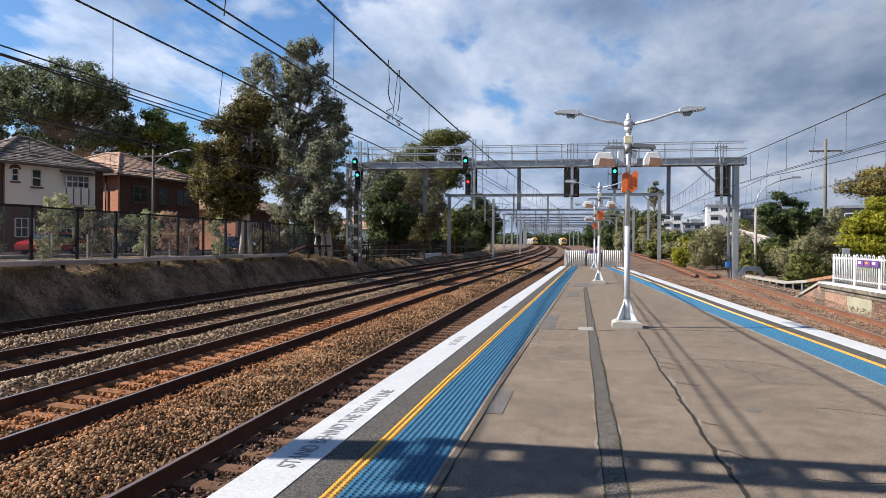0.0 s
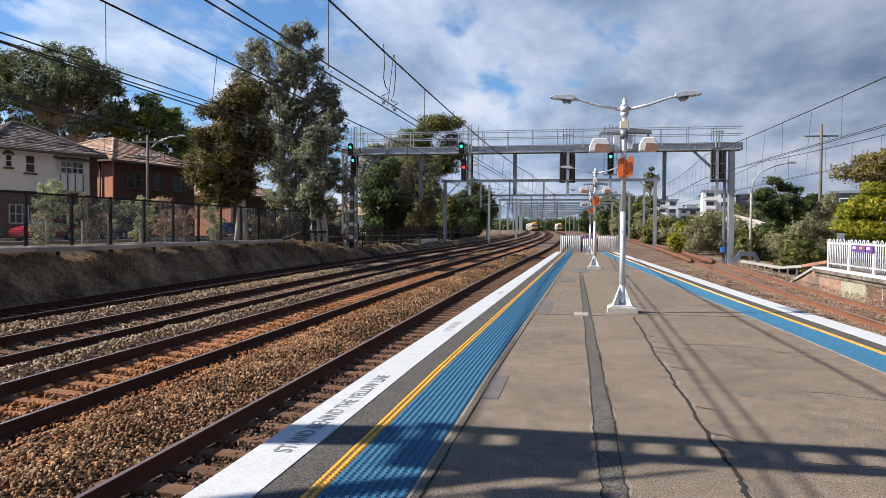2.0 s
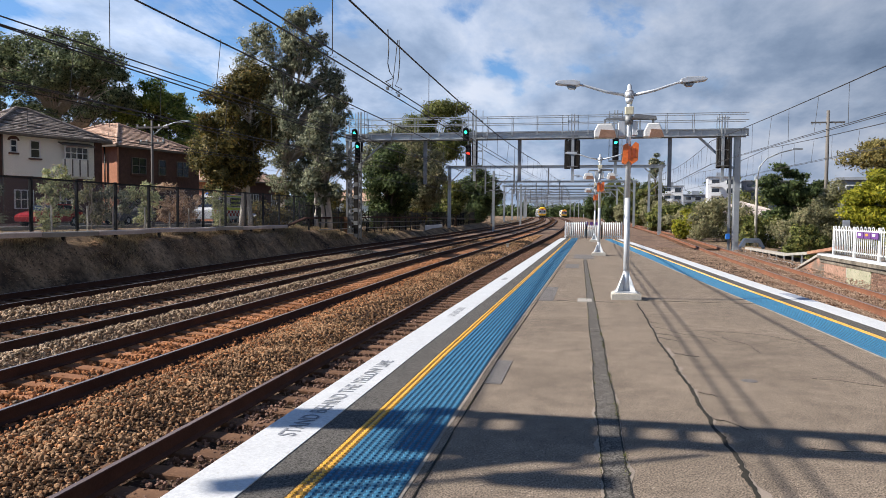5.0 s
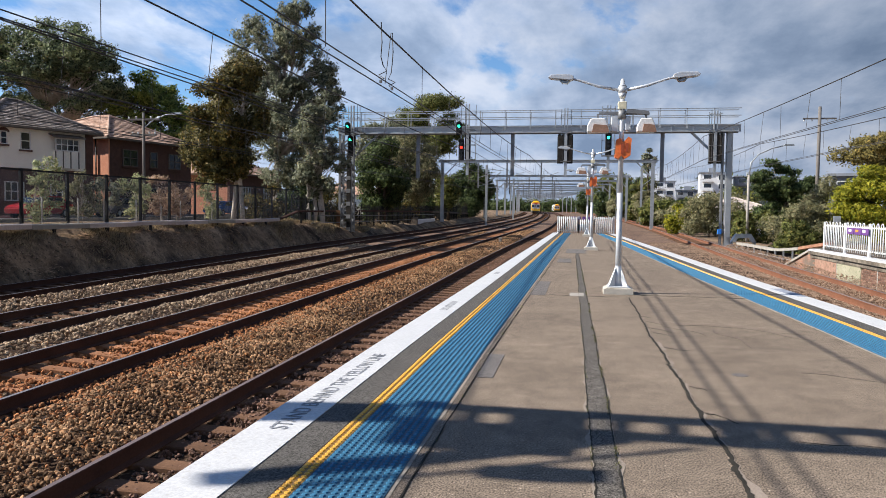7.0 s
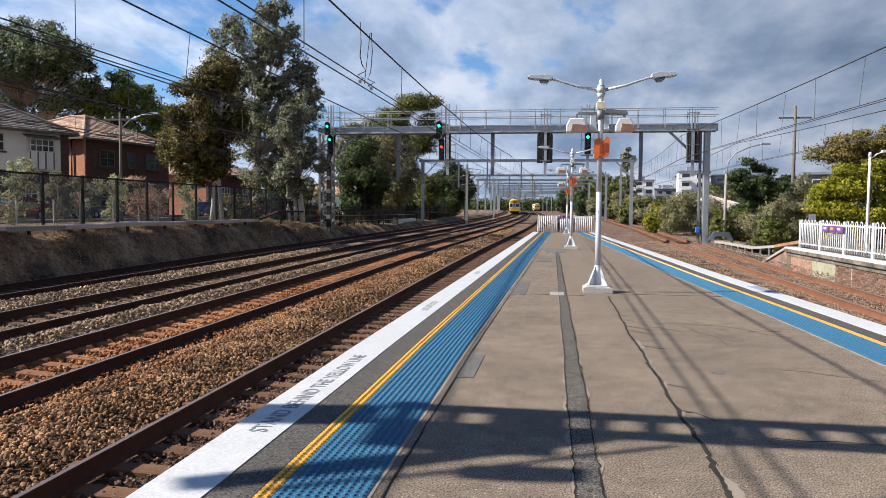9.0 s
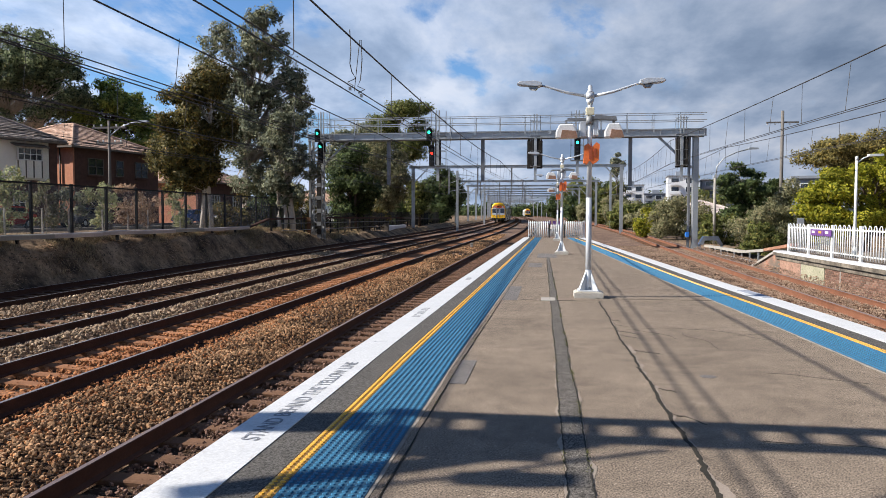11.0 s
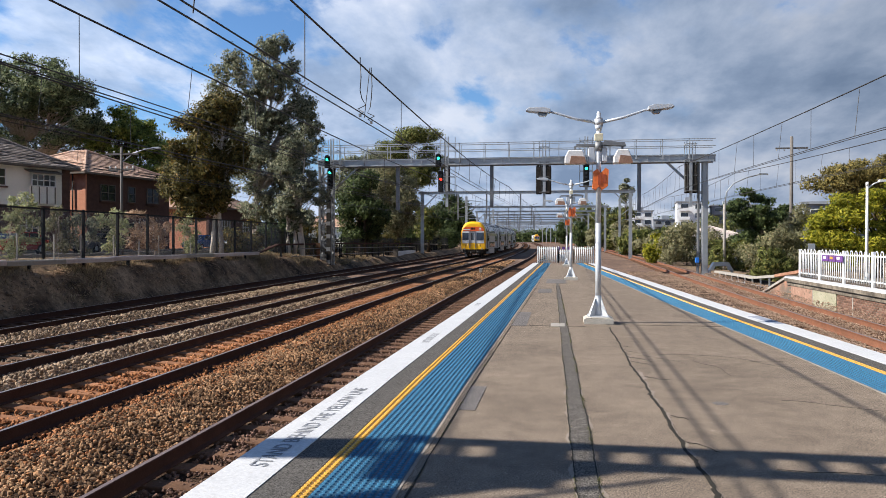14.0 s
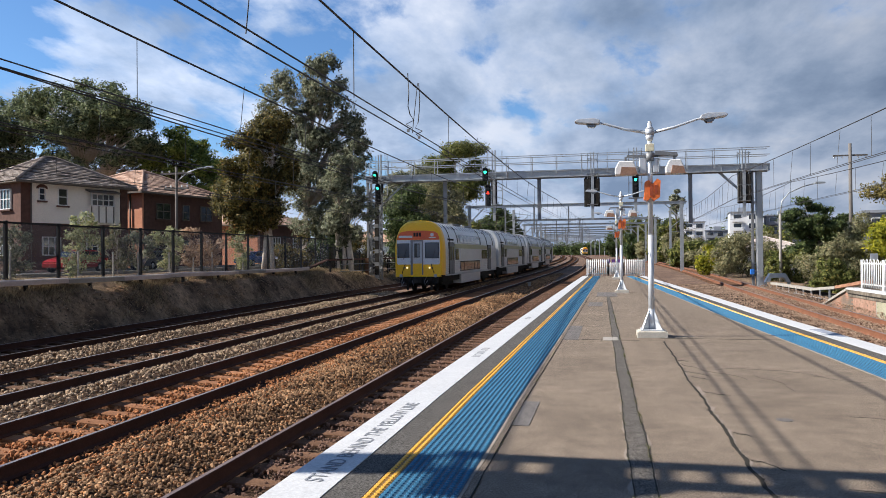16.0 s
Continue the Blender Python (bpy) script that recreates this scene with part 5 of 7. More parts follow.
def build_tree(name, label, base, blobs, leaf, bark, n, size, trunk=0.25, seed=1, gap=0.35, stems=1, droop=0.4):
    """blobs: x, y, z, rx, ry, rz from the base."""
    t = thing(name, label, "tree" if name != "shrub" else "shrub", base)
    rng = random.Random(seed)
    m = Mesh()
    top = max(b[2] for b in blobs)
    for k in range(stems):
        bx, by = (rng.uniform(-0.35, 0.35) * (1 + 0.4 * (stems > 2)), rng.uniform(-0.4, 0.4)) if stems > 1 else (0, 0)
        main = sorted(blobs, key=lambda b: b[2])
        tip = main[-1 - k % max(1, len(main) // 2)]
        pts, rad = [], []
        for i in range(8):
            u = i / 7
            pts.append((bx + (tip[0] - bx) * u ** 1.6 + 0.12 * trunk * 4 * math.sin(u * 7 + k + seed), by + (tip[1] - by) * u ** 1.6 + 0.1 * math.sin(u * 5 + seed), -0.2 + (tip[2] + 0.2) * u))
            rad.append(trunk * (1 - 0.85 * u) / (1 + 0.3 * (stems - 1)))
        m.tube(pts, rad, 8)
        for b in blobs:
            if rng.random() < 0.85:
                j = min(6, max(1, int(7 * max(0.3, (b[2] - 0.3 * abs(b[0]) - 0.5) / (top + 0.2)))))
                p = Vector(pts[j])
                q = Vector(b[:3])
                mid = (p + q) / 2 + Vector((0, 0, 0.15 * (q - p).length))
                m.tube([p, mid, q], [rad[j] * 0.36, rad[j] * 0.22, 0.012], 6)
    part("trunk", m, bark, t)
    v, f = leaf_cloud(blobs, n, size, seed, gap, droop)
    part("crown", raw_mesh("crown", v, f, leaf), None, t)
    return t


def clumps(cx, cy, cz, rx, ry, rz, n, r, seed, flat=0.82):
    """Round clumps strewn through an ellipsoid."""
    rng = random.Random(seed)
    out = []
    for k in range(n):
        while True:
            x, y, z = (rng.uniform(-1, 1) for _ in range(3))
            if 0.1 < x * x + y * y + z * z < 1:
                break
        q = r * rng.uniform(0.7, 1.3)
        out.append((cx + x * rx, cy + y * ry, cz + z * rz, q, q, q * flat * rng.uniform(0.8, 1.2)))
    return out


def build_left_trees():
    build_tree("tree", "dense dark brown-green tree with pale stems behind the mesh fence", (-20.6, 41.5, 0.6),
               clumps(-0.4, 0, 5.9, 2.4, 2.0, 3.2, 48, 0.8, 3) + clumps(-1.3, 0, 4.3, 1.6, 1.3, 1.6, 14, 0.75, 4) + clumps(0.3, 0, 8.6, 1.2, 1.2, 1.2, 8, 0.8, 5) + clumps(-0.9, -0.3, 3.1, 1.9, 1.2, 1.0, 14, 0.65, 6), LEAF_DARK, BARK_WHITE, 80000, 0.095, 0.30, 5, 0.24, 4)
    build_tree("gum_tree", "tall grey-green gum tree with fine drooping leaves", (-24.8, 57.8, 0.6),
               [tuple(v * 1.18 for v in b) for b in clumps(1.3, 0, 12.0, 1.8, 1.4, 3.2, 44, 0.62, 7) + clumps(-1.7, 0, 11.0, 1.8, 1.3, 3.0, 36, 0.6, 8) + clumps(0.4, 0, 5.9, 3.0, 2.0, 4.2, 64, 0.75, 9) + clumps(3.7, 0, 8.4, 1.2, 1.0, 2.8, 26, 0.55, 10) + clumps(2.5, 0.5, 8.0, 1.3, 1.0, 2.6, 20, 0.6, 11)],
               LEAF_GUM, BARK_PALE, 150000, 0.105, 0.30, 9, 0.06, 3, 0.9)
    build_tree("gum_tree", "slender pale-barked paperbark with hanging leaves", (-19.0, 51.5, 0.4),
               clumps(0.3, 0, 5.2, 1.7, 1.2, 3.3, 34, 0.62, 12), LEAF_GUM, BARK_WHITE, 34000, 0.105, 0.36, 13, 0.14, 4, 0.9)
    build_tree("tree", "dark green tree behind the gantry leg", (-19.5, 72.0, 0.2),
               clumps(0.5, 0, 4.6, 2.6, 2.0, 3.4, 22, 1.2, 14), LEAF_DEEP, BARK_DARK, 30000, 0.14, 0.25, 15, 0.35, 2)
    build_tree("tree", "bushy green tree beside the line", (-20.5, 92.0, 0.2),
               clumps(0, 0, 6.5, 3.2, 2.5, 4.2, 22, 1.5, 16), LEAF_OLIVE, BARK_DARK, 34000, 0.15, 0.3, 17, 0.4, 2)
    build_tree("gum_tree", "tall gum tree with an open crown", (-21.5, 112.0, 0.2),
               clumps(0, 0, 14.8, 3.6, 3.0, 4.6, 30, 1.5, 18) + clumps(-5, 0, 13.0, 2.4, 2.0, 3.0, 14, 1.3, 19), LEAF_GREEN, BARK_PALE, 40000, 0.17, 0.4, 19, 0.3, 1, 0.8)
    build_tree("gum_tree", "grey-green gum tree behind the bank", (-28.5, 104.0, 0.2),
               clumps(0, 0, 10.0, 4.0, 3.0, 4.0, 22, 1.6, 20), LEAF_GUM, BARK_PALE, 26000, 0.20, 0.35, 21, 0.25, 2, 0.8)
    build_tree("tree", "round light green tree beside the line", (-17.5, 98.0, 0.3),
               clumps(-0.3, 0, 3.6, 1.9, 1.6, 1.8, 12, 0.9, 22), LEAF_GREEN, BARK_DARK, 7000, 0.2, 0.2, 23, 0.3, 2)
    build_tree("tree", "dark leafy tree beside the far portal", (-20.0, 135.0, 0.7),
               clumps(0, 0, 5.0, 3.6, 3, 4.6, 34, 1.3, 24), LEAF_DEEP, BARK_DARK, 24000, 0.2, 0.3, 25, 0.3, 2)
    build_tree("tree", "dark leafy tree along the far line", (-24.0, 165.0, 0.7),
               clumps(0, 0, 5.0, 5.0, 3, 4.6, 34, 1.5, 26), LEAF_DEEP, BARK_DARK, 22000, 0.24, 0.3, 27, 0.3, 2)
    # the big gums behind the houses
    build_tree("gum_tree", "huge old gum with a broad spreading crown behind the houses", (-68.0, 87.5, 1.0),
               clumps(-2.0, 0, 20.2, 9.5, 7.0, 4.4, 66, 1.7, 28, 0.6) + clumps(0.5, 0, 15.0, 8.0, 6.0, 3.6, 34, 1.3, 29, 0.65) + clumps(7.0, 0, 15.5, 3.4, 3.0, 3.6, 22, 1.3, 36, 0.65), LEAF_BLUE, BARK_PALE, 86000, 0.19, 0.6, 29, 0.14, 3, 0.3)
    build_tree("gum_tree", "huge gum tree with open branches behind the houses", (-84.0, 88.0, 1.0),
               clumps(0, 0, 19.0, 7.0, 6.0, 5.5, 46, 1.9, 30, 0.6), LEAF_BLUE, BARK_PALE, 36000, 0.24, 0.6, 31, 0.30, 2, 0.6)
    build_tree("tree", "green tree crown behind the brick house", (-58.0, 92.0, 1.0),
               clumps(-0.8, 0, 14.2, 5.6, 4.5, 4.6, 44, 1.5, 32, 0.65) + clumps(5.5, 0, 10.5, 4.2, 3.0, 3.6, 26, 1.4, 35, 0.65), LEAF_FRESH, BARK_DARK, 54000, 0.19, 0.5, 33, 0.2, 2)
    # dark undergrowth behind the steel fence
    for k, (x, y, h, w, leaf) in enumerate(((-22.6, 50.5, 3.0, 1.5, LEAF_DARK), (-22.0, 57.0, 3.4, 1.8, LEAF_DEEP), (-21.8, 63.5, 3.6, 1.8, LEAF_DARK), (-21.6, 78.5, 3.6, 2.0, LEAF_DEEP), (-21.0, 85.0, 3.8, 2.0, LEAF_DARK), (-22.0, 104.0, 4.2, 2.4, LEAF_DEEP), (-20.0, 112.0, 4.0, 2.2, LEAF_OLIVE), (-19.8, 122.0, 4.4, 2.4, LEAF_DEEP))):
        build_tree("shrub", "dark dense undergrowth behind the steel fence", (x, y, ground_z(x, y) - 0.1), clumps(0, 0, h * 0.45, w, w * 1.5, h * 0.45, 26, w * 0.34, 300 + k), leaf, BARK_DARK, 11000, 0.11, 0.08, 320 + k, 0.3, 3)
    # young plants tied to stakes behind the mesh
    rng = random.Random(40)
    for k, (y, h, leaf) in enumerate(((25.4, 2.35, LEAF_LIGHT), (27.7, 2.2, LEAF_OLIVE), (28.9, 2.0, LEAF_GUM), (31.4, 2.5, LEAF_LIGHT), (33.9, 2.3, LEAF_DRY), (35.5, 2.0, LEAF_DRY), (38.4, 2.1, LEAF_LIGHT), (22.0, 2.0, LEAF_GUM), (19.2, 1.9, LEAF_OLIVE))):
        x = -20.3 - rng.uniform(0, 0.4)
        g = build_tree("shrub", "young staked shrub growing behind the mesh fence", (x, y, 0.68), clumps(0, 0, h * 0.62, 0.45, 0.85, h * 0.50, 22, 0.26, 50 + k), leaf, BARK_PALE, 4600, 0.058, 0.03, 60 + k, 0.12, 2, 0.8)
        part("stake", Mesh().box(0.30, -0.5, -0.1, 0.35, -0.45, 1.15), FOOTING, g, "pale timber stake")


LEAF_BLUE = leaf_material("blue_green_gum_leaf", (0.018, 0.030, 0.018), (0.240, 0.285, 0.150), (0.28, 0.28, 0.14))
LEAF_LIGHT = leaf_material("pale_green_leaf", (0.16, 0.19, 0.08), (0.56, 0.57, 0.31), (0.58, 0.46, 0.22))
LEAF_FRESH = leaf_material("fresh_green_leaf", (0.030, 0.055, 0.012), (0.270, 0.330, 0.080), (0.30, 0.30, 0.08))
LEAF_DRY = leaf_material("brown_dry_leaf", (0.26, 0.16, 0.10), (0.62, 0.44, 0.30), (0.38, 0.26, 0.14))
build_left_trees()


# ---- mesh fence on the bank ----
MESH_FILM = bpy.data.materials.new("fence_mesh_haze")
MESH_FILM.use_nodes = True
_n, _l = MESH_FILM.node_tree.nodes, MESH_FILM.node_tree.links
_b = _n["Principled BSDF"]
# this blue-grey carries the haze of light caught on the mesh
_b.inputs["Base Color"].default_value = (0.125, 0.135, 0.155, 1)
_b.inputs["Roughness"].default_value = 0.5
_t = _n.new("ShaderNodeBsdfTransparent")
_m = _n.new("ShaderNodeMixShader")
_m.inputs[0].default_value = 0.20
_l.new(_t.outputs[0], _m.inputs[1])
_l.new(_b.outputs[0], _m.inputs[2])
_l.new(_m.outputs[0], _n["Material Output"].inputs[0])


def build_mesh_fence():
    x, top, base = -19.4, 2.80, 0.60
    y = 22.97 - 2.4 * 8
    while y < 47.5:
        t = thing("mesh_fence_panel", "black steel fence panel with fine dark mesh", "fence", (x, y, base), 0, "mesh fence panels")
        h = top - base
        part("post", Mesh().box(-0.05, -0.05, -0.3, 0.05, 0.05, h + 0.03, bevel=0.006), BLACK_STEEL, t)
        part("top_rail", Mesh().box(-0.03, 0.0, h - 0.065, 0.03, 2.4, h), BLACK_STEEL, t)
        part("bottom_rail", Mesh().box(-0.02, 0.0, 0.04, 0.02, 2.4, 0.09), BLACK_STEEL, t)
        part("mesh", Mesh().box(-0.004, 0.05, 0.09, 0.004, 2.35, h - 0.06), MESH_FILM, t, "fine dark wire mesh drawn as a hazy blue-grey sheet")
        y += 2.4
    # lower fence beyond the gantry leg
    pale = Mesh().box(0.02, 0, 0.05, 0.045, 0.05, 1.85).finish("pale", BLACK_STEEL)
    y = 48.4
    while y < 120:
        t = thing("steel_fence_panel", "dark spiked steel fence panel", "fence", (-19.6 + 0.02 * (y - 48), y, ground_z(-19.6, y)), 0, "steel fence panels")
        part("post", Mesh().box(-0.04, -0.04, -0.3, 0.04, 0.04, 1.9), BLACK_STEEL, t)
        part("rail", Mesh().box(-0.02, 0, 1.55, 0.02, 2.6, 1.61), BLACK_STEEL, t)
        part("rail", Mesh().box(-0.02, 0, 0.25, 0.02, 2.6, 0.31), BLACK_STEEL, t)
        k = 0.2
        while k < 2.5:
            pl = new("pale", pale)
            pl.parent, pl.location.y = t, k
            k += 0.24
        y += 2.6


build_mesh_fence()


TROUGH = material("weathered_trough", (0.40, 0.33, 0.30), (0.62, 0.54, 0.49), 2.0, 30, 0.85, bump=0.3, wear=0.9)


def build_cable_trough():
    """The long cable trough on short posts along the top of the bank."""
    y, k = -2.0, 0
    rng = random.Random(3)
    while y < 43:
        t = thing("cable_trough", "weathered grey cable trough on short dark posts", "cable trough", (-18.3, y, 0.0), 0, "cable troughs")
        z = 0.80 + rng.uniform(-0.02, 0.02)
        part("trough", Mesh().prism([(-0.14, z - 0.10), (0.14, z - 0.10), (0.15, z + 0.05), (0.10, z + 0.08), (-0.10, z + 0.08), (-0.15, z + 0.05)], "y", 0.0, 2.98), TROUGH if k % 4 else CONCRETE, t, "grey weathered trough section")
        for d in (1.2,):
            part("post", Mesh().box(-0.05, d - 0.05, 0.0, 0.05, d + 0.05, z - 0.10), BLACK_STEEL, t)
        y, k = y + 3.0, k + 1
    t = thing("cable_bridge", "rusty raised cable bridge on thin posts beside the gantry leg", "cable trough", (0, 0, 0))
    part("trough", Mesh().bar((-18.3, 43, 0.8), (-18.6, 47.0, 1.30), 0.22, 0.09).bar((-18.6, 47, 1.30), (-18.5, 62, 1.35), 0.26, 0.12).bar((-18.5, 62, 1.35), (-18.0, 90, 1.25), 0.26, 0.14), RUST_RAIL, t)
    part("trough", Mesh().bar((-18.0, 90, 1.25), (-18.2, 128, 0.9), 0.34, 0.2), TIMBER, t)
    y = 47.5
    while y < 127:
        part("post", Mesh().bar((-18.55 + 0.008 * (y - 47), y, -0.8), (-18.55 + 0.008 * (y - 47), y, 1.3 - 0.004 * (y - 47)), 0.1, 0.1, up=(0, 1, 0)), BLACK_STEEL, t)
        y += 2.2
    part("handrail", Mesh().bar((-18.0, 48, 1.0), (-17.7, 90, 0.9), 0.05, 0.05).bar((-18.0, 48, 0.5), (-17.7, 90, 0.4), 0.05, 0.05), GALV_DARK, t)


build_cable_trough()


def grass_tufts():
    rng = np.random.default_rng(5)
    n = 150000
    x, y = rng.uniform(-19.6, -17.25, n), rng.uniform(3, 70, n)
    z = np.array([ground_z(a, b) for a, b in zip(x, y)])
    keep = np.array([1.6 * noise.noise((a * 0.7, b * 0.35, 0)) for a, b in zip(x, y)]) + 1.3 * (-(x + 17.2) / 2.2 - 0.5) + rng.uniform(-0.45, 0.45, n) > -0.05
    x, y, z = x[keep], y[keep], z[keep]
    n = len(x)
    h = rng.uniform(0.03, 0.20, n)
    a = rng.uniform(0, 2 * np.pi, n)
    dx, dy = np.cos(a) * 0.014, np.sin(a) * 0.014
    lx, ly = rng.normal(size=n) * 0.09, rng.normal(size=n) * 0.09
    v = np.stack([np.stack([x - dx, y - dy, z], -1), np.stack([x + dx, y + dy, z], -1), np.stack([x + lx, y + ly, z + h], -1)], 1)
    tagged(new("dry_grass", raw_mesh("dry_grass", v.reshape(-1, 3), np.arange(3 * n).reshape(-1, 3), GRASS)), "dry straw-coloured grass on the bank", "grass", kind="stuff")


grass_tufts()


def leaf_litter():
    """Dead leaves, bark strips and straw strewn over the bank in drifts."""
    rng = np.random.default_rng(17)
    n = 26000
    x, y = rng.uniform(-19.3, -16.9, n), rng.uniform(4, 60, n)
    drift = np.array([noise.noise((a * 1.1, b * 0.5, 4.0)) + 0.6 * noise.noise((a * 3.0, b * 1.6, 8.0)) for a, b in zip(x, y)])
    keep = drift + rng.uniform(-0.25, 0.25, n) > 0.08
    x, y = x[keep], y[keep]
    n = len(x)
    z = np.array([ground_z(a, b) for a, b in zip(x, y)]) + rng.uniform(0.01, 0.05, n)
    a = rng.uniform(0, 2 * np.pi, n)
    ln, wd = rng.uniform(0.03, 0.13, n), rng.uniform(0.008, 0.028, n)
    c, q = np.cos(a), np.sin(a)
    tip = rng.uniform(-0.03, 0.05, n)
    p = np.stack([np.stack([x - c * ln, y - q * ln, z], -1), np.stack([x - q * wd, y + c * wd, z + 0.01], -1),
                  np.stack([x + c * ln, y + q * ln, z + tip], -1), np.stack([x + q * wd, y - c * wd, z + 0.01], -1)], 1)
    tagged(new("leaf_litter", raw_mesh("leaf_litter", p.reshape(-1, 3), np.arange(4 * n).reshape(-1, 4), LEAF_DRY)), "dead leaves and bark strips strewn on the bank", "leaf litter", kind="stuff")


leaf_litter()


# ---- houses ----
def window_unit(parent, m, w, h, panes=2, frame_mat=None, sill=True, name="window"):
    """A framed sash window; m puts its middle bottom on the wall, facing -y."""
    fm = frame_mat or WHITE_PAINT
    f = Mesh()
    ring = []
    for y in (-0.05, 0.06):
        for o in (0.0, 0.07):
            ring.append([f.bm.verts.new(m @ Vector(p)) for p in ((-w / 2 + o, y, o), (w / 2 - o, y, o), (w / 2 - o, y, h - o), (-w / 2 + o, y, h - o))])
    fo, fi, bo, bi = ring
    for k in range(4):
        n = (k + 1) % 4
        for q in ((fo[k], fo[n], fi[n], fi[k]), (bo[n], bo[k], bi[k], bi[n]), (fo[n], fo[k], bo[k], bo[n]), (fi[k], fi[n], bi[n], bi[k])):
            f.bm.faces.new(q)
    win = part(name, f, fm, parent)
    part("glazing_bar", Mesh().box(-w / 2 + 0.06, -0.04, h * 0.5 - 0.03, w / 2 - 0.06, 0.05, h * 0.5 + 0.03, m), fm, win)
    for k in range(1, panes):
        x = -w / 2 + w * k / panes
        part("glazing_bar", Mesh().box(x - 0.03, -0.045, 0.06, x + 0.03, 0.045, h - 0.06, m), fm, win)
    part("pane", Mesh().box(-w / 2 + 0.05, 0.0, 0.05, w / 2 - 0.05, 0.02, h - 0.05, m), GLASS_DARK, win)
    if sill:
        part("sill", Mesh().box(-w / 2 - 0.1, -0.12, -0.12, w / 2 + 0.1, 0.05, 0.0, m), BRICK_BROWN_SHADED, win)
    return win


def tiled_slope(parent, a, b, c, d, rows, mat):
    """A roof slope a-b (eave) to d-c (ridge) laid with courses of tiles as low steps."""
    a, b, c, d = (Vector(p) for p in (a, b, c, d))
    nrm = (b - a).cross(d - a).normalized()
    if nrm.z < 0:
        nrm = -nrm
    rng = random.Random(int(abs(a.x * 7 + a.y)))
    m = Mesh()
    for k in range(rows):
        u0, u1 = k / rows, (k + 1.25) / rows
        p0, q0 = a.lerp(d, u0), b.lerp(c, u0)
        p1, q1 = a.lerp(d, min(u1, 1)), b.lerp(c, min(u1, 1))
        n = max(1, int((q0 - p0).length / 0.32))
        for j in range(n):
            s0, s1 = j / n, (j + 0.94) / n
            up = nrm * (0.05 + rng.uniform(0, 0.018))
            m.quad(p0.lerp(q0, s0) + up, p0.lerp(q0, s1) + up, p1.lerp(q1, s1) + nrm * 0.01, p1.lerp(q1, s0) + nrm * 0.01)
            m.quad(p0.lerp(q0, s0), p0.lerp(q0, s1), p0.lerp(q0, s1) + up, p0.lerp(q0, s0) + up)
    return part("roof_slope", m, mat, parent, "weathered terracotta tiles")


def build_house(name, label, at, turn, w, d, h, ridge, wall_front, wall_side, hip=True, rows=16, tiles=None):
    """Front faces -y in its own space, w wide, d deep; eaves at h."""
    tiles = tiles or ROOF_TILE
    t = thing(name, label, "house", at, turn)
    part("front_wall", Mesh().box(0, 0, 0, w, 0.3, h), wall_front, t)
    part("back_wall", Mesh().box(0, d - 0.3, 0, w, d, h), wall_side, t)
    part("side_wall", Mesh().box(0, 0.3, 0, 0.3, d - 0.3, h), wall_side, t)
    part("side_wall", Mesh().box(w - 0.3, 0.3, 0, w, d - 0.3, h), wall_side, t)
    o = 0.55
    e0, e1, e2, e3 = (-o, -o, h - 0.05), (w + o, -o, h - 0.05), (w + o, d + o, h - 0.05), (-o, d + o, h - 0.05)
    r0, r1 = (d / 2, d / 2, h + ridge), (w - d / 2, d / 2, h + ridge)
    if w < d:
        r0, r1 = (w / 2, w / 2, h + ridge), (w / 2, d - w / 2, h + ridge)
        tiled_slope(t, e0, e1, r0, r0, rows, tiles)
        tiled_slope(t, e1, e2, r1, r0, rows, tiles)
        tiled_slope(t, e2, e3, r1, r1, rows, tiles)
        tiled_slope(t, e3, e0, r0, r1, rows, tiles)
        hips = ((e0, r0), (e1, r0), (e2, r1), (e3, r1), (r0, r1))
    else:
        tiled_slope(t, e0, e1, r1, r0, rows, tiles)
        tiled_slope(t, e1, e2, r1, r1, rows, tiles)
        tiled_slope(t, e2, e3, r0, r1, rows, tiles)
        tiled_slope(t, e3, e0, r0, r0, rows, tiles)
        hips = ((e0, r0), (e1, r1), (e2, r1), (e3, r0), (r0, r1))
    for p, q in hips:
        part("hip_cap", Mesh().rod(Vector(p) + Vector((0, 0, 0.05)), Vector(q) + Vector((0, 0, 0.05)), 0.13, None, 6), tiles, t)
    part("soffit", Mesh().box(-o, -o, h - 0.16, w + o, d + o, h - 0.09), TIMBER, t)
    part("gutter", Mesh().box(-o - 0.08, -o - 0.10, h - 0.18, w + o + 0.08, -o, h - 0.04), TIMBER, t)
    part("gutter", Mesh().box(w + o, -o, h - 0.18, w + o + 0.10, d + o, h - 0.04), TIMBER, t)
    return t



def build_trackside():
    t = thing("concrete_block", "pale painted concrete block wall beside the track", "wall", (0, 0, 0))
    part("wall", Mesh().box(-17.6, 78, -0.75, -17.2, 88, 0.45, bevel=0.02), APARTMENT_WHITE, t)
    part("end_post", Mesh().box(-17.65, 77.6, -0.75, -17.15, 78.0, 0.7), TIMBER, t)
    m = thing("marker_post", "short pale concrete marker post between the tracks", "post", (-5.45, 52.0, -0.95))
    part("post", Mesh().box(-0.09, -0.09, -0.2, 0.09, 0.09, 0.50, bevel=0.01), CONCRETE, m)
    part("cap", Mesh().box(-0.11, -0.11, 0.50, 0.11, 0.11, 0.57), CONCRETE, m)


build_trackside()


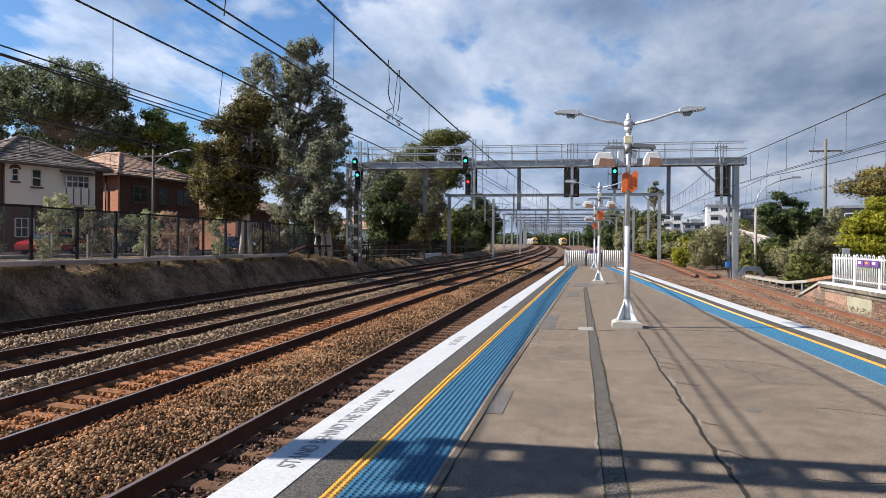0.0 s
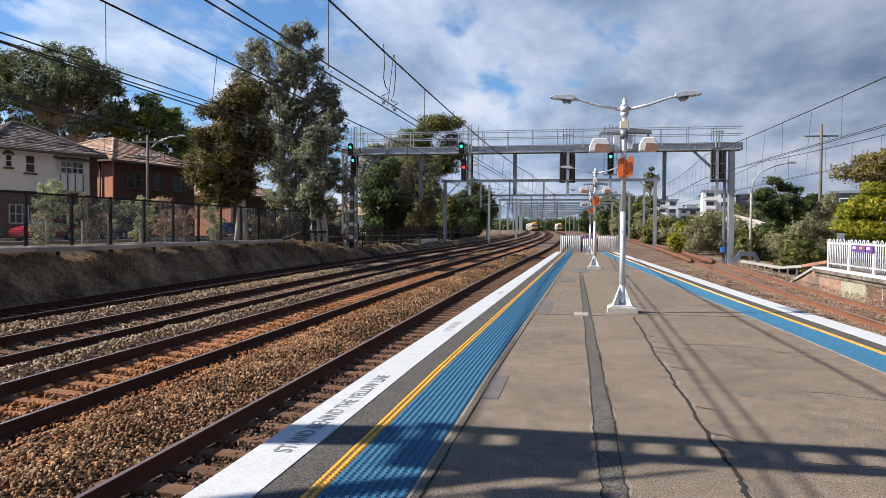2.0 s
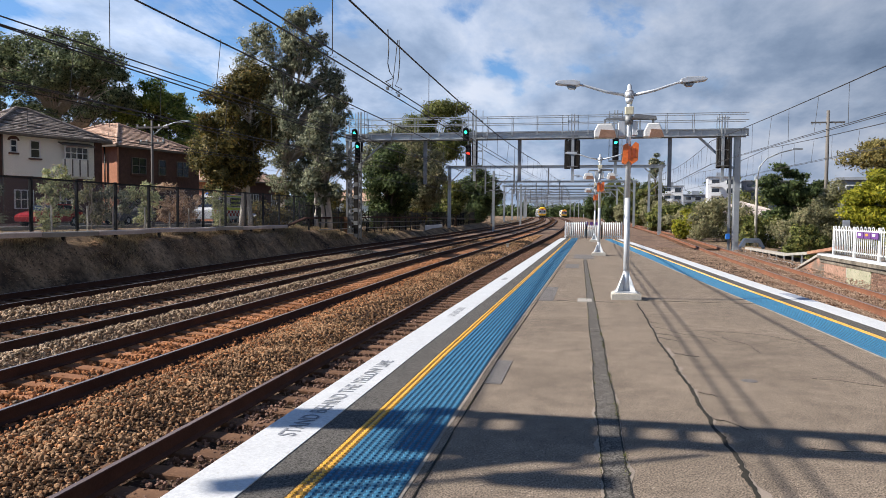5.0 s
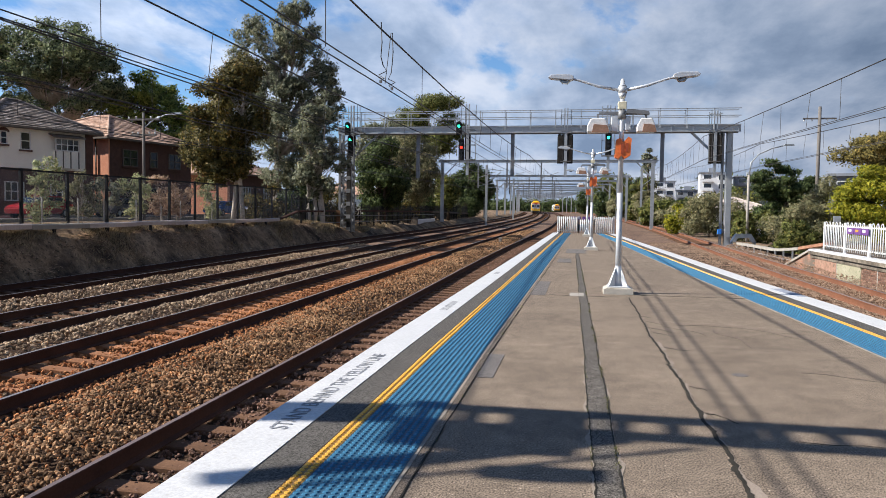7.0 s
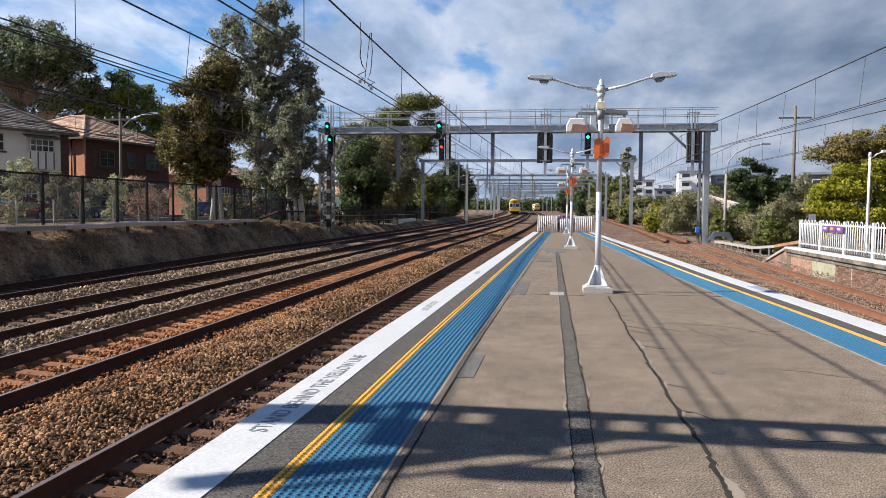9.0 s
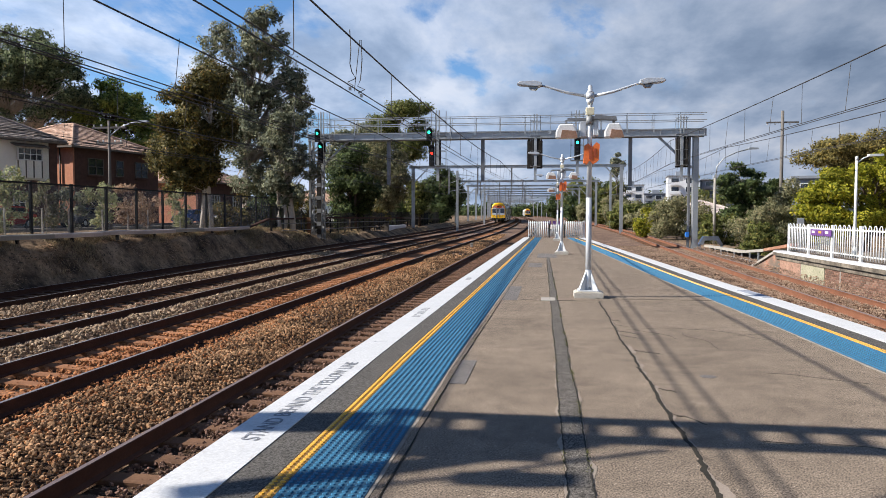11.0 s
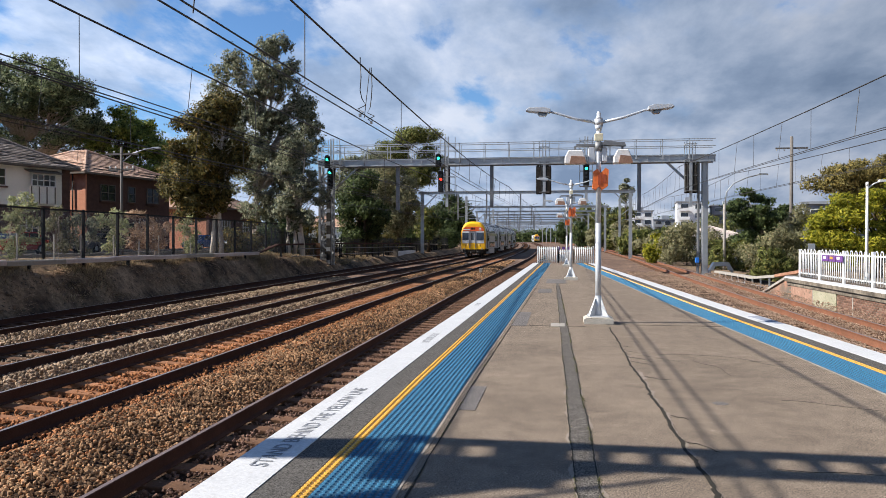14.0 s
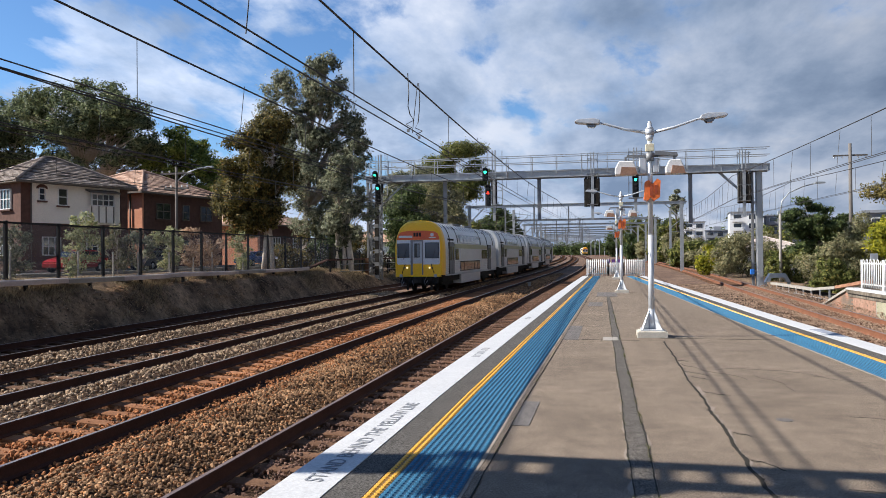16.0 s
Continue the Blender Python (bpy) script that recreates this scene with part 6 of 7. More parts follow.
def build_houses():
    z0 = 0.6
    h1 = build_house("house", "two-storey cream-rendered house with brown brick base and tiled hip roof", (-41.2, 45.1, z0), 69, 8.4, 7.6, 6.65, 2.3, BRICK_BROWN_SHADED, BRICK_BROWN_SHADED, tiles=ROOF_GREY)
    part("render_panel", Mesh().box(0.75, -0.04, 3.6, 7.75, 0.0, 6.5), CREAM_WALL, h1, "cream rendered upper wall")
    part("corner_pier", Mesh().box(7.8, -0.06, 0.0, 8.42, 0.0, 6.5), BRICK_BROWN_SHADED, h1)
    window_unit(h1, pose(1.5, -0.06, 5.25), 0.5, 0.95, 1)
    part("window_arch", Mesh().prism([(1.5 + 0.42 * math.cos(a), 6.12 + 0.34 * math.sin(a)) for a in [k * math.pi / 8 for k in range(9)]], "y", -0.10, -0.045), BRICK_BROWN_SHADED, h1, "brick arch over the window")
    window_unit(h1, pose(3.05, -0.06, 4.95), 0.75, 1.3, 1)
    window_unit(h1, pose(6.1, -0.35, 5.05), 1.9, 0.95, 4, sill=False, name="bay_window")
    part("bay_panel", Mesh().box(5.15, -0.36, 3.75, 7.05, -0.05, 5.04), CREAM_WALL, h1)
    for x in (5.15, 5.75, 6.35, 7.0):
        part("bay_batten", Mesh().box(x - 0.04, -0.40, 3.75, x + 0.04, -0.355, 5.04), TIMBER, h1)
    part("bay_awning", Mesh().prism([(-0.75, 6.02), (-0.05, 6.25), (-0.05, 6.34), (-0.75, 6.12)], "x", 4.8, 7.4), TIMBER, h1, "brown awning over the bay")
    part("downpipe", Mesh().rod((0.7, -0.1, 0), (0.7, -0.1, 6.5), 0.05, None, 8), TIMBER, h1)
    for y in (2.0, 5.0):
        window_unit(h1, pose(-0.06, y, 4.6, 0, 0, -90), 1.5, 1.5, 3)
        window_unit(h1, pose(-0.06, y, 1.2, 0, 0, -90), 1.5, 1.5, 3)
    for x in (2.2, 5.6):
        window_unit(h1, pose(x, -0.06, 1.2), 1.4, 1.4, 3)

    # lit side wall in the brighter red, shaded front in the darker brown
    h2 = build_house("house", "two-storey brown brick house with weathered terracotta hip roof", (-39.4, 56.7, z0), 78.8, 10.2, 12.0, 6.75, 2.5, BRICK_BROWN_SHADED, BRICK_RED_SUNLIT)
    part("corner_quoin", Mesh().box(-0.04, -0.05, 0.0, 0.12, 0.3, 6.6), BRICK_RED_SUNLIT, h2)
    for x, w in ((2.4, 1.7), (5.2, 0.9), (7.9, 1.6)):
        window_unit(h2, pose(x, -0.06, 4.4), w, 1.45, 2 if w > 1 else 1, TIMBER)
        window_unit(h2, pose(x, -0.06, 1.1), w, 1.45, 2 if w > 1 else 1, TIMBER)
    part("downpipe", Mesh().rod((-0.1, 1.3, 0), (-0.1, 1.3, 6.6), 0.06, None, 8), BLACK_STEEL, h2)
    part("gutter", Mesh().box(-0.66, -0.6, 6.57, -0.56, 12.5, 6.71), TIMBER, h2)

    # again the front takes the darkened brown, the sunlit side the bright red
    h3 = build_house("house", "red brick house with an orange tiled roof behind the trees", (-37.0, 74.0, z0), 80, 10.0, 10.0, 4.6, 2.2, BRICK_BROWN_SHADED, BRICK_RED_SUNLIT)
    window_unit(h3, pose(3, -0.06, 1.8), 1.5, 1.4, 3)
    window_unit(h3, pose(7, -0.06, 1.8), 1.5, 1.4, 3)
    h4 = build_house("house", "low cottage with pale walls and terracotta roof beyond the fence", (-31.0, 104.0, z0), 85, 10.0, 9.0, 3.0, 2.0, CREAM_WALL, CREAM_WALL)
    window_unit(h4, pose(3, -0.06, 1.0), 1.5, 1.3, 3)


build_houses()


# ---- street behind the fence ----
road = Mesh().box(-36.4, -160, 0.30, -28.6, 170, 0.66)
tagged(part("road", road, ROAD), "dark asphalt street behind the mesh fence", "road", kind="structure")
for x0, x1 in ((-28.6, -28.3), (-36.7, -36.4)):
    tagged(part("kerb", Mesh().box(x0, -160, 0.30, x1, 170, 0.80), CONCRETE), "concrete street kerb", "kerb", kind="structure")


def wheel(parent, x, y, r):
    s = 1 if x > 0 else -1
    w = part("wheel", Mesh().rod((x - s * 0.2, y, r), (x, y, r), r, None, 20), TYRE, parent)
    part("rim", Mesh().rod((x - s * 0.02, y, r), (x + s * 0.012, y, r), r * 0.62, r * 0.55, 14), GALV, w)


def build_hatchback(label, paint, at, turn):
    """Nose towards -y."""
    t = thing("car", label, "car", at, turn, "parked cars")
    body = [(-2.10, 0.30), (2.05, 0.30), (2.12, 0.62), (2.02, 0.92), (1.55, 1.00), (-0.95, 0.98), (-1.75, 0.84), (-2.12, 0.66)]
    b = Mesh().prism([(p, q) for p, q in body], "x", -0.87, 0.87)
    bmesh.ops.bevel(b.bm, geom=b.bm.edges[:], offset=0.06, segments=2, affect="EDGES")
    part("body", b, paint, t)
    cabin = Mesh().prism([(-1.05, 0.96), (1.92, 0.97), (1.55, 1.38), (0.9, 1.47), (-0.1, 1.46), (-0.4, 1.38)], "x", -0.74, 0.74)
    bmesh.ops.bevel(cabin.bm, geom=cabin.bm.edges[:], offset=0.05, segments=2, affect="EDGES")
    c = part("cabin", cabin, paint, t)
    for s in (-1, 1):
        part("side_window", Mesh().prism([(-0.75, 1.0), (0.35, 1.0), (0.35, 1.38), (-0.25, 1.37)], "x", s * 0.735, s * 0.75), GLASS_DARK, c)
        part("side_window", Mesh().prism([(0.42, 1.0), (1.55, 1.02), (1.25, 1.36), (0.42, 1.38)], "x", s * 0.735, s * 0.75), GLASS_DARK, c)
        part("tail_lamp", Mesh().box(s * 0.55, 2.0, 0.75, s * 0.85, 2.1, 0.92), TRAIN_ORANGE, t)
        for y in (-1.3, 1.3):
            wheel(t, s * 0.88, y, 0.32)
    part("windscreen", Mesh().prism([(-1.02, 1.0), (-0.98, 1.0), (-0.36, 1.38), (-0.42, 1.40)], "x", -0.66, 0.66), GLASS_DARK, c)
    part("rear_window", Mesh().prism([(1.90, 1.02), (1.94, 1.0), (1.60, 1.36), (1.56, 1.36)], "x", -0.6, 0.6), GLASS_DARK, c)
    return t


build_hatchback("red hatchback parked at the kerb", CAR_RED, (-34.6, 42.6, 0.66), 0)
build_hatchback("blue hatchback parked at the kerb", CAR_BLUE, (-35.2, 68.6, 0.66), 0)
build_hatchback("white hatchback parked at the kerb", CAR_WHITE, (-35.2, 76.3, 0.66), 0)
build_hatchback("dark grey hatchback parked at the kerb", CAR_GREY, (-35.2, 52.0, 0.66), 0)
build_hatchback("pale hatchback parked at the kerb", CAR_WHITE, (-30.0, 84.0, 0.66), 180)


FLUO = material("fluorescent_yellow", (0.55, 0.70, 0.02), (0.62, 0.76, 0.04), 2, 20, 0.45, bump=0.0)


def build_ambulance():
    """A white van with a chequered side, nose towards -y."""
    t = thing("ambulance", "white ambulance van with fluorescent yellow band and red checks", "van")
    b = Mesh().prism([(-2.85, 0.42), (2.9, 0.42), (2.92, 2.35), (2.7, 2.55), (-1.0, 2.55), (-1.45, 2.3), (-2.15, 1.45), (-2.85, 1.15)], "x", -1.0, 1.0)
    bmesh.ops.bevel(b.bm, geom=b.bm.edges[:], offset=0.07, segments=2, affect="EDGES")
    part("body", b, CAR_WHITE, t)
    for s in (-1, 1):
        part("yellow_band", Mesh().box(s * 1.0, -2.6, 1.22, s * 1.012, 2.88, 1.45), FLUO, t, "fluorescent yellow band")
        part("roof_band", Mesh().box(s * 0.99, -1.0, 2.34, s * 1.008, 2.8, 2.46), FLUO, t)
        for k in range(18):
            for r in range(2):
                if (k + r) % 2:
                    part("red_check", Mesh().box(s * 1.0, -2.5 + k * 0.3, 0.70 + r * 0.24, s * 1.011, -2.2 + k * 0.3, 0.94 + r * 0.24), CAR_RED, t)
        part("cab_window", Mesh().prism([(-2.0, 1.5), (-0.95, 1.5), (-0.95, 2.2), (-1.4, 2.2)], "x", s * 1.0, s * 1.015), GLASS_DARK, t)
        panel = part("side_window", Mesh().box(s * 1.0, 0.3, 1.5, s * 1.012, 2.6, 2.28), BLACK_STEEL, t, "dark side panel with yellow lettering")
        if s > 0:
            for word, z in (("Emergency", 1.95), ("Ambulance", 1.60)):
                c = bpy.data.curves.new("lettering", "FONT")
                c.body, c.size, c.extrude = word, 0.36, 0.001
                c.materials.append(FLUO)
                ob = new("lettering", c)
                ob.parent = panel
                ob.matrix_basis = pose(1.016, 0.45, z, 90, 0, 90)
        for y in (-1.85, 1.7):
            wheel(t, s * 1.0, y, 0.36)
    part("windscreen", Mesh().prism([(-2.24, 1.46), (-2.18, 1.44), (-1.46, 2.28), (-1.52, 2.30)], "x", -0.88, 0.88), GLASS_DARK, t)
    part("light_bar", Mesh().box(-0.7, -0.9, 2.55, 0.7, -0.55, 2.70, bevel=0.03), SIGN_BLUE, t, "blue roof light bar")
    return t


ambulance = build_ambulance()


TIMBER_PALE = material("pale_weathered_timber", (0.110, 0.100, 0.092), (0.180, 0.165, 0.150), 3, 30, 0.85, bump=0.3, wear=0.9, stretch=(4, 4, 0.6))


def build_street_pole(at, h, label, light):
    t = thing("utility_pole", label, "utility pole", at)
    part("pole", Mesh().rod((0, 0, -0.2), (0, 0, h), 0.10 if light else 0.17, 0.08 if light else 0.12, 12), TIMBER_PALE, t)
    for z, w in ((h - 0.5, 1.15), (h - 1.5, 0.9)) if light else ((h - 1.0, 1.25),):
        part("crossarm", Mesh().box(-w, -0.06, z, w, 0.06, z + 0.12), TIMBER_PALE, t)
        for x in (-w + 0.1, -w * 0.45, w * 0.45, w - 0.1):
            part("insulator", Mesh().rod((x, 0, z - 0.14 if not light else z + 0.12), (x, 0, z if not light else z + 0.26), 0.05, None, 8), WHITE_PAINT, t)
    if light:
        part("lamp_arm", Mesh().tube([(0, 0, h - 1.0), (0.8, 0, h - 0.4), (1.6, 0, h - 0.15), (2.2, 0, h - 0.1)], 0.035, 6), GALV, t)
        part("lamp_head", Mesh().prism([(2.1, h - 0.18), (2.7, h - 0.12), (2.65, h - 0.02), (2.1, h - 0.04)], "y", -0.12, 0.12), GALV, t)
    return t


build_street_pole((-28.0, 44.0, 0.6), 7.0, "weathered timber street pole with crossarms and a lamp", True)
t = thing("service_wires", "thin dark service wires along the street", "overhead wire")
for z, dx in ((7.1, -0.9), (7.1, 0.9), (6.0, 0.5)):
    part("wire", Mesh().tube([(-28.0 + dx, 44.0 + k * 6.0, z - 0.6 * (4 * ((k + 7) % 7) / 7 * (1 - ((k + 7) % 7) / 7))) for k in range(-7, 8)], 0.012, 4), WIRE, t)
build_street_pole((18.7, 63.7, -1.5), 11.6, "tall weathered timber power pole with one crossarm", False)


# ---- opposite platform ----
def brick_material(name, a, b, mortar):
    m = bpy.data.materials.new(name)
    m.use_nodes = True
    n, l = m.node_tree.nodes, m.node_tree.links
    bs = n["Principled BSDF"]
    co = n.new("ShaderNodeTexCoord")
    mp = n.new("ShaderNodeMapping")
    mp.inputs["Rotation"].default_value = (0, radians(90), radians(90))
    sep = n.new("ShaderNodeSeparateXYZ")
    com = n.new("ShaderNodeCombineXYZ")
    l.new(co.outputs["Object"], sep.inputs[0])
    l.new(sep.outputs["Y"], com.inputs[0])
    l.new(sep.outputs["Z"], com.inputs[1])
    br = n.new("ShaderNodeTexBrick")
    br.inputs["Color1"].default_value, br.inputs["Color2"].default_value, br.inputs["Mortar"].default_value = (*a, 1), (*b, 1), (*mortar, 1)
    br.inputs["Scale"].default_value, br.inputs["Brick Width"].default_value, br.inputs["Row Height"].default_value, br.inputs["Mortar Size"].default_value = 1.0, 0.24, 0.086, 0.008
    l.new(com.outputs[0], br.inputs["Vector"])
    nz = n.new("ShaderNodeTexNoise")
    nz.inputs["Scale"].default_value, nz.inputs["Detail"].default_value = 0.7, 5
    l.new(co.outputs["Object"], nz.inputs["Vector"])
    rp = n.new("ShaderNodeValToRGB")
    rp.color_ramp.elements[0].position, rp.color_ramp.elements[1].position = 0.38, 0.58
    l.new(nz.outputs[0], rp.inputs[0])
    mx = n.new("ShaderNodeMix")
    mx.data_type = "RGBA"
    l.new(rp.outputs[0], mx.inputs["Factor"])
    l.new(br.outputs["Color"], mx.inputs["A"])
    mx.inputs["B"].default_value = (0.13, 0.105, 0.08, 1)
    l.new(mx.outputs["Result"], bs.inputs["Base Color"])
    bp = n.new("ShaderNodeBump")
    bp.inputs["Strength"].default_value, bp.inputs["Distance"].default_value = 0.6, 0.01
    l.new(br.outputs["Fac"], bp.inputs["Height"])
    bp.invert = True
    l.new(bp.outputs[0], bs.inputs["Normal"])
    bs.inputs["Roughness"].default_value = 0.9
    return m


BRICK_WALL = brick_material("old_red_brickwork", (0.30, 0.12, 0.07), (0.38, 0.18, 0.11), (0.30, 0.25, 0.2))
RENDER_GREEN = material("mossy_render", (0.26, 0.25, 0.17), (0.38, 0.35, 0.26), 1.2, 20, 0.9, bump=0.3, wear=0.8, c=(0.14, 0.17, 0.08), speck=0.04)


RENDER_PINK = material("pinkish_render", (0.25, 0.145, 0.105), (0.36, 0.225, 0.165), 1.2, 20, 0.9, bump=0.3, wear=0.9, c=(0.14, 0.11, 0.08), speck=0.04, mottle=0.3)


def build_opposite_platform():
    ex = 10.1
    p = part("opposite_platform", Mesh().box(ex + 0.05, -45, -1.4, 19.0, 34.7, -0.02), ASPHALT)
    tagged(p, "disused opposite platform with an old brick face", "platform", kind="structure")
    part("brick_face", Mesh().box(ex, -45, -1.4, ex + 0.05, 34.7, -0.35), BRICK_WALL, p, "old red brick platform face")
    for y0, y1 in ((28.9, 31.4), (20.5, 22.6), (12.0, 14.5)):
        part("render_patch", Mesh().box(ex - 0.03, y0, -1.3, ex, y1, -0.36), RENDER_GREEN, p, "mossy rendered patch")
    for y in (31.45, 27.4, 23.5, 19.6, 15.5, 11.0):
        part("pier", Mesh().box(ex - 0.02, y - 0.04, -1.3, ex + 0.0, y + 0.04, -0.36), CONCRETE, p)
    part("corbel", Mesh().box(ex - 0.06, -45, -0.36, ex + 0.3, 34.75, -0.20).box(ex - 0.14, -45, -0.20, ex + 0.3, 34.8, -0.06), material("dark_weathered_coping", (0.060, 0.052, 0.042), (0.235, 0.200, 0.158), 1.5, 30, 0.9, bump=0.5, wear=0.8, mottle=0.5, mottle_scale=4.0), p, "dark weathered corbel courses")
    part("render_patch", Mesh().box(ex - 0.028, 31.5, -1.3, ex, 34.2, -0.36), RENDER_PINK, p, "pinkish flaking rendered patch")
    part("edge_line", Mesh().box(ex - 0.14, -45, -0.06, ex + 0.30, 34.8, 0.01), WHITE_LINE, p, "white painted edge")
    part("ramp", Mesh().prism([(34.7, -1.4), (39.2, -1.4), (39.2, -1.15), (34.7, -0.05)], "x", ex, ex + 1.6), BRICK_WALL, p, "brick ramp end")
    part("ramp_coping", Mesh().prism([(34.7, -0.06), (39.3, -1.16), (39.3, -1.05), (34.7, 0.05)], "x", ex - 0.08, ex + 1.65), CONCRETE, p)
    y = 34.62
    while y > 6:
        picket_panel(2.5, "white picket fence with hooped tops along the opposite platform", (10.55, y, 0.0), -90, "platform fence panels")
        y -= 2.58
    s = thing("station_sign", "purple notices with white symbols on the picket fence", "sign", (10.48, 31.6, 0.0))
    for k in range(3):
        b = part("purple_board", Mesh().box(-0.03, -0.02 - k * 0.75 - 0.68, 0.78, 0.0, -0.02 - k * 0.75, 1.03, bevel=0.004), PURPLE, s)
        part("white_symbol", Mesh().box(-0.04, -0.5 - k * 0.72, 0.88, -0.031, -0.2 - k * 0.72, 0.97), WHITE_PAINT if k != 1 else TACTILE_YELLOW, b)
    b = thing("notice_board", "small grey notice on a post behind the fence", "sign", (10.82, 34.0, 0.0))
    part("post", Mesh().box(-0.02, -0.02, 0, 0.02, 0.02, 1.4), GALV, b)
    part("board", Mesh().box(-0.15, -0.05, 1.20, 0.15, -0.03, 1.47, bevel=0.01), GALV, b)
    lp = thing("platform_lamp", "white single-arm lamp post behind the picket fence", "lamp post", (11.75, 30.6, 0.0))
    part("post", Mesh().rod((0, 0, 0), (0, 0, 3.75), 0.06, 0.045, 12).rod((0, 0, 0), (0, 0, 0.35), 0.11, 0.06, 12), WHITE_PAINT, lp)
    part("arm", Mesh().tube([(0, 0, 3.6), (0.25, 0, 3.8), (0.5, 0, 3.88)], 0.025, 6), WHITE_PAINT, lp)
    part("lantern", Mesh().prism([(0.4, 3.85), (0.95, 3.87), (0.92, 3.95), (0.42, 3.94)], "y", -0.1, 0.1), WHITE_PAINT, lp)
    ln = part("collar", Mesh().rod((0, 0, 3.70), (0, 0, 3.86), 0.06, 0.05, 10), WHITE_PAINT, lp)


build_opposite_platform()


def build_right_side():
    # cable trough on steel legs beyond the ramp
    t = thing("cable_trough", "grey cable trough on thin steel legs beside the rusty track", "cable trough", (0, 0, 0))
    part("trough", Mesh().bar((11.0, 39.6, -0.20), (11.0, 44.1, -0.50), 0.35, 0.14).bar((11.0, 44.1, -0.50), (11.0, 54.2, -0.56), 0.35, 0.14), CONCRETE, t, "pale concrete trough")
    part("rusty_cover", Mesh().bar((11.05, 35.2, 0.26), (11.0, 39.6, -0.18), 0.3, 0.14), material("rusty_steel_cover", (0.22, 0.10, 0.06), (0.36, 0.20, 0.13), 2, 20, 0.9, bump=0.3), t, "rusty trough cover")
    for k in range(9):
        y = 40.5 + k * 1.7
        part("leg", Mesh().bar((10.85, y, -1.5), (10.85, y, -0.5 + 0.06 * max(0.0, 44.0 - y)), 0.07, 0.07, up=(0, 1, 0)), GALV, t)
    part("side_rail", Mesh().bar((10.8, 40, -0.85), (10.8, 54, -0.9), 0.04, 0.04), GALV, t)
    part("backing_wall", Mesh().box(11.2, 40.5, -1.6, 11.3, 54, -0.6), TRAIN_DARK, t)
    s = thing("steel_stand", "pale grey steel access stand beside the gantry leg", "stand", (11.75, 56.6, -0.55))
    part("top", Mesh().prism([(-0.85, 0.0), (-0.52, 0.60), (0.52, 0.60), (0.85, 0.0), (0.55, 0.0), (0.42, 0.30), (-0.42, 0.30), (-0.55, 0.0)], "y", -0.3, 0.3), LAMP_STEEL, s)
    for x in (-0.95, 0.95):
        part("leg", Mesh().box(x * 0.82 - 0.05, -0.3, -1.0, x * 0.82 + 0.05, 0.3, 0.02), GALV, s)
    b = thing("equipment_box", "small blue equipment box on the gantry leg", "box", (9.72, 54.5, 0.05))
    part("case", Mesh().box(-0.13, -0.12, 0.0, 0.13, 0.12, 0.36, bevel=0.02), SIGN_BLUE, b)
    part("bracket", Mesh().box(0.17, -0.04, 0.1, 0.30, 0.04, 0.3), GALV_DARK, b)
    l = thing("street_lamp", "grey street lamp with a long curved arm", "street lamp", (13.7, 64.6, -1.5))
    part("post", Mesh().rod((0, 0, 0), (0, 0, 6.2), 0.13, 0.10, 10), CONCRETE, l)
    part("arm", Mesh().tube([(0, 0, 6.0), (0.15, 0, 7.2), (0.7, 0, 7.9), (1.8, 0.2, 8.4), (2.8, 0.3, 8.65)], 0.05, 8), GALV, l)
    part("lantern", Mesh().prism([(2.7, 8.6), (3.5, 8.62), (3.45, 8.74), (2.75, 8.76)], "y", 0.15, 0.45), GALV, l)
    # rocks and rubble at the foot of the trees
    rng = random.Random(8)
    for k in range(26):
        r = thing("rock", "pale grey lump of rubble on the track side", "rock", (rng.uniform(10.6, 12.2), rng.uniform(54, 66), -1.25), rng.uniform(0, 180), "track side rubble")
        m = Mesh()
        bmesh.ops.create_icosphere(m.bm, subdivisions=2, radius=rng.uniform(0.18, 0.42))
        for v in m.bm.verts:
            v.co *= 1 + 0.4 * noise.noise(v.co * 3 + Vector((k, 0, 0)))
            v.co.z *= 0.7
        part("stone", m, CONCRETE, r)
    # trees and bushes
    build_tree("tree", "bright yellow-green tree behind the opposite platform", (20.5, 51.5, -1.5), clumps(0, 0, 4.5, 3.4, 2.6, 2.7, 44, 0.85, 70, 0.6) + clumps(-2.4, 0, 3.0, 1.4, 1.4, 1.5, 8, 0.8, 71), LEAF_BRIGHT, BARK_DARK, 56000, 0.10, 0.2, 72, 0.25, 3)
    build_tree("tree", "bright yellow-green tree behind the opposite platform", (25.0, 52.0, -1.5), clumps(0, 0, 4.3, 3.4, 2.6, 2.6, 30, 1.0, 73), LEAF_BRIGHT, BARK_DARK, 24000, 0.13, 0.2, 74, 0.25, 3)
    build_tree("tree", "broad brown-green tree with a domed crown", (33.5, 86.0, -1.5), clumps(0, 0, 9.8, 6.2, 4.5, 2.3, 52, 1.3, 75, 0.55), LEAF_DRYGREEN, BARK_DARK, 44000, 0.15, 0.35, 76, 0.25, 2)
    build_tree("tree", "dark green feathery tree", (18.8, 73.5, -1.5), clumps(0, 0, 5.6, 2.7, 2.2, 2.9, 40, 0.8, 77, 0.55) + clumps(0.3, 0, 2.8, 3.4, 2.2, 1.6, 22, 0.8, 78, 0.55), LEAF_DEEP, BARK_PALE, 56000, 0.12, 0.14, 78, 0.2, 4)
    build_tree("shrub", "olive-grey scrub beside the platform ramp", (15.2, 53.5, -1.5), clumps(0, 0, 2.2, 2.3, 1.6, 1.8, 26, 0.7, 79), LEAF_OLIVE, BARK_DARK, 26000, 0.08, 0.07, 80, 0.2, 4)
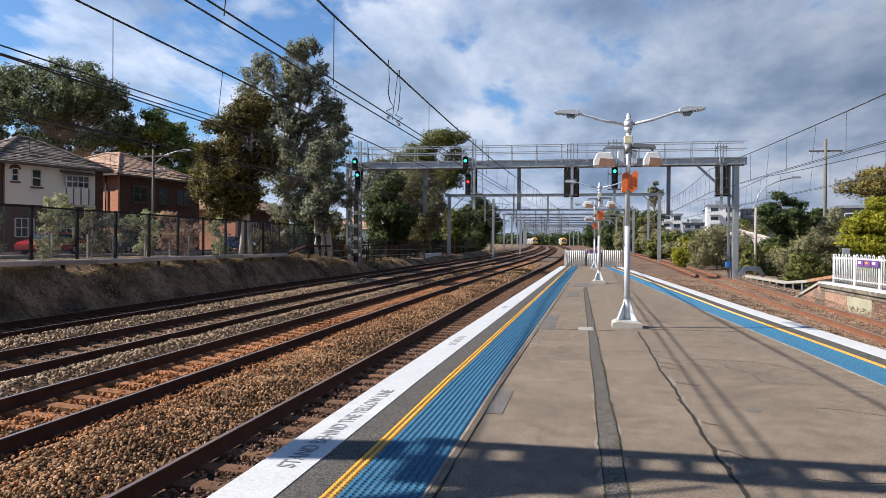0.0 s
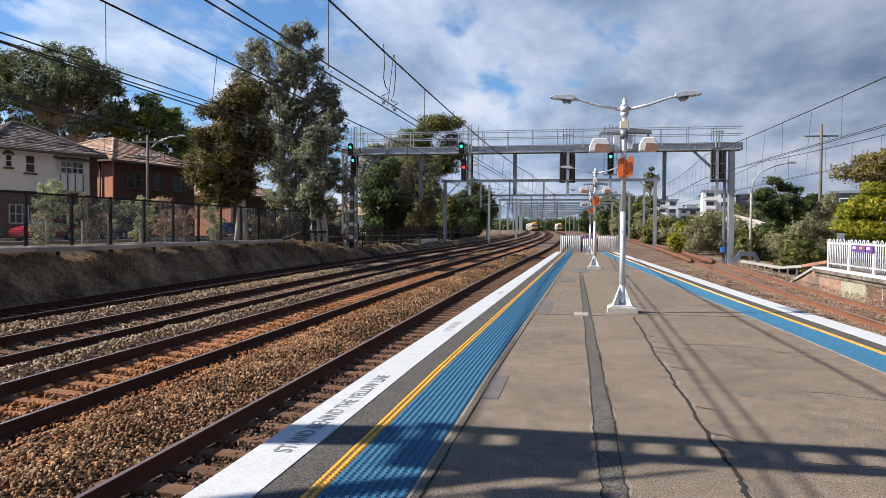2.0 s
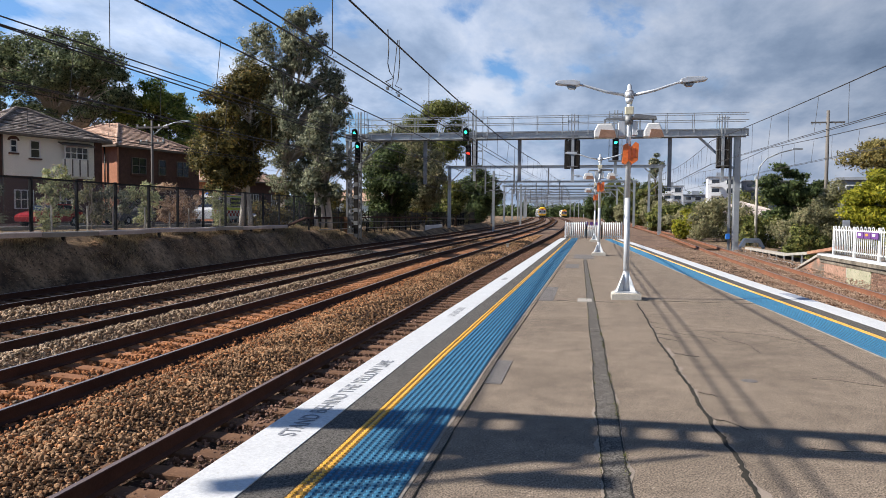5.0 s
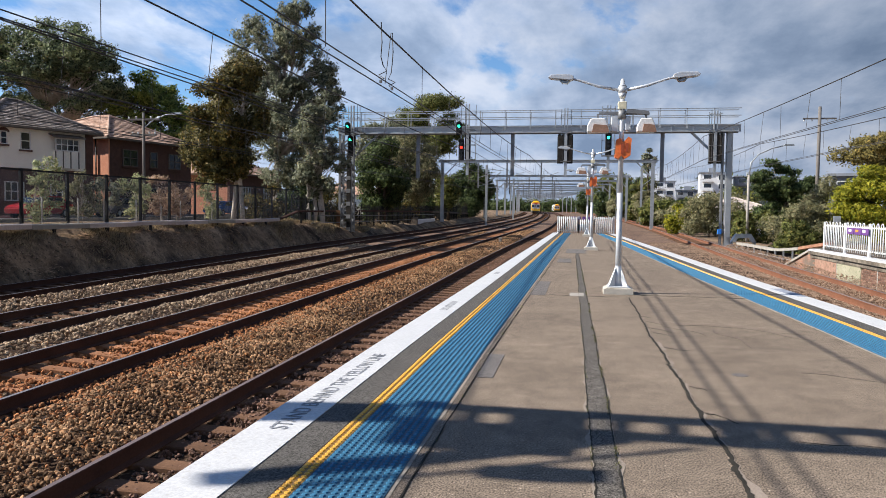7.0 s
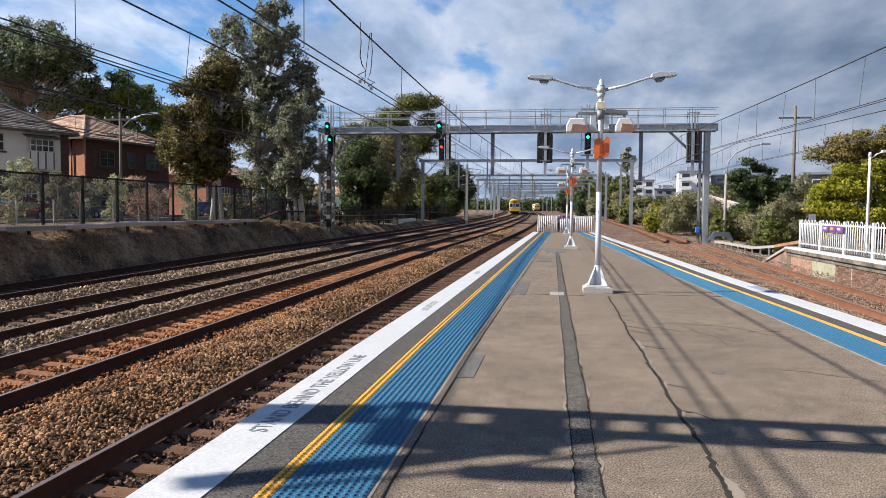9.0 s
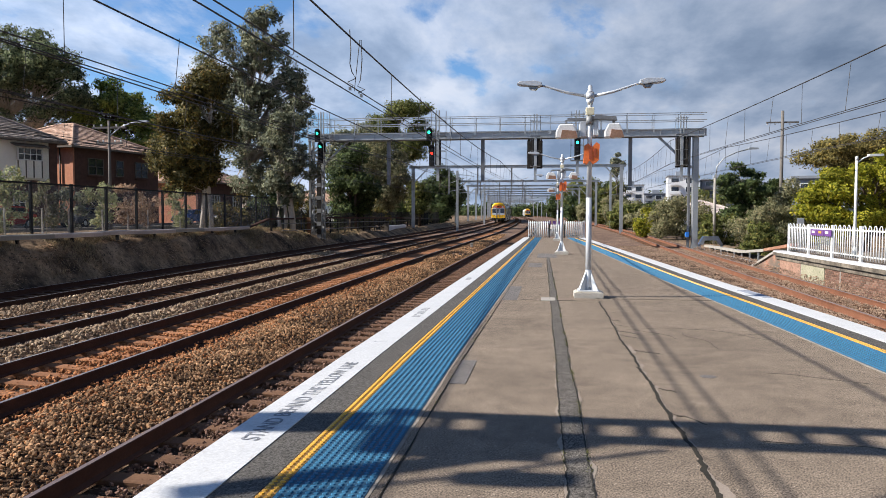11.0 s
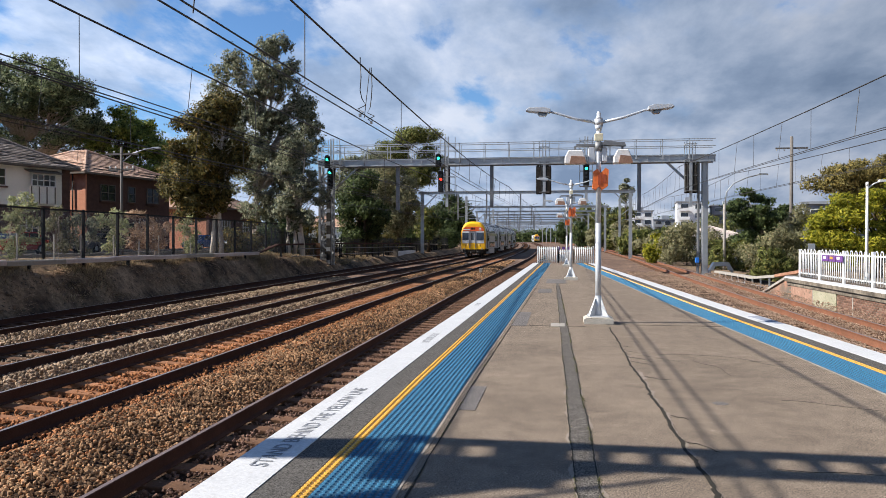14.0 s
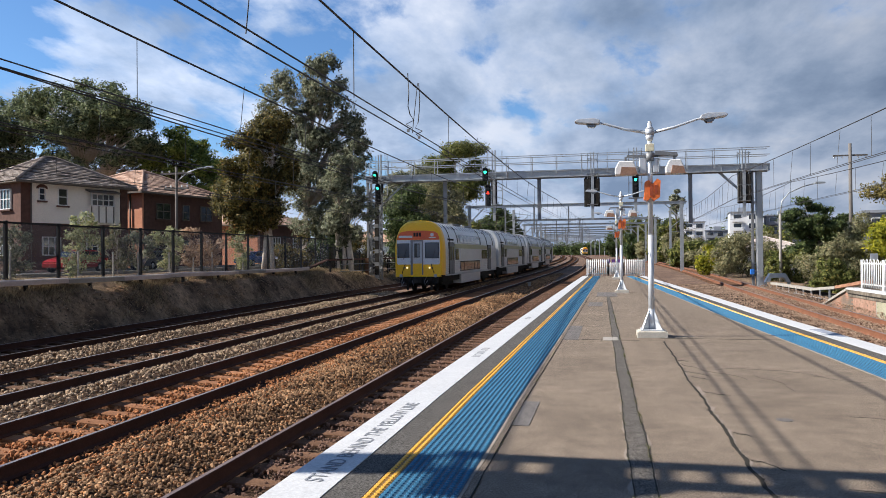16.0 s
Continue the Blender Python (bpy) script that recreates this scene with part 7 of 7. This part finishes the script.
    build_tree("shrub", "olive-grey scrub beside the platform ramp", (17.6, 56.5, -1.5), clumps(0, 0, 3.0, 2.3, 1.6, 2.5, 34, 0.6, 81), LEAF_OLIVE, BARK_DARK, 36000, 0.07, 0.07, 82, 0.1, 5)
    build_tree("shrub", "green bush at the foot of the gantry leg", (13.4, 49.0, -1.4), clumps(0, 0, 1.3, 1.3, 1.2, 1.0, 14, 0.55, 83), LEAF_GREEN, BARK_DARK, 8000, 0.09, 0.05, 84, 0.2, 3)
    build_tree("shrub", "grey-brown scrub behind the gantry", (12.6, 74.0, -1.4), clumps(0, 0, 2.6, 2.8, 2.0, 2.1, 30, 0.8, 85), LEAF_OLIVE, BARK_DARK, 20000, 0.10, 0.07, 86, 0.2, 4)
    build_tree("shrub", "yellow-green bush beside the track", (9.9, 79.0, -1.1), clumps(0, 0, 2.0, 1.2, 1.1, 1.5, 14, 0.65, 87), LEAF_BRIGHT, BARK_DARK, 7000, 0.13, 0.06, 88, 0.2, 3)
    build_tree("shrub", "green scrub beside the track", (14.6, 66.0, -1.4), clumps(0, 0, 1.8, 1.6, 1.5, 1.4, 14, 0.7, 89), LEAF_GREEN, BARK_DARK, 8000, 0.12, 0.06, 90, 0.2, 3)
    for k, (x, y, h, w, leaf) in enumerate(((11.6, 104, 3.9, 2.6, LEAF_GREEN), (13.2, 122, 4.6, 3.2, LEAF_OLIVE), (11.5, 142, 9.0, 3.0, LEAF_GREEN), (13.0, 165, 10.5, 3.6, LEAF_DEEP), (11.0, 190, 11.5, 4.0, LEAF_GREEN), (8.0, 230, 13.0, 5.0, LEAF_GREEN), (15.5, 118, 4.4, 2.2, LEAF_DEEP), (17.0, 96, 3.6, 3.0, LEAF_OLIVE), (20, 110, 4.5, 4, LEAF_GREEN), (24, 130, 6.0, 5, LEAF_OLIVE), (2.0, 275, 8.5, 5, LEAF_DEEP), (30, 150, 7, 6, LEAF_GREEN), (36, 112, 6, 6, LEAF_DEEP), (44, 100, 7, 6, LEAF_GREEN))):
        build_tree("tree", "leafy green tree beside the far track", (x, y, ground_z(x, y) - 0.1), clumps(0, 0, h * 0.52, w * 0.75, w * 0.7, h * 0.40, 18, w * 0.34, 100 + k), leaf, BARK_DARK, 7000, 0.2 + 0.0006 * y, 0.2, 130 + k, 0.25, 2)
    for k, (x, y, h, w, leaf) in enumerate(((12.2, 86, 3.2, 1.8, LEAF_OLIVE), (13.4, 92, 4.2, 2.2, LEAF_GREEN), (11.8, 97, 3.4, 2.0, LEAF_OLIVE), (10.9, 112, 4.2, 2.2, LEAF_GREEN), (10.7, 130, 6.0, 2.4, LEAF_OLIVE), (10.0, 152, 6.5, 2.6, LEAF_GREEN), (8.8, 176, 7.0, 2.8, LEAF_OLIVE), (7.0, 205, 8.0, 3.2, LEAF_DEEP))):
        build_tree("shrub", "dense olive-green scrub along the far track", (x, y, ground_z(x, y) - 0.1), clumps(0, 0, h * 0.45, w, w * 1.3, h * 0.45, 26, w * 0.34, 160 + k), leaf, BARK_DARK, 12000, 0.13 + 0.0006 * y, 0.08, 180 + k, 0.25, 3)
    build_tree("gum_tree", "slim tall tree above the far line", (12.2, 138, -0.5), clumps(0, 0, 11.2, 1.1, 1.0, 2.6, 14, 0.7, 150), LEAF_GUM, BARK_DARK, 3500, 0.22, 0.2, 151, 0.25, 1)


LEAF_DRYGREEN = leaf_material("dry_green_leaf", (0.050, 0.045, 0.015), (0.300, 0.250, 0.090), (0.40, 0.28, 0.07))
build_right_side()


def build_apartment(at, turn, w, d, storeys, wall, label):
    t = thing("apartment_building", label, "apartment building", at, turn)
    h = storeys * 3.0
    part("wall", Mesh().box(0, 0, -4, w, d, h), wall, t)
    part("roof", Mesh().box(-0.4, -0.4, h, w + 0.4, d + 0.4, h + 0.35).box(w * 0.3, d * 0.3, h + 0.35, w * 0.55, d * 0.6, h + 1.9), APARTMENT_GREY, t)
    n = max(2, int(w / 4.0))
    for s in range(storeys):
        for k in range(n):
            x = w * (k + 0.5) / n
            win = part("window", Mesh().box(x - 1.3, -0.06, s * 3 + 0.6, x + 1.3, 0.02, s * 3 + 2.4), WHITE_PAINT, t)
            part("pane", Mesh().box(x - 1.2, -0.08, s * 3 + 0.7, x + 1.2, -0.05, s * 3 + 2.3), GLASS_DARK, win)
            if k % 2 == 0:
                part("balcony", Mesh().box(x - 1.7, -1.6, s * 3 - 0.15, x + 1.7, 0, s * 3 + 0.05).box(x - 1.7, -1.6, s * 3, x + 1.7, -1.5, s * 3 + 1.0), wall, t)
    return t


build_apartment((40.0, 262.0, 0.0), -6, 9.5, 14.0, 5, APARTMENT_WHITE, "white five-storey apartment block with balconies above the trees")
build_apartment((52.5, 268.0, -1.0), -6, 14.0, 14.0, 5, APARTMENT_GREY, "grey apartment block with white balconies beyond the trees")
build_apartment((30.0, 312.0, -1.0), -4, 8.0, 10.0, 5, APARTMENT_WHITE, "white apartment block in the distance")
build_apartment((40.5, 330.0, -1.0), -4, 12.0, 10.0, 4, APARTMENT_GREY, "grey-blue apartment block in the distance")
hs = build_house("house", "pale house with a faded beige roof among the trees", (15.5, 92.0, -1.3), 10, 8.0, 8.0, 3.0, 1.7, CREAM_WALL, CREAM_WALL, rows=10, tiles=TROUGH)
window_unit(hs, pose(4.5, -0.06, 1.0), 1.5, 1.3, 3)
wh = build_apartment((31.5, 102.0, -2.6), -15, 20.0, 12.0, 3, APARTMENT_GREY, "low grey flat-roofed building behind the power pole")


def far_woods():
    """Wooded skyline far beyond the line."""
    rng = random.Random(77)
    blobs = []
    for k in range(260):
        x = rng.uniform(-330, 330)
        y = rng.uniform(430, 620)
        h = rng.uniform(13.0, 22.0) + 4.0 * noise.noise((x * 0.02, y * 0.02, 0))
        r = rng.uniform(3.5, 7.0)
        if abs(x + 27) < 30:
            y, h = max(y, 500.0), h * 0.55
        blobs.append((x, y, 0.6 + h * 0.45, r, r, h * 0.55))
    for k in range(46):
        x, y = rng.uniform(-75, 25), rng.uniform(520, 640)
        blobs.append((x, y, 4.5, 6.0, 6.0, 5.5 + 1.5 * noise.noise((x * 0.05, 0, 0))))
    v, f = leaf_cloud(blobs, 62000, 1.15, 78, 0.6)
    tagged(new("distant_woods", raw_mesh("distant_woods", v, f, LEAF_DEEP)), "dark wooded skyline in the distance", "woods", kind="stuff")


far_woods()


# ---- the train ----
def roof_outline():
    return [(-1.50, 1.05), (1.50, 1.05), (1.515, 1.6), (1.515, 2.75), (1.49, 3.05), (1.44, 3.35), (1.35, 3.65), (1.21, 3.92), (1.02, 4.12), (0.78, 4.27), (0.50, 4.35), (0.0, 4.38), (-0.50, 4.35), (-0.78, 4.27), (-1.02, 4.12), (-1.21, 3.92), (-1.35, 3.65), (-1.44, 3.35), (-1.49, 3.05), (-1.515, 2.75), (-1.515, 1.6)]


def side_window(t, s, y, w, z0, z1, upper=False):
    """A pane in a pale frame on the carriage side; the upper ones lean in with the roof."""
    f, g = Mesh(), Mesh()
    if upper:
        f.prism([(s * 1.455, 3.02), (s * 1.520, 3.03), (s * 1.472, 3.37), (s * 1.385, 3.65), (s * 1.33, 3.63)][::s], "y", y - 0.05, y + w + 0.05)
        g.prism([(s * 1.46, 3.07), (s * 1.530, 3.08), (s * 1.484, 3.36), (s * 1.402, 3.60), (s * 1.34, 3.58)][::s], "y", y, y + w)
    else:
        f.box(s * 1.50, y - 0.05, z0 - 0.05, s * 1.562, y + w + 0.05, z1 + 0.05)
        g.box(s * 1.51, y, z0, s * 1.570, y + w, z1)
    part("pane", g, TRAIN_GLASS, part("window", f, TRAIN_GREY if upper else TRAIN_DARK, t))


def build_car(front):
    """A double-deck carriage, nose at y = 0 and body along +y; rails at z = 0."""
    t = thing("train_carriage", "leading double-deck stainless steel carriage with a yellow front" if front else "double-deck stainless steel train carriage", "train", group="train carriages")
    L = 20.0
    y0 = 0.45 if front else 0.25
    part("body", Mesh().prism(roof_outline(), "y", y0, L - 0.45), TRAIN_STEEL, t, "ribbed stainless steel body")
    for s in (-1, 1):
        fl = Mesh()
        for z in np.arange(1.12, 2.66, 0.14):
            fl.prism([(s * 1.51, z), (s * 1.548, z + 0.03), (s * 1.548, z + 0.075), (s * 1.51, z + 0.09)][::s], "y", 0.9 if front else 0.4, L - 0.5)
        part("fluting", fl, TRAIN_STEEL, t, "corrugated stainless side sheets")
        for k in range(6):
            side_window(t, s, 5.1 + k * 1.17, 1.02, 0, 0, True)
            side_window(t, s, 5.1 + k * 1.17, 1.02, 1.24, 1.80)
        side_window(t, s, 3.6, 0.85, 2.0, 2.62)
        for k in range(2):
            side_window(t, s, 12.95 + k * 1.1, 1.0, 2.02, 2.60)
        for yd in (1.75, 15.6):
            rec = part("door_recess", Mesh().box(s * 1.50, yd - 0.12, 1.06, s * 1.556, yd + 1.42, 3.06), TRAIN_DARK, t, "dark doorway surround")
            for q in (0.0, 0.68):
                dr = part("door", Mesh().box(s * 1.52, yd + q, 1.08, s * 1.572, yd + q + 0.62, 3.02), GALV_DARK, t, "grey sliding door leaf")
                part("door_window", Mesh().box(s * 1.56, yd + q + 0.14, 1.95, s * 1.582, yd + q + 0.48, 2.8), TRAIN_GLASS, dr)
        part("stripe", Mesh().box(s * 1.505, 3.4, 2.70, s * 1.535, 15.2, 2.99), STRIPE_GREEN, t, "pale yellow-green band")
        part("sill_band", Mesh().box(s * 1.49, y0 + 0.3, 0.98, s * 1.556, L - 0.5, 1.09), TRAIN_GREY, t, "pale lower sill")
        for k in range(4):
            part("vent", Mesh().box(s * 1.46, 1.6 + k * 0.42, 3.18, s * 1.515, 1.85 + k * 0.42, 3.30), TRAIN_DARK, t)
    rib = Mesh()
    for y in np.arange(1.2, L - 0.6, 0.9):
        rib.prism([(1.23, 3.94), (1.03, 4.14), (0.79, 4.29), (0.5, 4.375), (-0.5, 4.375), (-0.79, 4.29), (-1.03, 4.14), (-1.23, 3.94), (-1.18, 3.90), (-0.5, 4.32), (0.5, 4.32), (1.18, 3.90)], "y", y, y + 0.05)
    part("roof_ribs", rib, GALV_DARK, t)
    for y in (2.0, 4.4, 12.6, 15.4, 18.2):
        part("roof_joint", Mesh().prism([(1.522, 3.02), (1.475, 3.36), (1.375, 3.67), (1.235, 3.94), (1.04, 4.15), (1.0, 4.08), (1.18, 3.90), (1.32, 3.64), (1.42, 3.34), (1.48, 3.02)], "y", y, y + 0.07), TRAIN_DARK, t)
    for y in (7.0, 11.0):
        part("roof_unit", Mesh().box(-0.62, y, 4.30, 0.62, y + 2.2, 4.46, bevel=0.05), GALV_DARK, t, "low grey roof ventilator")
    part("underframe", Mesh().box(-1.35, y0 + 0.2, 0.62, 1.35, L - 0.4, 1.06), TRAIN_DARK, t)
    part("skirt", Mesh().box(-1.47, 5.6, 0.35, 1.47, 12.6, 1.06, bevel=0.02), TRAIN_STEEL, t, "pale grey well skirt")
    for yb in (2.9, 16.6):
        b = part("bogie", Mesh().box(-1.15, yb - 1.6, 0.38, -1.0, yb + 1.6, 0.75).box(1.0, yb - 1.6, 0.38, 1.15, yb + 1.6, 0.75).box(-1.0, yb - 0.3, 0.4, 1.0, yb + 0.3, 0.7), TRAIN_DARK, t)
        for dy in (-1.2, 1.2):
            part("wheelset", Mesh().rod((-0.80, yb + dy, 0.46), (-0.66, yb + dy, 0.46), 0.46, None, 16).rod((0.66, yb + dy, 0.46), (0.80, yb + dy, 0.46), 0.46, None, 16).rod((-0.8, yb + dy, 0.46), (0.8, yb + dy, 0.46), 0.08, None, 8), TRAIN_DARK, b)
    part("gangway", Mesh().box(-0.65, L - 0.45, 1.1, 0.65, L + 0.55, 3.4), TRAIN_DARK, t)
    if front:
        o = [(p[0] * 1.005, p[1]) for p in roof_outline()]
        nose = Mesh()
        rings = []
        for y, k, dz in ((0.75, 1.008, 0.0), (0.30, 1.006, 0.0), (0.08, 0.975, -0.03), (0.0, 0.935, -0.07)):
            rings.append([nose.bm.verts.new((p[0] * k, y, 1.0 + (p[1] - 1.0) * (k if p[1] > 3 else 1.0) + (dz if p[1] > 3 else 0))) for p in o])
        for a, b in zip(rings, rings[1:]):
            for i in range(len(o)):
                nose.bm.faces.new((a[i], a[(i + 1) % len(o)], b[(i + 1) % len(o)], b[i]))
        nose.bm.faces.new(rings[-1])
        part("nose", nose, TRAIN_YELLOW, t, "yellow moulded cab front")
        band = part("red_band", Mesh().prism([(-1.33, 3.20), (1.33, 3.20), (1.31, 3.36), (1.22, 3.58), (1.02, 3.70), (0.5, 3.76), (-0.5, 3.76), (-1.02, 3.70), (-1.22, 3.58), (-1.31, 3.36)], "y", -0.03, 0.02), TRAIN_ORANGE, t, "orange-red destination band")
        part("destination_bar", Mesh().box(-1.22, -0.042, 3.33, -0.36, -0.028, 3.46), WHITE_PAINT, band, "white destination line")
        for k in range(3):
            part("number_bar", Mesh().box(-0.28 + k * 0.17, -0.042, 3.40, -0.15 + k * 0.17, -0.028, 3.64), BLACK_STEEL, band)
        part("emblem", Mesh().rod((0.88, -0.042, 3.50), (0.88, -0.028, 3.50), 0.11, None, 14).box(0.68, -0.042, 3.30, 1.10, -0.028, 3.36), WHITE_PAINT, band, "round white emblem")
        part("grey_mask", Mesh().prism([(-1.36, 1.78), (-1.28, 1.70), (1.28, 1.70), (1.36, 1.78), (1.36, 3.19), (-1.36, 3.19)], "y", -0.02, 0.03), TRAIN_MASK, t, "pale grey cab surround")
        for x0, x1, z0, z1 in ((-1.29, -0.58, 2.14, 2.96), (0.46, 1.28, 2.10, 3.00)):
            w = part("windscreen", Mesh().box(x0, -0.045, z0, x1, -0.015, z1, bevel=0.008), CAB_GLASS, t, "dark windscreen in a black seal")
            for b0, b1, c0, c1 in ((x0 - 0.03, x0, z0 - 0.03, z1 + 0.03), (x1, x1 + 0.03, z0 - 0.03, z1 + 0.03), (x0, x1, z0 - 0.03, z0), (x0, x1, z1, z1 + 0.03)):
                part("seal", Mesh().box(b0, -0.036, c0, b1, -0.012, c1), BLACK_STEEL, w)
            part("wiper", Mesh().bar(((x0 + x1) / 2, -0.06, z0 - 0.12), ((x0 + x1) / 2 + 0.22, -0.06, z0 + 0.5), 0.02, 0.02), BLACK_STEEL, w)
        dr = part("cab_door", Mesh().box(-0.44, -0.034, 1.76, 0.30, -0.004, 3.16), TRAIN_GREY, t, "grey end door in a recess")
        part("door_jamb", Mesh().box(-0.47, -0.075, 1.06, -0.34, -0.006, 3.18).box(0.24, -0.060, 1.06, 0.31, -0.006, 3.18).box(-0.34, -0.060, 3.10, 0.24, -0.006, 3.18), GALV_DARK, dr, "dark door jamb")
        part("door_window", Mesh().box(-0.24, -0.048, 2.12, 0.10, -0.03, 2.98), TRAIN_GLASS, dr)
        # added pale strip: a reflection drawn on the door's dark pane
        part("door_window", Mesh().box(-0.06, -0.054, 2.18, 0.08, -0.047, 2.92), GLASS_SKY, dr, "pale strip laid on the pane to stand for its reflection")
        part("door_foot", Mesh().box(-0.34, -0.03, 1.06, 0.24, -0.002, 1.76), TRAIN_YELLOW, dr, "yellow lower door panel")
        for x in (-0.98, 0.98):
            part("headlamp", Mesh().rod((x * 0.72, -0.03, 1.50), (x * 0.72, 0.0, 1.50), 0.055, None, 14), LENS_LAMP, t, "small round headlamp")
            part("marker_lamp", Mesh().box(x * 0.88 - 0.05, -0.03, 1.46, x * 0.88 + 0.05, 0.0, 1.54), GLASS_SKY, t)
            part("grab_rail", Mesh().tube([(x * 1.02, -0.03, 1.16), (x * 0.98, -0.10, 1.30), (x * 0.88, -0.10, 1.62), (x * 0.84, -0.03, 1.72)], 0.022, 6), BLACK_STEEL, t)
            part("jumper_box", Mesh().box(x * 1.10 - 0.10, -0.10, 0.92, x * 1.10 + 0.10, 0.08, 1.10, bevel=0.02), GALV, t)
        part("step_band", Mesh().box(-1.42, -0.05, 0.96, 1.42, 0.05, 1.10), TRAIN_YELLOW, t)
        cp = Mesh().box(-1.2, 0.1, 0.55, 1.2, 0.35, 0.98).rod((0, -0.35, 0.75), (0, 0.2, 0.75), 0.14, None, 8).box(-0.25, -0.42, 0.6, 0.25, -0.25, 0.92)
        part("coupler", cp, TRAIN_DARK, t, "dark coupler")
        rng = random.Random(9)
        for k in range(9):
            x = -1.0 + k * 0.25
            part("hose", Mesh().tube([(x, 0.1, 0.95), (x + rng.uniform(-0.1, 0.1), -0.12, 0.7), (x + rng.uniform(-0.15, 0.15), -0.18, rng.uniform(0.32, 0.5)), (x + rng.uniform(-0.2, 0.2), -0.05, 0.72)], 0.028, 6), TYRE if k % 3 else GALV_DARK, t)
        for x in (-0.75, 0.75):
            part("rail_guard", Mesh().box(x - 0.06, 0.2, 0.12, x + 0.06, 0.3, 0.6), TRAIN_DARK, t)
    return t


TRAIN_MASK = material("pale_cab_paint", (0.60, 0.63, 0.66), (0.68, 0.71, 0.73), 1.0, 20, 0.45, bump=0.03)
# the blue base colour stands for sky reflected in the windscreens
CAB_GLASS = glass_material("sky_tinted_cab_glass", (0.045, 0.060, 0.085), 0.12)
STRIPE_GREEN = material("pale_olive_stripe", (0.42, 0.42, 0.25), (0.50, 0.50, 0.30), 1, 20, 0.45, bump=0.0)
train = [build_car(True)] + [build_car(False) for _ in range(3)]


def on_track(key, y):
    """The spot and heading (degrees about z) at y along a track."""
    h = math.degrees(math.atan2(sway(y + 1.0) - sway(y - 1.0), 2.0))
    return TRACKS[key] + 0.12 + sway(y), y, RAIL_Z + rise(y), -h


# nose of the train: seconds, metres along the line
TRAIN_RUN = ((0, 425), (2, 378), (4, 331), (6, 284), (8, 236), (10, 187), (12, 138), (13, 114), (14, 90.5), (15, 67), (16, 43.5))


def train_rows(back):
    rows = []
    for k in range(33):
        s = k * 0.5
        y = float(np.interp(s, [r[0] for r in TRAIN_RUN], [r[1] for r in TRAIN_RUN])) + back
        x, yy, z, h = on_track("b", y + 0.0)
        rows.append((s, pose(x, yy, z, 0, 0, h)))
    return rows


# a second set of carriages stands far down the line
standing = build_car(True)
standing.matrix_basis = pose(-12.5, 425.0, RAIL_Z + rise(425) - 0.05, 0, 0, 6)
tagged(standing, "distant double-deck carriage with a yellow front standing on a siding")


def ambulance_rows():
    """Along the street towards the camera and past it."""
    return [(k * 0.5, pose(-31.5, 38.4 - 16.1 * (k * 0.5 - 6.3), 0.66)) for k in range(33)]


OLD_BRICK = material("old_red_brick", (0.130, 0.078, 0.058), (0.285, 0.160, 0.115), 1.1, 12, 0.9, bump=0.5, wear=0.9, per_piece=0.34, c=(0.115, 0.098, 0.078), speck=0.07, mottle=0.45, mottle_scale=1.6)


def lay_bricks():
    """Bricks on the old platform face: the nearest stretch piece by piece, the rest in one."""
    wall = bpy.data.objects["brick_face"]
    me = Mesh().box(-0.016, 0.004, 0.004, 0.010, 0.226, 0.074, bevel=0.004).finish("brick", OLD_BRICK)
    rest = Mesh()
    rng = random.Random(31)
    for r in range(11):
        z = -1.30 + r * 0.085
        y = 18.0 + (0.12 if r % 2 else 0.0)
        while y < 34.3:
            patched = any(a - 0.24 < y < b for a, b in ((28.9, 31.4), (20.5, 22.6), (31.4, 34.2)))
            if not patched and rng.random() > 0.04:
                x = 10.1 + rng.uniform(-0.004, 0.004)
                if 22.6 <= y < 28.9:
                    ob = new("brick", me)
                    ob.parent = wall
                    ob.location = (x, y, z)
                else:
                    rest.box(x - 0.016, y + 0.004, z + 0.004, x + 0.01, y + 0.226, z + 0.074)
            y += 0.236
    part("more_bricks", rest, OLD_BRICK, wall, kind="stuff")


lay_bricks()


def motions():
    """Every moving thing, from the clip's start to its end."""
    walk(ambulance, ambulance_rows())
    for k, car in enumerate(train):
        walk(car, train_rows(20.3 * k))


motions()
